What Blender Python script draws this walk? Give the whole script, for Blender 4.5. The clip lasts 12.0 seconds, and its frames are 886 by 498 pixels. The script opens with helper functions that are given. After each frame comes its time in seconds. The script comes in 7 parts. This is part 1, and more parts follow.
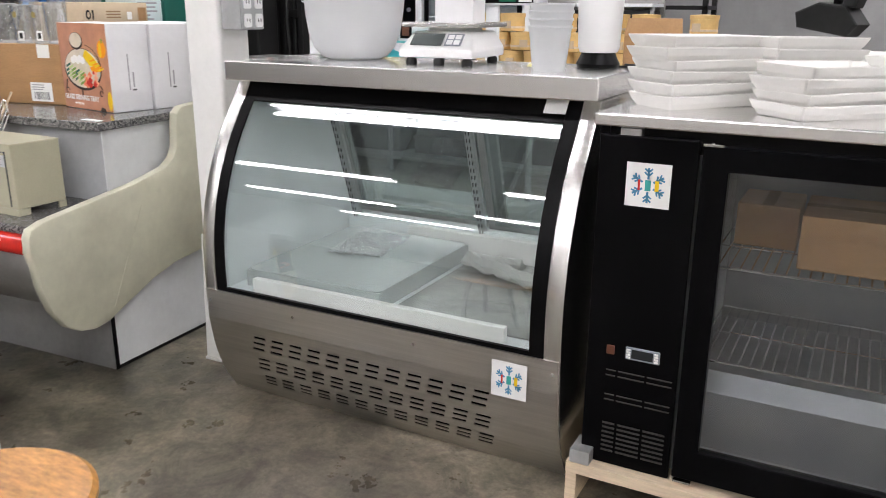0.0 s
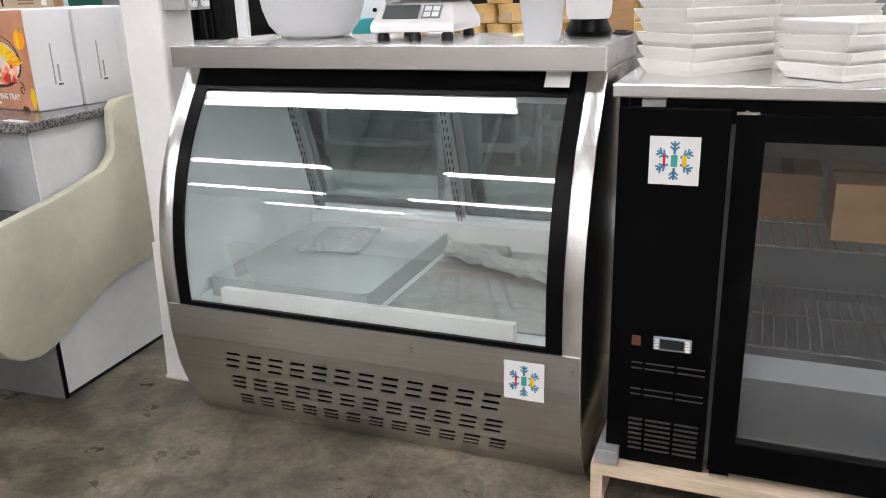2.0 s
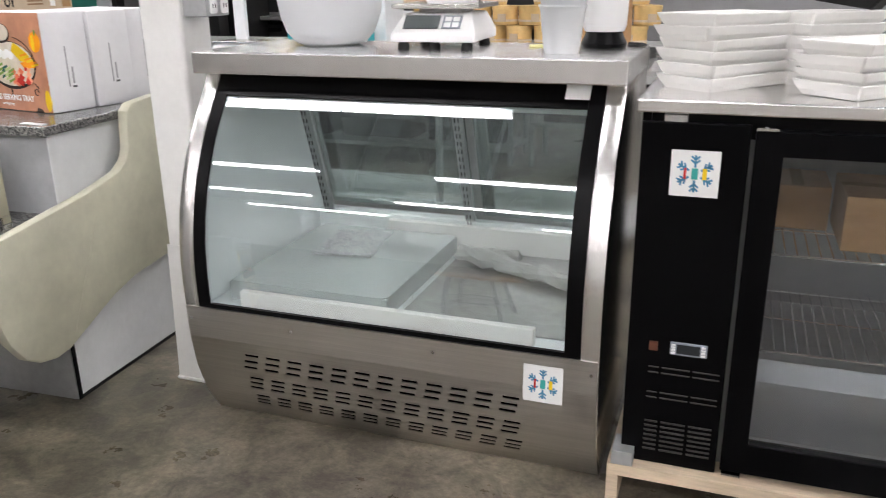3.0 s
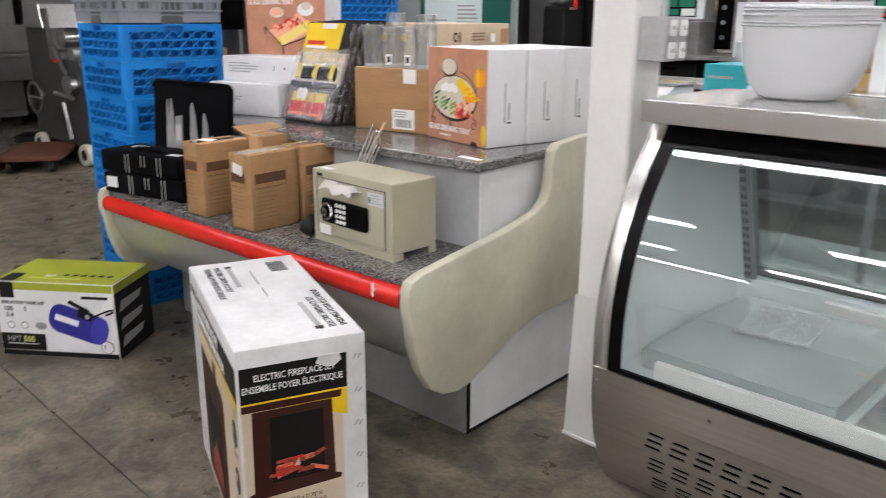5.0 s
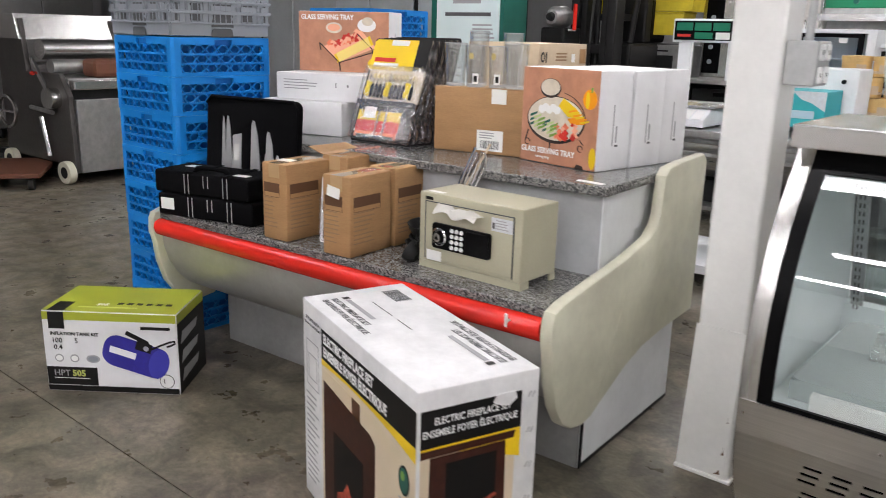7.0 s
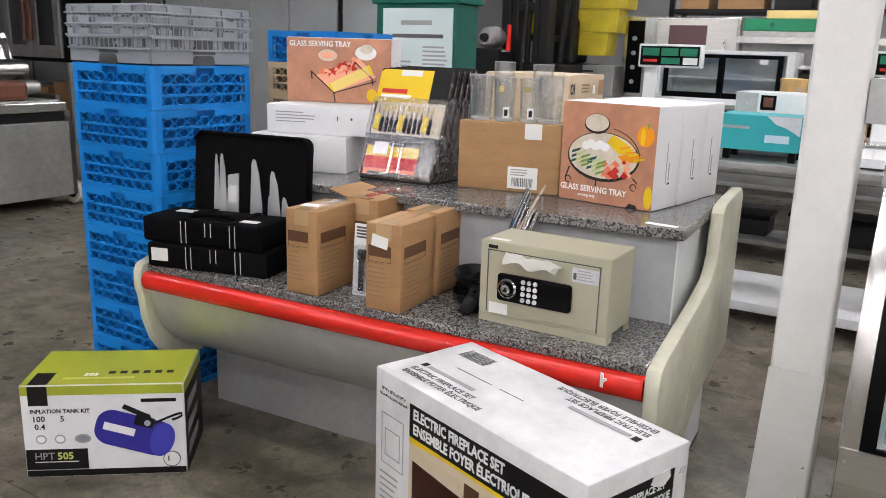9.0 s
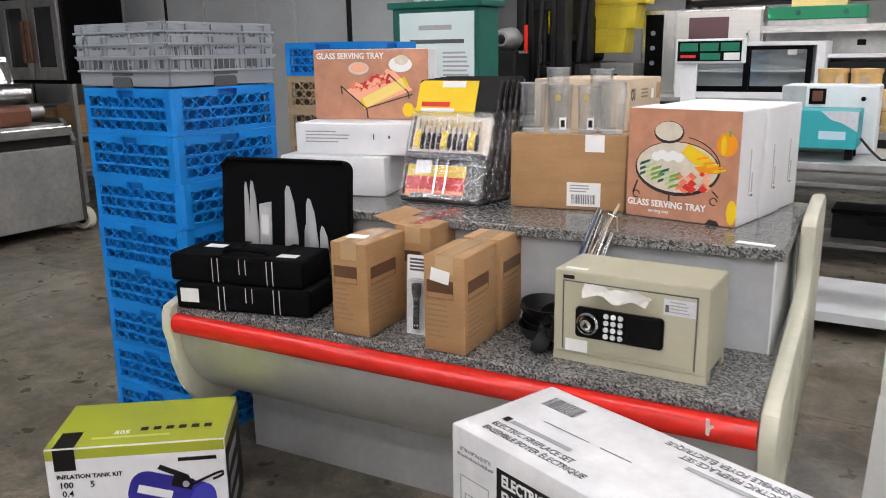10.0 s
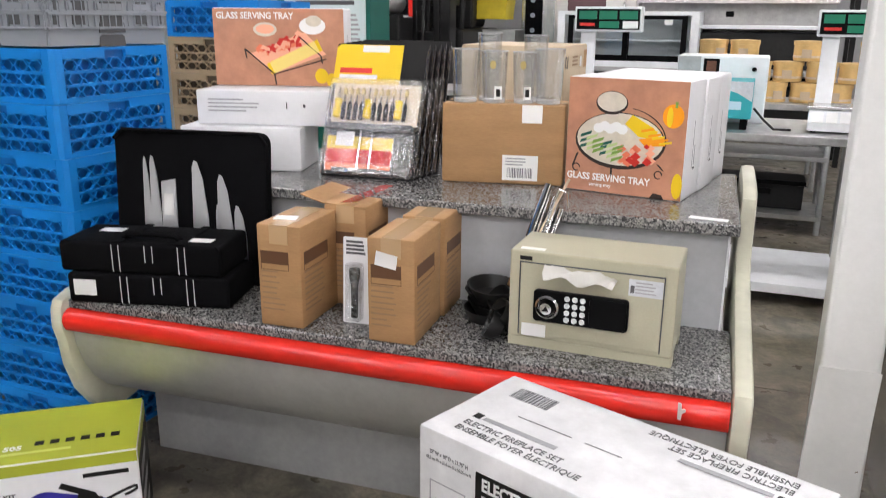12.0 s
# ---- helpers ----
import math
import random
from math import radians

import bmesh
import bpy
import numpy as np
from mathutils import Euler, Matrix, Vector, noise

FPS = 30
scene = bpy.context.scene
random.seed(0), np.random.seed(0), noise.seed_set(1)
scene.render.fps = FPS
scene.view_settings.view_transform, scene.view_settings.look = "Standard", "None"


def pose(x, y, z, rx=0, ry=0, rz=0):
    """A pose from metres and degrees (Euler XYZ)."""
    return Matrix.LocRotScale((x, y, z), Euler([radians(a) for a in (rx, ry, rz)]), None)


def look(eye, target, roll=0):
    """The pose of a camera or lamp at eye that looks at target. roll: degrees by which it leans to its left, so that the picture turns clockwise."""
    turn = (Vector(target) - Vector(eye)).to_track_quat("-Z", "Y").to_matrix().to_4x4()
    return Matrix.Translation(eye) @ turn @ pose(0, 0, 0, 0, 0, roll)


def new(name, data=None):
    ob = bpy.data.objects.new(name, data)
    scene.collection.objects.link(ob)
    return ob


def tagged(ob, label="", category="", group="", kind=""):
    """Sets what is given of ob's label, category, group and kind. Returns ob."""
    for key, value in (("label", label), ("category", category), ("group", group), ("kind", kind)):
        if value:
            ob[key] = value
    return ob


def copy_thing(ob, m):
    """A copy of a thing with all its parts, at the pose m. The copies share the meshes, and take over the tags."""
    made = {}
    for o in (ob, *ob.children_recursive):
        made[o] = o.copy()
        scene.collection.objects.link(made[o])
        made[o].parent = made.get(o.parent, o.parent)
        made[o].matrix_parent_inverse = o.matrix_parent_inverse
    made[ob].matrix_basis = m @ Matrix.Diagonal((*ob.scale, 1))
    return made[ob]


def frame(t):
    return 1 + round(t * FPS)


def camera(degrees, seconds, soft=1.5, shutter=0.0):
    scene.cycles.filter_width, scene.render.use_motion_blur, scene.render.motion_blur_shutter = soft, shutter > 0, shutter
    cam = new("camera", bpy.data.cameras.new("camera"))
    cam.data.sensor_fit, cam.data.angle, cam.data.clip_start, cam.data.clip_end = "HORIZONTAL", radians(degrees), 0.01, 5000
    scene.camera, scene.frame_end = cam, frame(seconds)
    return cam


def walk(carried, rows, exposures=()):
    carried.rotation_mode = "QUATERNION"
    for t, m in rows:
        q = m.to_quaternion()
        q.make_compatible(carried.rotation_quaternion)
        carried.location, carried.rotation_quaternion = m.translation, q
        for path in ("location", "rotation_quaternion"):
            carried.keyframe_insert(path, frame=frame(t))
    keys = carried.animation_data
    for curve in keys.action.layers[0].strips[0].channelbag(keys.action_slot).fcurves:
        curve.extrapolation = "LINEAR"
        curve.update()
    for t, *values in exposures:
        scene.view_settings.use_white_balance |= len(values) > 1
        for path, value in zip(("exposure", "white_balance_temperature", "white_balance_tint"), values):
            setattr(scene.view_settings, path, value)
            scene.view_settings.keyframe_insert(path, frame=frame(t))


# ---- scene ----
cam = camera(57.6, 12.0, 0.85, 0.5)
PATH = [
    (0, (-0.083, 0.107, 1.306), (-0.972, 1.803, 0.732), 0.4),
    (0.5, (-0.193, 0.227, 1.285), (-1.053, 1.931, 0.687), -1.2),
    (1, (-0.271, 0.277, 1.3), (-1.115, 1.964, 0.637), -0.4),
    (1.5, (-0.297, 0.274, 1.278), (-1.071, 2.004, 0.638), 0.5),
    (2, (-0.364, 0.213, 1.284), (-1.067, 1.978, 0.658), -1.7),
    (2.5, (-0.419, 0.165, 1.312), (-1.088, 1.942, 0.684), -1.5),
    (2.7, (-0.434, 0.151, 1.33), (-1.065, 1.934, 0.68), -1.1),
    (4.3, (-0.625, 0.108, 1.338), (-1.697, 1.726, 0.859), -0.2),
    (4.5, (-0.663, 0.173, 1.357), (-1.838, 1.722, 0.887), -1.1),
    (5, (-0.795, 0.205, 1.356), (-2.145, 1.569, 0.794), 0.3),
    (5.5, (-0.897, 0.149, 1.344), (-2.255, 1.499, 0.764), 2.4),
    (6, (-1.045, 0.013, 1.343), (-2.347, 1.429, 0.796), -0.3),
    (6.5, (-1.151, -0.077, 1.352), (-2.373, 1.411, 0.811), 2.9),
    (7, (-1.294, -0.092, 1.344), (-2.533, 1.39, 0.827), 1.5),
    (7.5, (-1.492, -0.112, 1.371), (-2.718, 1.388, 0.873), 2.2),
    (7.7, (-1.542, -0.121, 1.378), (-2.773, 1.376, 0.885), 2.4),
    (9.3, (-1.957, -0.236, 1.395), (-2.921, 1.446, 0.904), 1.4),
    (9.5, (-2.011, -0.194, 1.417), (-2.988, 1.473, 0.903), 0.6),
    (10, (-2.152, -0.089, 1.408), (-3.161, 1.572, 0.934), -0.8),
    (10.5, (-2.219, -0.037, 1.399), (-3.216, 1.633, 0.935), -0.1),
    (11, (-2.294, -0.021, 1.41), (-3.207, 1.685, 0.904), -0.9),
    (11.5, (-2.368, -0.017, 1.411), (-3.149, 1.757, 0.92), -0.6),
    (12, (-2.422, -0.027, 1.401), (-3.117, 1.765, 0.847), 0.5),
]
walk(cam, [(t, look(eye, target, roll)) for t, eye, target, roll in PATH], [(0.0, 0.0), (2.7, 0.0), (4.3, -0.16), (7.7, -0.1), (9.3, -0.15), (10.0, -0.1), (10.6, 0.04), (12.0, 0.0)])

# ---- light: a closed hall lit by rows of fluorescent tubes ----
world = bpy.data.worlds.new("world")
world.use_nodes = True
world.node_tree.nodes["Background"].inputs[0].default_value = (0.8, 0.9, 1.0, 1)
world.node_tree.nodes["Background"].inputs[1].default_value = 0.05
scene.world = world
scene.view_settings.exposure = 0.0
TUBE_POWER = 33.5

# ---- materials ----
def mat(name, color, rough=0.5, metal=0.0, grain=0.0, scale=40.0, stain=0.0, stain_scale=3.0, bump=0.0, bump_scale=None,
        stretch=(1, 1, 1), rough_var=0.0, coat=0.0, emit=0.0, spec=0.38, alpha=1.0, trans=0.0, ior=1.45):
    """A surface: base colour with fine grain and broad stains, its roughness and fine relief."""
    m = bpy.data.materials.new(name)
    m.use_nodes = True
    nt = m.node_tree
    b = nt.nodes["Principled BSDF"]
    L = nt.links.new
    b.inputs["Roughness"].default_value = rough
    b.inputs["Metallic"].default_value = metal
    b.inputs["Specular IOR Level"].default_value = spec
    b.inputs["Coat Weight"].default_value = coat
    b.inputs["Alpha"].default_value = alpha
    b.inputs["Transmission Weight"].default_value = trans
    b.inputs["IOR"].default_value = ior
    c = (*color, 1)
    b.inputs["Base Color"].default_value = c
    if emit:
        b.inputs["Emission Color"].default_value = c
        b.inputs["Emission Strength"].default_value = emit
    tc = nt.nodes.new("ShaderNodeTexCoord")
    mp = nt.nodes.new("ShaderNodeMapping")
    mp.inputs["Scale"].default_value = stretch
    L(tc.outputs["Object"], mp.inputs["Vector"])

    def nz(s, detail=4.0, r=0.6):
        n = nt.nodes.new("ShaderNodeTexNoise")
        n.inputs["Scale"].default_value = s
        n.inputs["Detail"].default_value = detail
        n.inputs["Roughness"].default_value = r
        L(mp.outputs["Vector"], n.inputs["Vector"])
        return n.outputs["Fac"]

    out = None

    def vary(prev, fac, amount):
        r = nt.nodes.new("ShaderNodeMapRange")
        r.inputs["From Min"].default_value, r.inputs["From Max"].default_value = 0.3, 0.7
        r.inputs["To Min"].default_value, r.inputs["To Max"].default_value = 1 - amount, 1 + amount
        L(fac, r.inputs["Value"])
        v = nt.nodes.new("ShaderNodeVectorMath")
        v.operation = "SCALE"
        if prev is None:
            v.inputs[0].default_value = color
        else:
            L(prev, v.inputs[0])
        L(r.outputs[0], v.inputs["Scale"])
        return v.outputs[0]

    if grain:
        out = vary(out, nz(scale), grain)
    if stain:
        out = vary(out, nz(stain_scale, 6.0, 0.65), stain)
    if out is not None:
        L(out, b.inputs["Base Color"])
    if rough_var:
        r = nt.nodes.new("ShaderNodeMapRange")
        r.inputs["From Min"].default_value, r.inputs["From Max"].default_value = 0.3, 0.7
        r.inputs["To Min"].default_value, r.inputs["To Max"].default_value = max(0.02, rough - rough_var), rough + rough_var
        L(nz(stain_scale * 2.3, 5.0), r.inputs["Value"])
        L(r.outputs[0], b.inputs["Roughness"])
    if bump:
        bp = nt.nodes.new("ShaderNodeBump")
        bp.inputs["Strength"].default_value = bump
        bp.inputs["Distance"].default_value = 0.004
        L(nz(bump_scale or scale, 5.0), bp.inputs["Height"])
        L(bp.outputs["Normal"], b.inputs["Normal"])
    return m


def granite_mat():
    m = mat("granite", (0.2, 0.2, 0.2), 0.22, coat=0.2)
    nt = m.node_tree
    L = nt.links.new
    b = nt.nodes["Principled BSDF"]
    tc = nt.nodes["Texture Coordinate"]
    v = nt.nodes.new("ShaderNodeTexVoronoi")
    v.inputs["Scale"].default_value = 230
    n = nt.nodes.new("ShaderNodeTexNoise")
    n.inputs["Scale"].default_value, n.inputs["Detail"].default_value = 95, 5
    n.inputs["Roughness"].default_value = 0.75
    L(tc.outputs["Object"], v.inputs["Vector"])
    L(tc.outputs["Object"], n.inputs["Vector"])
    mx = nt.nodes.new("ShaderNodeMix")
    mx.data_type = "RGBA"
    mx.inputs[0].default_value = 0.45
    L(n.outputs["Fac"], mx.inputs[6])
    bw = nt.nodes.new("ShaderNodeRGBToBW")
    L(v.outputs["Color"], bw.inputs[0])
    L(bw.outputs[0], mx.inputs[7])
    r = nt.nodes.new("ShaderNodeValToRGB")
    e = r.color_ramp.elements
    e[0].position, e[0].color = 0.36, (0.03, 0.03, 0.031, 1)
    e[1].position, e[1].color = 0.7, (0.3, 0.295, 0.28, 1)
    k = e.new(0.46)
    k.color = (0.09, 0.09, 0.09, 1)
    k = e.new(0.53)
    k.color = (0.175, 0.172, 0.165, 1)
    L(mx.outputs[2], r.inputs[0])
    L(r.outputs[0], b.inputs["Base Color"])
    return m


def floor_mat():
    """Worn concrete: broad damp stains, mid-size mottling, pale scuffs, gritty specks."""
    m = mat("concrete", (0.13, 0.112, 0.088), 0.37, bump=0.2, bump_scale=55, rough_var=0.15, spec=0.5)
    nt = m.node_tree
    L = nt.links.new
    b = nt.nodes["Principled BSDF"]
    tc = nt.nodes["Texture Coordinate"]

    def fac(scale, detail, rough, lo, hi, a, z, distort=0.0):
        n = nt.nodes.new("ShaderNodeTexNoise")
        n.inputs["Scale"].default_value, n.inputs["Detail"].default_value = scale, detail
        n.inputs["Roughness"].default_value, n.inputs["Distortion"].default_value = rough, distort
        L(tc.outputs["Object"], n.inputs["Vector"])
        r = nt.nodes.new("ShaderNodeMapRange")
        r.inputs["From Min"].default_value, r.inputs["From Max"].default_value = lo, hi
        r.inputs["To Min"].default_value, r.inputs["To Max"].default_value = a, z
        L(n.outputs["Fac"], r.inputs["Value"])
        return r.outputs[0]

    def times(p, q):
        k = nt.nodes.new("ShaderNodeMath")
        k.operation = "MULTIPLY"
        L(p, k.inputs[0])
        L(q, k.inputs[1])
        return k.outputs[0]

    tone = times(fac(1.3, 6, 0.62, 0.4, 0.6, 0.62, 1.26, 0.6), fac(6.0, 8, 0.72, 0.4, 0.6, 0.6, 1.36, 0.5))
    tone = times(tone, fac(48.0, 5, 0.75, 0.34, 0.66, 0.76, 1.24))
    tone = times(tone, fac(95.0, 2, 0.5, 0.7, 0.76, 1.0, 1.8))
    v = nt.nodes.new("ShaderNodeVectorMath")
    v.operation = "SCALE"
    v.inputs[0].default_value = (0.15, 0.128, 0.099)
    L(tone, v.inputs["Scale"])
    mx = nt.nodes.new("ShaderNodeMix")
    mx.data_type = "RGBA"
    L(fac(0.9, 4, 0.6, 0.42, 0.58, 0.0, 0.7), mx.inputs[0])
    L(v.outputs[0], mx.inputs[6])
    w = nt.nodes.new("ShaderNodeVectorMath")
    w.operation = "SCALE"
    w.inputs[0].default_value = (0.124, 0.113, 0.077)
    L(tone, w.inputs["Scale"])
    L(w.outputs[0], mx.inputs[7])
    L(mx.outputs[2], b.inputs["Base Color"])
    return m


def glass_mat(name, tint=(1, 1, 1), gloss=1.0, haze=0.0, wrinkle=0.0):
    """Thin window glass: clear, with a mirror's gloss that grows at grazing angles."""
    m = bpy.data.materials.new(name)
    m.use_nodes = True
    nt = m.node_tree
    nt.nodes.remove(nt.nodes["Principled BSDF"])
    o = nt.nodes["Material Output"]
    t = nt.nodes.new("ShaderNodeBsdfTransparent")
    t.inputs[0].default_value = (*tint, 1)
    g = nt.nodes.new("ShaderNodeBsdfGlossy")
    g.inputs["Roughness"].default_value = 0.015
    lw = nt.nodes.new("ShaderNodeLayerWeight")
    lw.inputs["Blend"].default_value = 0.5
    pw = nt.nodes.new("ShaderNodeMath")
    pw.operation = "POWER"
    pw.inputs[1].default_value = 3.5
    mu = nt.nodes.new("ShaderNodeMath")
    mu.operation = "MULTIPLY_ADD"
    mu.use_clamp = True
    mu.inputs[1].default_value = 0.8
    mu.inputs[2].default_value = 0.07 * gloss
    mx = nt.nodes.new("ShaderNodeMixShader")
    nt.links.new(lw.outputs["Facing"], pw.inputs[0])
    nt.links.new(pw.outputs[0], mu.inputs[0])
    nt.links.new(mu.outputs[0], mx.inputs[0])
    nt.links.new(t.outputs[0], mx.inputs[1])
    nt.links.new(g.outputs[0], mx.inputs[2])
    if wrinkle:
        tc = nt.nodes.new("ShaderNodeTexCoord")
        ns = nt.nodes.new("ShaderNodeTexNoise")
        ns.inputs["Scale"].default_value, ns.inputs["Distortion"].default_value = 26, 1.5
        bp = nt.nodes.new("ShaderNodeBump")
        bp.inputs["Strength"].default_value, bp.inputs["Distance"].default_value = wrinkle, 0.02
        nt.links.new(tc.outputs["Object"], ns.inputs["Vector"])
        nt.links.new(ns.outputs["Fac"], bp.inputs["Height"])
        nt.links.new(bp.outputs[0], g.inputs["Normal"])
    # haze mixes white into the glass, standing in for bright highlights
    if haze:
        df = nt.nodes.new("ShaderNodeBsdfDiffuse")
        df.inputs[0].default_value = (0.85, 0.87, 0.88, 1)
        hz = nt.nodes.new("ShaderNodeMixShader")
        hz.inputs[0].default_value = haze
        nt.links.new(mx.outputs[0], hz.inputs[1])
        nt.links.new(df.outputs[0], hz.inputs[2])
        nt.links.new(hz.outputs[0], o.inputs[0])
    else:
        nt.links.new(mx.outputs[0], o.inputs[0])
    return m


CONCRETE = floor_mat()
GRANITE = granite_mat()
STEEL = mat("brushed_steel", (0.64, 0.63, 0.61), 0.27, 1.0, grain=0.015, scale=30, stain=0.03, stain_scale=5)
STEEL_PANEL = mat("satin_steel", (0.6, 0.58, 0.55), 0.33, 1.0, grain=0.05, scale=30, stretch=(0.5, 10, 30), rough_var=0.05, stain=0.08)
STEEL_DULL = mat("dull_steel", (0.42, 0.42, 0.41), 0.45, 0.9, grain=0.1, scale=25, stain=0.2, rough_var=0.12)
GALV = mat("galvanised", (0.45, 0.46, 0.46), 0.5, 0.7, grain=0.08, scale=30, stain=0.1)
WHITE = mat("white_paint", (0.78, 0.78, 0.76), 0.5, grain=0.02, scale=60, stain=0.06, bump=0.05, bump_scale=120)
WHITE_SHEET = mat("white_sheet_metal", (0.74, 0.76, 0.77), 0.4, stain=0.11, grain=0.02, rough_var=0.1)
WHITE_LINER = mat("white_liner", (0.82, 0.86, 0.86), 0.35, stain=0.02)
WHITE_PLASTIC = mat("white_plastic", (0.8, 0.8, 0.79), 0.35, stain=0.02)
OFFWHITE = mat("foam_white", (0.83, 0.82, 0.79), 0.55, stain=0.04, grain=0.02, bump=0.05)
TRANSLUCENT = mat("cloudy_plastic", (0.84, 0.86, 0.87), 0.3, trans=0.3, stain=0.03, ior=1.2)
BEIGE = mat("beige_fibreglass", (0.56, 0.55, 0.43), 0.38, stain=0.15, stain_scale=4, grain=0.03, scale=25, bump=0.06, bump_scale=14, rough_var=0.1)
RED = mat("red_plastic", (0.64, 0.022, 0.014), 0.22, stain=0.04, coat=0.3)
GREY_PAINT = mat("grey_paint", (0.52, 0.52, 0.5), 0.42, 0.6, stain=0.1, stain_scale=4, grain=0.04, scale=50)
GREY_LIGHT = mat("grey_riser", (0.42, 0.43, 0.44), 0.5, stain=0.12, grain=0.04)
BLACK = mat("black_plastic", (0.0025, 0.0025, 0.0028), 0.3, spec=0.1)
BLACK_PAINT = mat("black_paint", (0.0018, 0.0018, 0.0022), 0.28, grain=0.1, spec=0.08, bump=0.04, bump_scale=200)
DARK = mat("dark_iron", (0.009, 0.009, 0.009), 0.5, spec=0.25, grain=0.2, stain=0.2)
SAFE = mat("beige_enamel", (0.42, 0.4, 0.29), 0.42, grain=0.03, scale=200, stain=0.05, bump=0.06, bump_scale=300)
CARD = mat("cardboard", (0.35, 0.2, 0.09), 0.62, grain=0.08, scale=60, stretch=(1, 1, 6), stain=0.16, bump=0.08)
CARD_PALE = mat("pale_cardboard", (0.5, 0.4, 0.28), 0.75, grain=0.05, stain=0.08)
PAPER = mat("paper", (0.82, 0.82, 0.8), 0.6, stain=0.03)
CARTON_WHITE = mat("carton_white", (0.78, 0.78, 0.79), 0.5, stain=0.05, grain=0.02, bump=0.04, bump_scale=20)
CARTON_WORN = mat("worn_white_carton", (0.72, 0.72, 0.72), 0.5, stain=0.14, stain_scale=6, grain=0.04, bump=0.15, bump_scale=14)
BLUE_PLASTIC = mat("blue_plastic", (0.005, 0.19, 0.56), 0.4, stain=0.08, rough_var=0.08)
# darker copy of the blue plastic, for the shade inside the racks
BLUE_SHADED = mat("shaded_blue_plastic", (0.003, 0.115, 0.4), 0.45)
GREY_PLASTIC = mat("grey_plastic", (0.235, 0.255, 0.285), 0.5, stain=0.08)
TAN_PLASTIC = mat("tan_plastic", (0.36, 0.27, 0.17), 0.5, stain=0.1)
NYLON = mat("black_nylon", (0.0030, 0.0030, 0.0036), 0.85, spec=0.08, grain=0.2, scale=300, bump=0.3, bump_scale=400)
BLADE = mat("polished_blade", (0.72, 0.73, 0.74), 0.28, 0.75)
LIME = mat("lime_print", (0.36, 0.4, 0.035), 0.4, stain=0.04)
NAVY = mat("navy_print", (0.03, 0.025, 0.26), 0.4, grain=0.1)
BLACK_PRINT = mat("black_print", (0.007, 0.0065, 0.0065), 0.45, spec=0.25)
GREY_PRINT = mat("grey_print", (0.35, 0.35, 0.36), 0.5)
WHITE_PRINT = mat("white_print", (0.85, 0.85, 0.84), 0.45)
CREAM_PRINT = mat("cream_print", (0.66, 0.55, 0.4), 0.45, stain=0.05)
YELLOW_PRINT = mat("yellow_print", (0.8, 0.55, 0.015), 0.4)
RED_PRINT = mat("red_print", (0.6, 0.03, 0.02), 0.4)
MAHOGANY_PRINT = mat("mahogany_print", (0.04, 0.01, 0.006), 0.4, grain=0.3, scale=30, stain=0.2)
EMBER_PRINT = mat("ember_print", (0.34, 0.06, 0.035), 0.45, grain=0.5, scale=60)
TERRACOTTA = mat("terracotta_print", (0.5, 0.24, 0.148), 0.3, grain=0.12, scale=12, stretch=(1, 1, 7), stain=0.15)
GREEN_PAINT = mat("green_paint", (0.008, 0.1, 0.075), 0.4, stain=0.12)
GREEN_PRINT = mat("green_print", (0.2, 0.36, 0.07), 0.45)
TEAL = mat("teal_card", (0.03, 0.35, 0.38), 0.5, stain=0.08)
ORANGE = mat("orange_print", (0.85, 0.32, 0.01), 0.4)
SALMON = mat("salmon_print", (0.8, 0.22, 0.12), 0.45)
WOODLIGHT = mat("pale_wood", (0.62, 0.5, 0.36), 0.6, grain=0.12, scale=14, stretch=(1, 8, 8), stain=0.1)
WOODBOX = mat("wood_tub", (0.62, 0.42, 0.17), 0.6, grain=0.1, scale=12, stain=0.1)
WOODSTOOL = mat("varnished_wood", (0.42, 0.2, 0.05), 0.35, grain=0.4, scale=30, stretch=(1, 4, 1), stain=0.2)
WOODDARK = mat("reddish_wood", (0.13, 0.05, 0.028), 0.5, grain=0.2, scale=20, stretch=(1, 8, 8))
YELLOW = mat("yellow_plastic", (0.75, 0.55, 0.0), 0.4, stain=0.1)
YELLOW_FILM = mat("yellow_film", (0.5, 0.4, 0.03), 0.4, grain=0.2, scale=5)
GLASS = glass_mat("clear_glass", (0.95, 0.985, 0.985), 1.7)
GLASS_TINT = glass_mat("tinted_glass", (0.56, 0.58, 0.59), 1.0)
GLASS_CUP = glass_mat("tumbler_glass", (0.99, 0.995, 0.995), 2.2, 0.03, 0.04)
# rim and base highlights put in as strong gloss and white haze
GLASS_RIM = glass_mat("glass_rim", (0.97, 0.975, 0.975), 6.0, 0.35)
FILM = glass_mat("clear_film", (0.985, 0.985, 0.985), 3.0, 0.0, 0.7)
LAMP = mat("lamp_glow", (0.985, 0.95, 0.975), 0.5, emit=TUBE_POWER)
CORRUGATED = mat("grey_wall_sheet", (0.33, 0.345, 0.35), 0.5, stain=0.12, stain_scale=1.2, grain=0.03)
RUBBER = mat("rubber", (0.015, 0.015, 0.015), 0.6)
CHROME = mat("chrome", (0.8, 0.8, 0.8), 0.12, 1.0)
FOIL = mat("shiny_bag", (0.7, 0.7, 0.7), 0.22, 0.85, bump=0.8, bump_scale=30)
LIGHTBLUE = mat("pale_blue_print", (0.12, 0.42, 0.66), 0.5)
DARK_GLASS = mat("dark_glass", (0.02, 0.022, 0.025), 0.08)
LCD = mat("lcd", (0.09, 0.1, 0.1), 0.2)
GREEN_DISPLAY = mat("green_display", (0.01, 0.16, 0.09), 0.3)
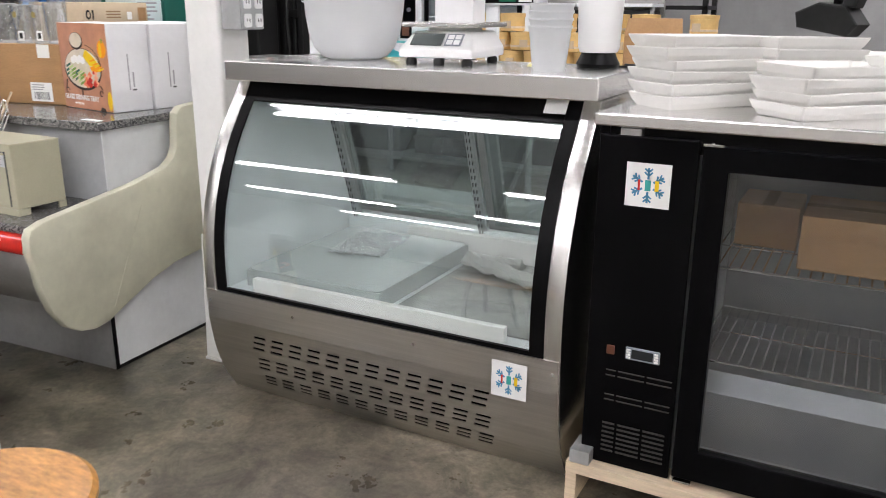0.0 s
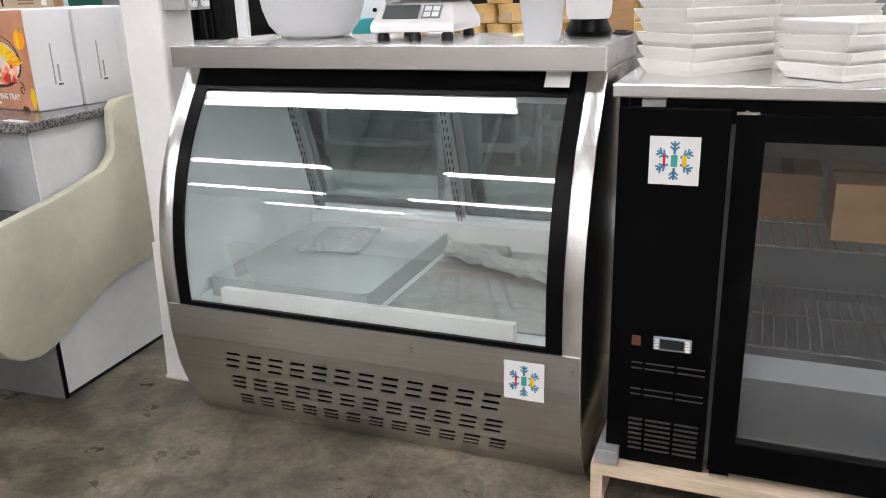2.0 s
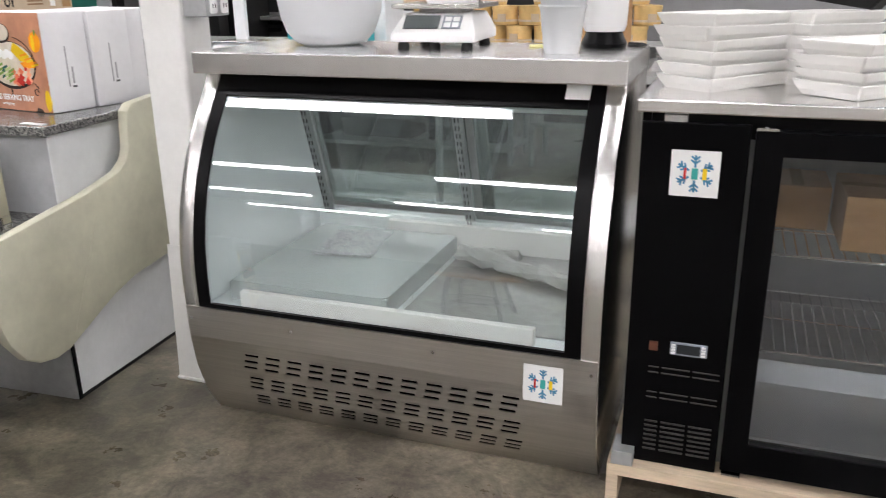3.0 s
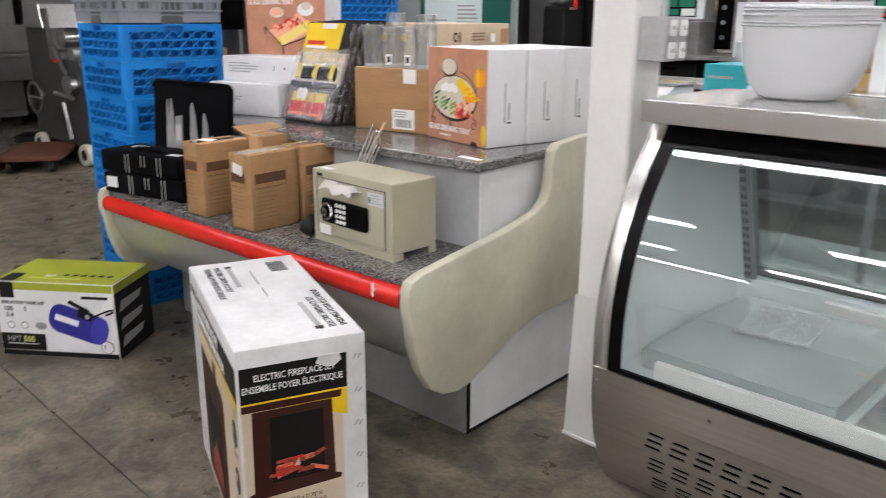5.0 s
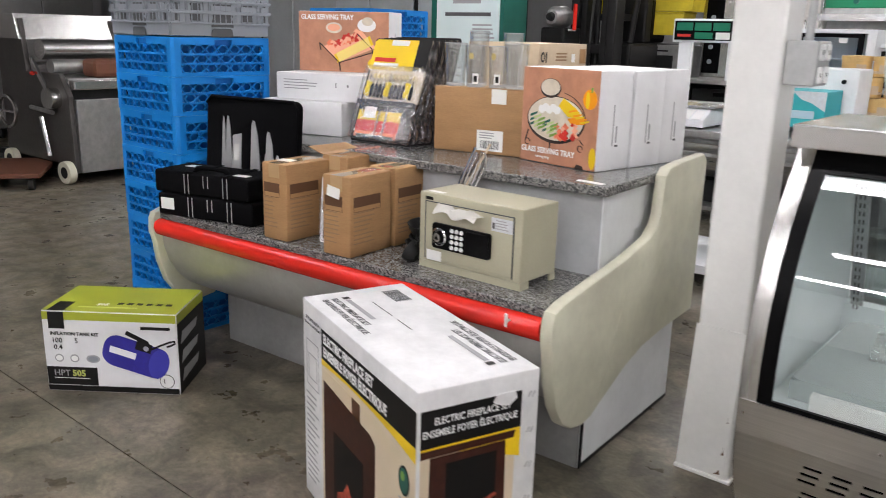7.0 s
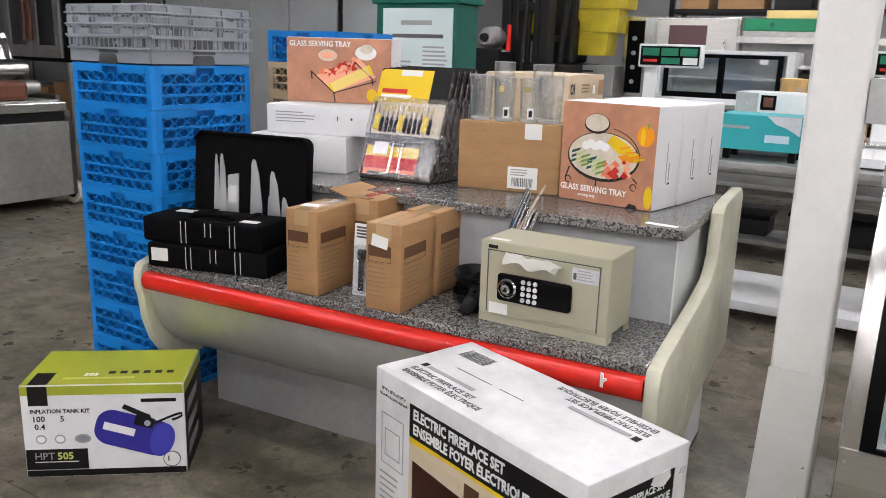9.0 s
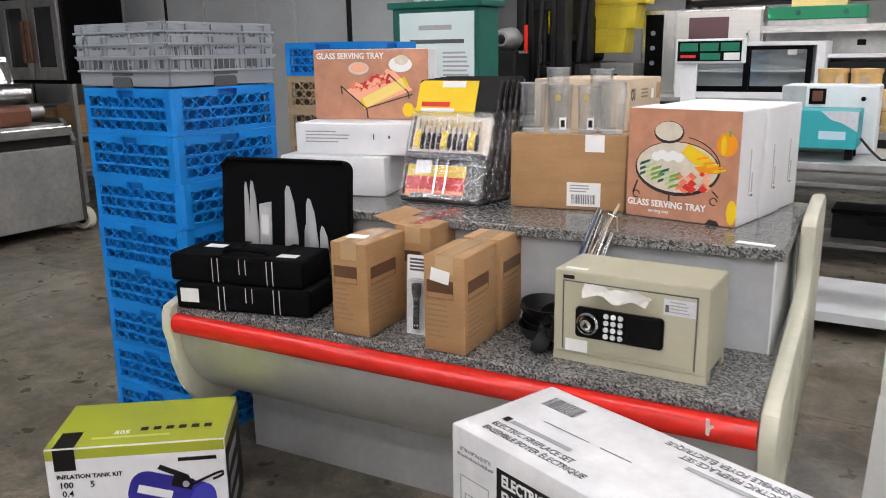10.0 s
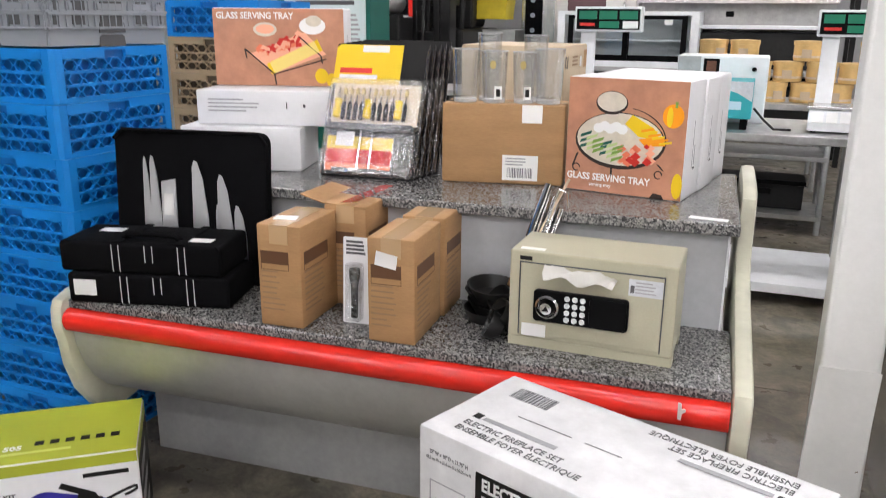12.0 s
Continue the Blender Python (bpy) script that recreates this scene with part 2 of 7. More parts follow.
BROWN_PRINT = mat("brown_print", (0.1, 0.045, 0.02), 0.6)
TAPE = mat("packing_tape", (0.46, 0.31, 0.17), 0.12, coat=0.6)
CREAM = mat("cream_plastic", (0.66, 0.64, 0.52), 0.4, stain=0.05)
STEEL_TOP = mat("polished_steel", (0.82, 0.81, 0.8), 0.25, 1.0, grain=0.03, scale=30, stretch=(0.4, 8, 30), stain=0.05, stain_scale=4)
GLASS_BACK = glass_mat("rear_pane_glass", (0.72, 0.78, 0.76), 2.6)
FROST = glass_mat("frosted_acrylic", (0.96, 0.97, 0.97), 1.2)
FLAKE = mat("flake_blue", (0.07, 0.25, 0.42), 0.5)
FLAKE_TEAL = mat("flake_teal", (0.05, 0.38, 0.34), 0.5)
GREY_PAPER = mat("printed_paper", (0.55, 0.57, 0.6), 0.6, grain=0.1, scale=60)
BAG_GREY = mat("grey_polythene", (0.42, 0.43, 0.4), 0.3, stain=0.2, bump=0.4, bump_scale=40)
GLASS_COOLER = glass_mat("cooler_glass", (0.86, 0.88, 0.89), 1.1)
YELLOW_NOTE = mat("note_paper", (0.75, 0.72, 0.3), 0.6)
GREY_DARK = mat("dark_grey_print", (0.09, 0.09, 0.095), 0.5)
CLEAR_TAPE = glass_mat("clear_tape", (0.95, 0.95, 0.94), 1.2)
LIME_PALE = mat("pale_lime_print", (0.55, 0.6, 0.15), 0.45)
NAVY_LIGHT = mat("navy_light_print", (0.05, 0.05, 0.38), 0.4)
BROWN_SOFT = mat("soft_brown_print", (0.26, 0.16, 0.085), 0.6)
DARK_PAN = mat("pan_iron", (0.02, 0.02, 0.02), 0.35, 0.4, stain=0.2)
STITCH = mat("white_stitch", (0.6, 0.6, 0.58), 0.7)
DARK_INK = mat("dark_ink", (0.03, 0.02, 0.016), 0.5)
PALE_INK = mat("pale_ink", (0.66, 0.6, 0.5), 0.45, grain=0.1, scale=30)
PALE_GREEN = mat("pale_green_print", (0.5, 0.6, 0.28), 0.45)
SALMON_LIGHT = mat("light_salmon_print", (0.85, 0.42, 0.28), 0.45)
PALE_YELLOW = mat("pale_yellow_print", (0.82, 0.66, 0.2), 0.45)
BRASS = mat("brass", (0.6, 0.48, 0.2), 0.3, 0.8)
GREY_RACK = mat("dark_grey_plastic", (0.07, 0.075, 0.08), 0.4)
# darker copy of the tan plastic, for the shade inside the racks
TAN_SHADED = mat("shaded_tan_plastic", (0.12, 0.09, 0.06), 0.6)
LIGHT_LABEL = mat("pale_label", (0.5, 0.66, 0.74), 0.5)
MAUVE_GLASS = mat("mauve_glass", (0.12, 0.07, 0.075), 0.12)
GREEN_BRIGHT = mat("bright_green_paint", (0.01, 0.2, 0.09), 0.35)
NOTICE = mat("notice_paper", (0.62, 0.72, 0.72), 0.5, stain=0.04)
STEEL_DARK = mat("dark_steel", (0.075, 0.07, 0.066), 0.5, 0.5, stain=0.2, grain=0.1)
TRAY_PLASTIC = mat("tray_plastic", (0.44, 0.48, 0.47), 0.15, stain=0.05)
LINER_STEEL = mat("bright_liner", (0.26, 0.265, 0.27), 0.36, 0.6, stain=0.06)
# unseen ceiling's colour, chosen dark to cut fill light and deepen shadows
CEILING_GREY = mat("grey_ceiling_deck", (0.2, 0.205, 0.21), 0.6, stain=0.1)
# wall colour darkened in place of the hall's dimmer light there
DIM_WALL = mat("dimmed_wall", (0.3, 0.3, 0.3), 0.6, stain=0.1)
BARCODE_GREY = mat("grey_barcode", (0.16, 0.16, 0.165), 0.5)
# white haze brightens the film like the highlights on its creases
POUCH_FILM = glass_mat("pouch_film", (0.98, 0.98, 0.98), 5.0, 0.16, 0.8)
# skirt grey holds the shade that falls under the counter's overhang
SKIRT_SHADED = mat("shaded_skirt", (0.36, 0.36, 0.355), 0.38, 0.3, stain=0.14, grain=0.06)
CHIP = mat("bare_chip", (0.7, 0.62, 0.55), 0.7)
RUST = mat("rusty_chip", (0.16, 0.1, 0.06), 0.8, grain=0.3)
DULL_PAPER = mat("dull_paper", (0.52, 0.51, 0.47), 0.6, stain=0.08)
# steel darkened for the dim hall end and its dark reflections
STEEL_DIM = mat("dim_steel", (0.2, 0.195, 0.19), 0.42, 0.8, stain=0.15, grain=0.05)


# ---- shape helpers ----
def B():
    return bmesh.new()


def box(bm, x0, x1, y0, y1, z0, z1, bevel=0.0, seg=2):
    vs = [bm.verts.new(p) for p in ((x0, y0, z0), (x1, y0, z0), (x1, y1, z0), (x0, y1, z0), (x0, y0, z1), (x1, y0, z1), (x1, y1, z1), (x0, y1, z1))]
    fs = [bm.faces.new([vs[i] for i in q]) for q in ((3, 2, 1, 0), (4, 5, 6, 7), (0, 1, 5, 4), (1, 2, 6, 5), (2, 3, 7, 6), (3, 0, 4, 7))]
    if bevel:
        es = list({e for f in fs for e in f.edges})
        bmesh.ops.bevel(bm, geom=es, offset=bevel, segments=seg, affect="EDGES", profile=0.5)
    return bm


def quad(bm, *pts):
    bm.faces.new([bm.verts.new(p) for p in pts])
    return bm


def prism(bm, pts, axis, a, b, bevel=0.0):
    """Extrude a closed outline along an axis from a to b. The outline's two numbers are the other two axes in order."""
    def at(p, v):
        return {"x": (v, p[0], p[1]), "y": (p[0], v, p[1]), "z": (p[0], p[1], v)}[axis]
    lo = [bm.verts.new(at(p, a)) for p in pts]
    hi = [bm.verts.new(at(p, b)) for p in pts]
    n = len(pts)
    fs = [bm.faces.new(lo), bm.faces.new(hi)]
    for i in range(n):
        fs.append(bm.faces.new((lo[i], lo[(i + 1) % n], hi[(i + 1) % n], hi[i])))
    bmesh.ops.recalc_face_normals(bm, faces=fs)
    if bevel:
        es = list({e for f in fs[:2] for e in f.edges})
        bmesh.ops.bevel(bm, geom=es, offset=bevel, segments=2, affect="EDGES", profile=0.5)
    return bm


def sheet(bm, pts, axis, a, b, thick):
    """A bent sheet: an open outline with thickness, extruded along an axis."""
    nrm = []
    for i in range(len(pts)):
        p, q = Vector(pts[max(i - 1, 0)]), Vector(pts[min(i + 1, len(pts) - 1)])
        d = (q - p).normalized()
        nrm.append(Vector((-d.y, d.x)))
    back = [tuple(Vector(p) + n * thick) for p, n in zip(pts, nrm)]
    lo, hi = [], []
    def at(p, v):
        return {"x": (v, p[0], p[1]), "y": (p[0], v, p[1]), "z": (p[0], p[1], v)}[axis]
    fs = []
    rows = [[bm.verts.new(at(p, v)) for p in line] for v in (a, b) for line in (pts, back)]
    f0, b0, f1, b1 = rows
    for i in range(len(pts) - 1):
        fs.append(bm.faces.new((f0[i], f0[i + 1], f1[i + 1], f1[i])))
        fs.append(bm.faces.new((b0[i], b0[i + 1], b1[i + 1], b1[i])))
        fs.append(bm.faces.new((f0[i], f0[i + 1], b0[i + 1], b0[i])))
        fs.append(bm.faces.new((f1[i], f1[i + 1], b1[i + 1], b1[i])))
    for i in (0, -1):
        fs.append(bm.faces.new((f0[i], f1[i], b1[i], b0[i])))
    bmesh.ops.recalc_face_normals(bm, faces=fs)
    return bm


def rod(bm, p, q, r, seg=10, r2=None):
    p, q = Vector(p), Vector(q)
    d = q - p
    m = Matrix.Translation((p + q) / 2) @ d.to_track_quat("Z", "Y").to_matrix().to_4x4()
    bmesh.ops.create_cone(bm, cap_ends=True, segments=seg, radius1=r, radius2=r if r2 is None else r2, depth=d.length, matrix=m)
    return bm


def pipe(bm, pts, r, seg=8):
    """A bent tube through points."""
    pts = [Vector(p) for p in pts]
    rings = []
    for i, p in enumerate(pts):
        d = (pts[min(i + 1, len(pts) - 1)] - pts[max(i - 1, 0)]).normalized()
        q = d.to_track_quat("Z", "Y").to_matrix()
        rings.append([bm.verts.new(p + q @ Vector((r * math.cos(2 * math.pi * k / seg), r * math.sin(2 * math.pi * k / seg), 0))) for k in range(seg)])
    for a, b in zip(rings, rings[1:]):
        for k in range(seg):
            bm.faces.new((a[k], a[(k + 1) % seg], b[(k + 1) % seg], b[k]))
    bm.faces.new(rings[0][::-1])
    bm.faces.new(rings[-1])
    return bm


def lathe(bm, prof, seg=24, at=(0, 0, 0), closed=False, axis="z"):
    """Turn an outline of (radius, height) round an upright axis."""
    rings = []
    for r, z in prof:
        ring = []
        for k in range(seg):
            a = 2 * math.pi * k / seg
            v = (r * math.cos(a), r * math.sin(a), z)
            if axis == "y":
                v = (v[0], v[2], v[1])
            if axis == "x":
                v = (v[2], v[0], v[1])
            ring.append(bm.verts.new(Vector(v) + Vector(at)))
        rings.append(ring)
    for a, b in zip(rings, rings[1:]):
        for k in range(seg):
            bm.faces.new((a[k], a[(k + 1) % seg], b[(k + 1) % seg], b[k]))
    if closed:
        bm.faces.new(rings[0][::-1])
        bm.faces.new(rings[-1])
    bmesh.ops.recalc_face_normals(bm, faces=bm.faces)
    return bm


def arc(cx, cy, r, a0, a1, n=8):
    return [(cx + r * math.cos(radians(a0 + (a1 - a0) * i / n)), cy + r * math.sin(radians(a0 + (a1 - a0) * i / n))) for i in range(n + 1)]


def rounded(x0, x1, y0, y1, r, n=4):
    return arc(x1 - r, y0 + r, r, -90, 0, n) + arc(x1 - r, y1 - r, r, 0, 90, n) + arc(x0 + r, y1 - r, r, 90, 180, n) + arc(x0 + r, y0 + r, r, 180, 270, n)


def mesh_of(name, bm, material, smooth=False):
    me = bpy.data.meshes.new(name)
    bm.to_mesh(me)
    bm.free()
    me.materials.append(material)
    if smooth:
        me.polygons.foreach_set("use_smooth", [True] * len(me.polygons))
        me.set_sharp_from_angle(angle=radians(35))
    return me


def part(name, bm, material, parent=None, label="", m=None, smooth=False):
    """One mesh object out of a bmesh (or a shared mesh), under a thing or under a part."""
    me = bm if isinstance(bm, bpy.types.Mesh) else mesh_of(name, bm, material, smooth)
    ob = new(name, me)
    if parent is not None:
        ob.parent = parent
    if m is not None:
        ob.matrix_basis = m
    return tagged(ob, label)


def thing(name, label, category, m=None, group="", kind=""):
    ob = new(name)
    ob.empty_display_size = 0.1
    if m is not None:
        ob.matrix_basis = m
    return tagged(ob, label, category, group, kind)


def structure(name, bm, material, label, category, m=None, smooth=False):
    return tagged(part(name, bm, material, None, label, m, smooth), category=category, kind="structure")


def text(name, words, size, material, parent, m, align="CENTER", bold=0.0, squeeze=1.0):
    """Words as a thin mesh, in the built-in font."""
    cu = bpy.data.curves.new(name, "FONT")
    cu.body, cu.size, cu.align_x, cu.align_y, cu.extrude, cu.offset = words, size, align, "CENTER", 0.0004, bold
    cu.resolution_u = 2
    tmp = bpy.data.objects.new(name, cu)
    scene.collection.objects.link(tmp)
    dg = bpy.context.evaluated_depsgraph_get()
    me = bpy.data.meshes.new_from_object(tmp.evaluated_get(dg))
    bpy.data.objects.remove(tmp)
    me.materials.clear()
    me.materials.append(material)
    me.name = name
    ob = new(name, me)
    ob.parent = parent
    ob.matrix_basis = m @ Matrix.Diagonal((squeeze, 1, 1, 1))
    return ob


def on_front(x, y, z, rz=0, tilt=0):
    """A pose for print on an upright face that looks to -y: local x to the right, y up."""
    return pose(x, y, z, 90, 0, rz) @ pose(0, 0, 0, 0, 0, tilt)


def at_corner(a, b, z=0.0):
    """A pose with its origin at a, its x axis from a towards b."""
    return pose(a[0], a[1], z, 0, 0, math.degrees(math.atan2(b[1] - a[1], b[0] - a[0])))


def frame_bm(x0, x1, z0, z1, wx, wz, y0, y1):
    """A flat rectangular frame that stands in the x-z plane, out of four mitre-free bars."""
    bm = B()
    o = [(x0, z0), (x1, z0), (x1, z1), (x0, z1)]
    n = [(x0 + wx, z0 + wz), (x1 - wx, z0 + wz), (x1 - wx, z1 - wz * 0.65), (x0 + wx, z1 - wz * 0.65)]
    v = [[bm.verts.new((x, y, z)) for x, z in loop] for y in (y0, y1) for loop in (o, n)]
    for a, b in ((0, 1), (2, 3), (0, 2), (1, 3)):
        for k in range(4):
            bm.faces.new((v[a][k], v[a][(k + 1) % 4], v[b][(k + 1) % 4], v[b][k]))
    bmesh.ops.recalc_face_normals(bm, faces=bm.faces)
    bmesh.ops.bevel(bm, geom=list(bm.edges), offset=0.002, segments=1, affect="EDGES")
    return bm


def crumple_mesh(w, d, h, nx, ny, seed):
    rnd = random.Random(seed)
    bm = B()
    vs = [[bm.verts.new((w * (i / nx - 0.5), d * (j / ny - 0.5), h * rnd.random())) for j in range(ny + 1)] for i in range(nx + 1)]
    for i in range(nx):
        for j in range(ny):
            bm.faces.new((vs[i][j], vs[i + 1][j], vs[i + 1][j + 1], vs[i][j + 1]))
    return bm


# ---- the hall ----
HX0, HX1, HY0, HY1, HZ = -13.0, 9.0, -9.0, 12.0, 4.6
floor = structure("floor", box(B(), HX0, HX1, HY0, HY1, -0.2, -0.012), DARK, "worn stained grey-brown concrete warehouse floor in slabs", "floor")
cuts = [HY0, -5.3, -3.2, -1.05, 1.06, 3.15, 5.3, 7.4, 9.6, HY1]
for ya, yb in zip(cuts, cuts[1:]):
    for xa, xb in ((HX0, -6.9), (-6.9, 0.4), (0.4, HX1)):
        part("slab", box(B(), xa + 0.002, xb - 0.002, ya + 0.0025, yb - 0.0025, -0.012, 0.0), CONCRETE, floor, "", pose(0, 0, 0))
# out of view; its dark colour keeps bounced light low
structure("ceiling", box(B(), HX0, HX1, HY0, HY1, HZ, HZ + 0.2), CEILING_GREY, "unseen warehouse ceiling, dark grey to hold down bounced light", "ceiling")
# unseen south and east walls stay white to brighten the steel's reflections
structure("wall_south", box(B(), HX0, HX1, HY0 - 0.2, HY0, 0, HZ), WHITE, "plain pale warehouse wall", "wall")
# north and west: dimness of the far hall put into the wall colour
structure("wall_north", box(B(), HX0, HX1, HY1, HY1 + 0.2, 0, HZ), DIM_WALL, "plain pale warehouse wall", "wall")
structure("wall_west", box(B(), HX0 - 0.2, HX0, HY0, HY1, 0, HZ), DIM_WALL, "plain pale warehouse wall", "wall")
structure("wall_east", box(B(), HX1, HX1 + 0.2, HY0, HY1, 0, HZ), WHITE, "plain pale warehouse wall", "wall")


def tube_light():
    t = thing("ceiling_light", "long white fluorescent strip light with bare tubes", "ceiling light", pose(0, 0, 3.6), "rows of strip lights")
    part("housing", prism(B(), [(-0.12, 0.04), (0.12, 0.04), (0.05, 0.1), (-0.05, 0.1)], "x", -1.2, 1.2), WHITE_SHEET, t)
    for y in (-0.06, 0.06):
        for a in (-1.2, 0.02):
            part("tube", rod(B(), (a, y, 0.0), (a + 1.18, y, 0.0), 0.028, 8), LAMP, t, "glowing fluorescent tube", smooth=True)
    part("hanger", rod(B(), (-0.8, 0, 0.09), (-0.8, 0, HZ - 3.6), 0.004, 6), GALV, t)
    part("hanger", rod(B(), (0.8, 0, 0.09), (0.8, 0, HZ - 3.6), 0.004, 6), GALV, t)
    return t


first_light = tube_light()
first_light.matrix_basis = pose(-6.6, -7.0, 3.6)
for ly in (-7.0, -4.4, -1.8, 0.8, 3.4, 6.0, 8.6):
    for lx in (-6.6, -3.0, 0.6, 4.2):
        if (lx, ly) != (-6.6, -7.0):
            copy_thing(first_light, pose(lx + (1.3 if round(ly * 5) % 2 else 0.0), ly, 3.6))

# the painted steel post between counter and case
post = thing("steel_post", "white painted square steel post, chipped at its foot", "post", pose(-2.12, 2.3, 0))
post_bm = prism(B(), rounded(-0.075, 0.075, -0.075, 0.075, 0.012), "z", 0, HZ)
part("column", post_bm, WHITE, post)
part("base_plate", box(B(), -0.1, 0.085, -0.085, 0.1, 0, 0.012, 0.003), WHITE, post)
part("kick_sleeve", prism(B(), [(-0.095, 0.0), (0.06, 0.0), (0.077, 0.5), (-0.077, 0.5)], "y", -0.079, -0.076), WHITE, post, "bowed paint-chipped steel sheet")
for k, (a, b, c, d) in enumerate(((0.03, 0.05, 0.02, 0.04), (0.045, 0.055, 0.09, 0.12), (0.049, 0.058, 0.2, 0.22))):
    part("paint_chip", prism(B(), [(a, c), (b, c + 0.004), (b - 0.004, d), (a + 0.008, d - 0.012)], "y", -0.0802, -0.0792), RUST, post, "rusty chip in the paint")


# ---- the granite-topped service counter ----
CX0, CX1 = -4.205, -2.425          # between the end panels
LOW_Z, UP_Z = 0.625, 0.915
COUNTER_TURN = pose(CX1 + 0.015, 1.66, 0, 0, 0, 2.9) @ pose(-CX1, -1.66, 0)
counter = thing("service_counter", "two-tier service counter with granite tops and red bumper rail", "counter", COUNTER_TURN)
part("plinth", box(B(), CX0 + 0.02, CX1 - 0.015, 1.99, 2.7, 0.0, 0.595), WHITE_SHEET, counter, "white sheet metal base")
part("edge_trim", box(B(), CX1 - 0.0145, CX1 - 0.0115, 1.984, 2.0, 0.0, 0.59), BLACK, counter, "black edge strip")
part("floor_seam", box(B(), CX1 - 0.0145, CX1 - 0.0125, 2.0, 2.7, 0.0, 0.012), DARK, counter, "dark grimy seam at the floor")
# grey sheet over the white base, painting in the trough's shade
part("front_skirt", box(B(), CX0 + 0.02, CX1 - 0.02, 1.984, 1.99, 0.0, 0.3), SKIRT_SHADED, counter, "front skirt, greyed for the shade under the trough")
trough = [(1.69, 0.535), (1.695, 0.48), (1.715, 0.42), (1.75, 0.36), (1.8, 0.31), (1.86, 0.275), (1.92, 0.255), (1.99, 0.24)]
part("front_trough", sheet(B(), trough, "x", CX0, CX1, 0.006), GREY_PAINT, counter, "curved scuffed grey sheet metal belly", smooth=True)
rail = [(1.7, 0.528), (1.678, 0.53), (1.664, 0.538), (1.656, 0.551), (1.653, 0.566), (1.656, 0.58), (1.664, 0.591), (1.678, 0.597), (1.7, 0.5975)]
part("bumper_rail", prism(B(), rail, "x", CX0, CX1), RED, counter, "glossy red plastic bumper rail", smooth=True)


def slab(name, x0, x1, y0, y1, z0, z1):
    bm = box(B(), x0, x1, y0, y1, z0, z1, 0.004)
    part(name, bm, GRANITE, counter, "speckled grey granite slab")


slab("lower_worktop", CX0, CX1, 1.684, 2.06, 0.598, LOW_Z)
slab("upper_worktop", CX0 + 0.02, CX1 - 0.005, 2.02, 2.74, 0.885, UP_Z)
part("riser", box(B(), CX0 + 0.02, CX1 - 0.03, 2.06, 2.7, 0.6, 0.885), GREY_LIGHT, counter, "pale grey riser panel between the tops")
part("end_cladding", box(B(), CX1 - 0.03, CX1 - 0.025, 2.05, 2.71, 0.6, 0.884), WHITE_SHEET, counter)
end = ([(1.668, 0.625), (1.655, 0.6), (1.652, 0.545), (1.665, 0.5), (1.675, 0.42), (1.705, 0.33), (1.75, 0.265), (1.81, 0.228), (1.87, 0.215), (1.93, 0.222), (1.985, 0.245),
        (2.06, 0.275), (2.16, 0.315), (2.28, 0.345), (2.45, 0.36), (2.72, 0.365), (2.72, 0.93), (2.69, 0.955), (2.5, 0.95), (2.38, 0.94), (2.35, 0.915), (2.342, 0.86), (2.335, 0.79), (2.315, 0.755), (2.27, 0.725), (2.1, 0.69), (1.9, 0.665), (1.72, 0.642)])
part("end_panel", prism(B(), end, "x", CX1 + 0.002, CX1 + 0.045, 0.012), BEIGE, counter, "moulded beige end panel, scuffed", smooth=True)
part("end_panel", prism(B(), end, "x", CX0 - 0.045, CX0 - 0.002, 0.012), BEIGE, counter, "moulded beige end panel, scuffed", smooth=True)
part("paint_chip", prism(B(), [(-2.533, 0.558), (-2.526, 0.556), (-2.524, 0.572), (-2.516, 0.578), (-2.518, 0.583), (-2.525, 0.581), (-2.527, 0.595), (-2.534, 0.596)], "y", 1.6522, 1.6575), CHIP, counter, "pale chip in the red rail")
part("moulded_crease", prism(B(), [(2.13, 0.61), (2.135, 0.61), (1.975, 0.3), (1.96, 0.27), (1.958, 0.272)], "x", CX1 + 0.0445, CX1 + 0.0465), BEIGE, counter)


# ---- the curved-glass deli case ----
DX0, DX1 = -1.972, -0.718
PROFILE = [(2.11, 0.0), (2.055, 0.09), (2.02, 0.19), (2.003, 0.3), (1.999, 0.4)]
CURVE = [(1.999, 0.4), (1.997, 0.45), (1.997, 0.5), (1.999, 0.55), (2.004, 0.6), (2.012, 0.645), (2.022, 0.69), (2.036, 0.735), (2.052, 0.78), (2.072, 0.826), (2.094, 0.87), (2.119, 0.912), (2.145, 0.95), (2.17, 0.986), (2.195, 1.02), (2.212, 1.045), (2.225, 1.066)]
DBACK = 2.86
case = thing("deli_case", "stainless steel refrigerated deli display case with curved front glass", "display case")


def shift(pts, d):
    return [(y + d, z) for y, z in pts]


def along(z):
    """The front panel's y at height z."""
    for (y0, z0), (y1, z1) in zip(PROFILE, PROFILE[1:]):
        if z0 <= z <= z1:
            return y0 + (y1 - y0) * (z - z0) / (z1 - z0)
    return PROFILE[-1][0]


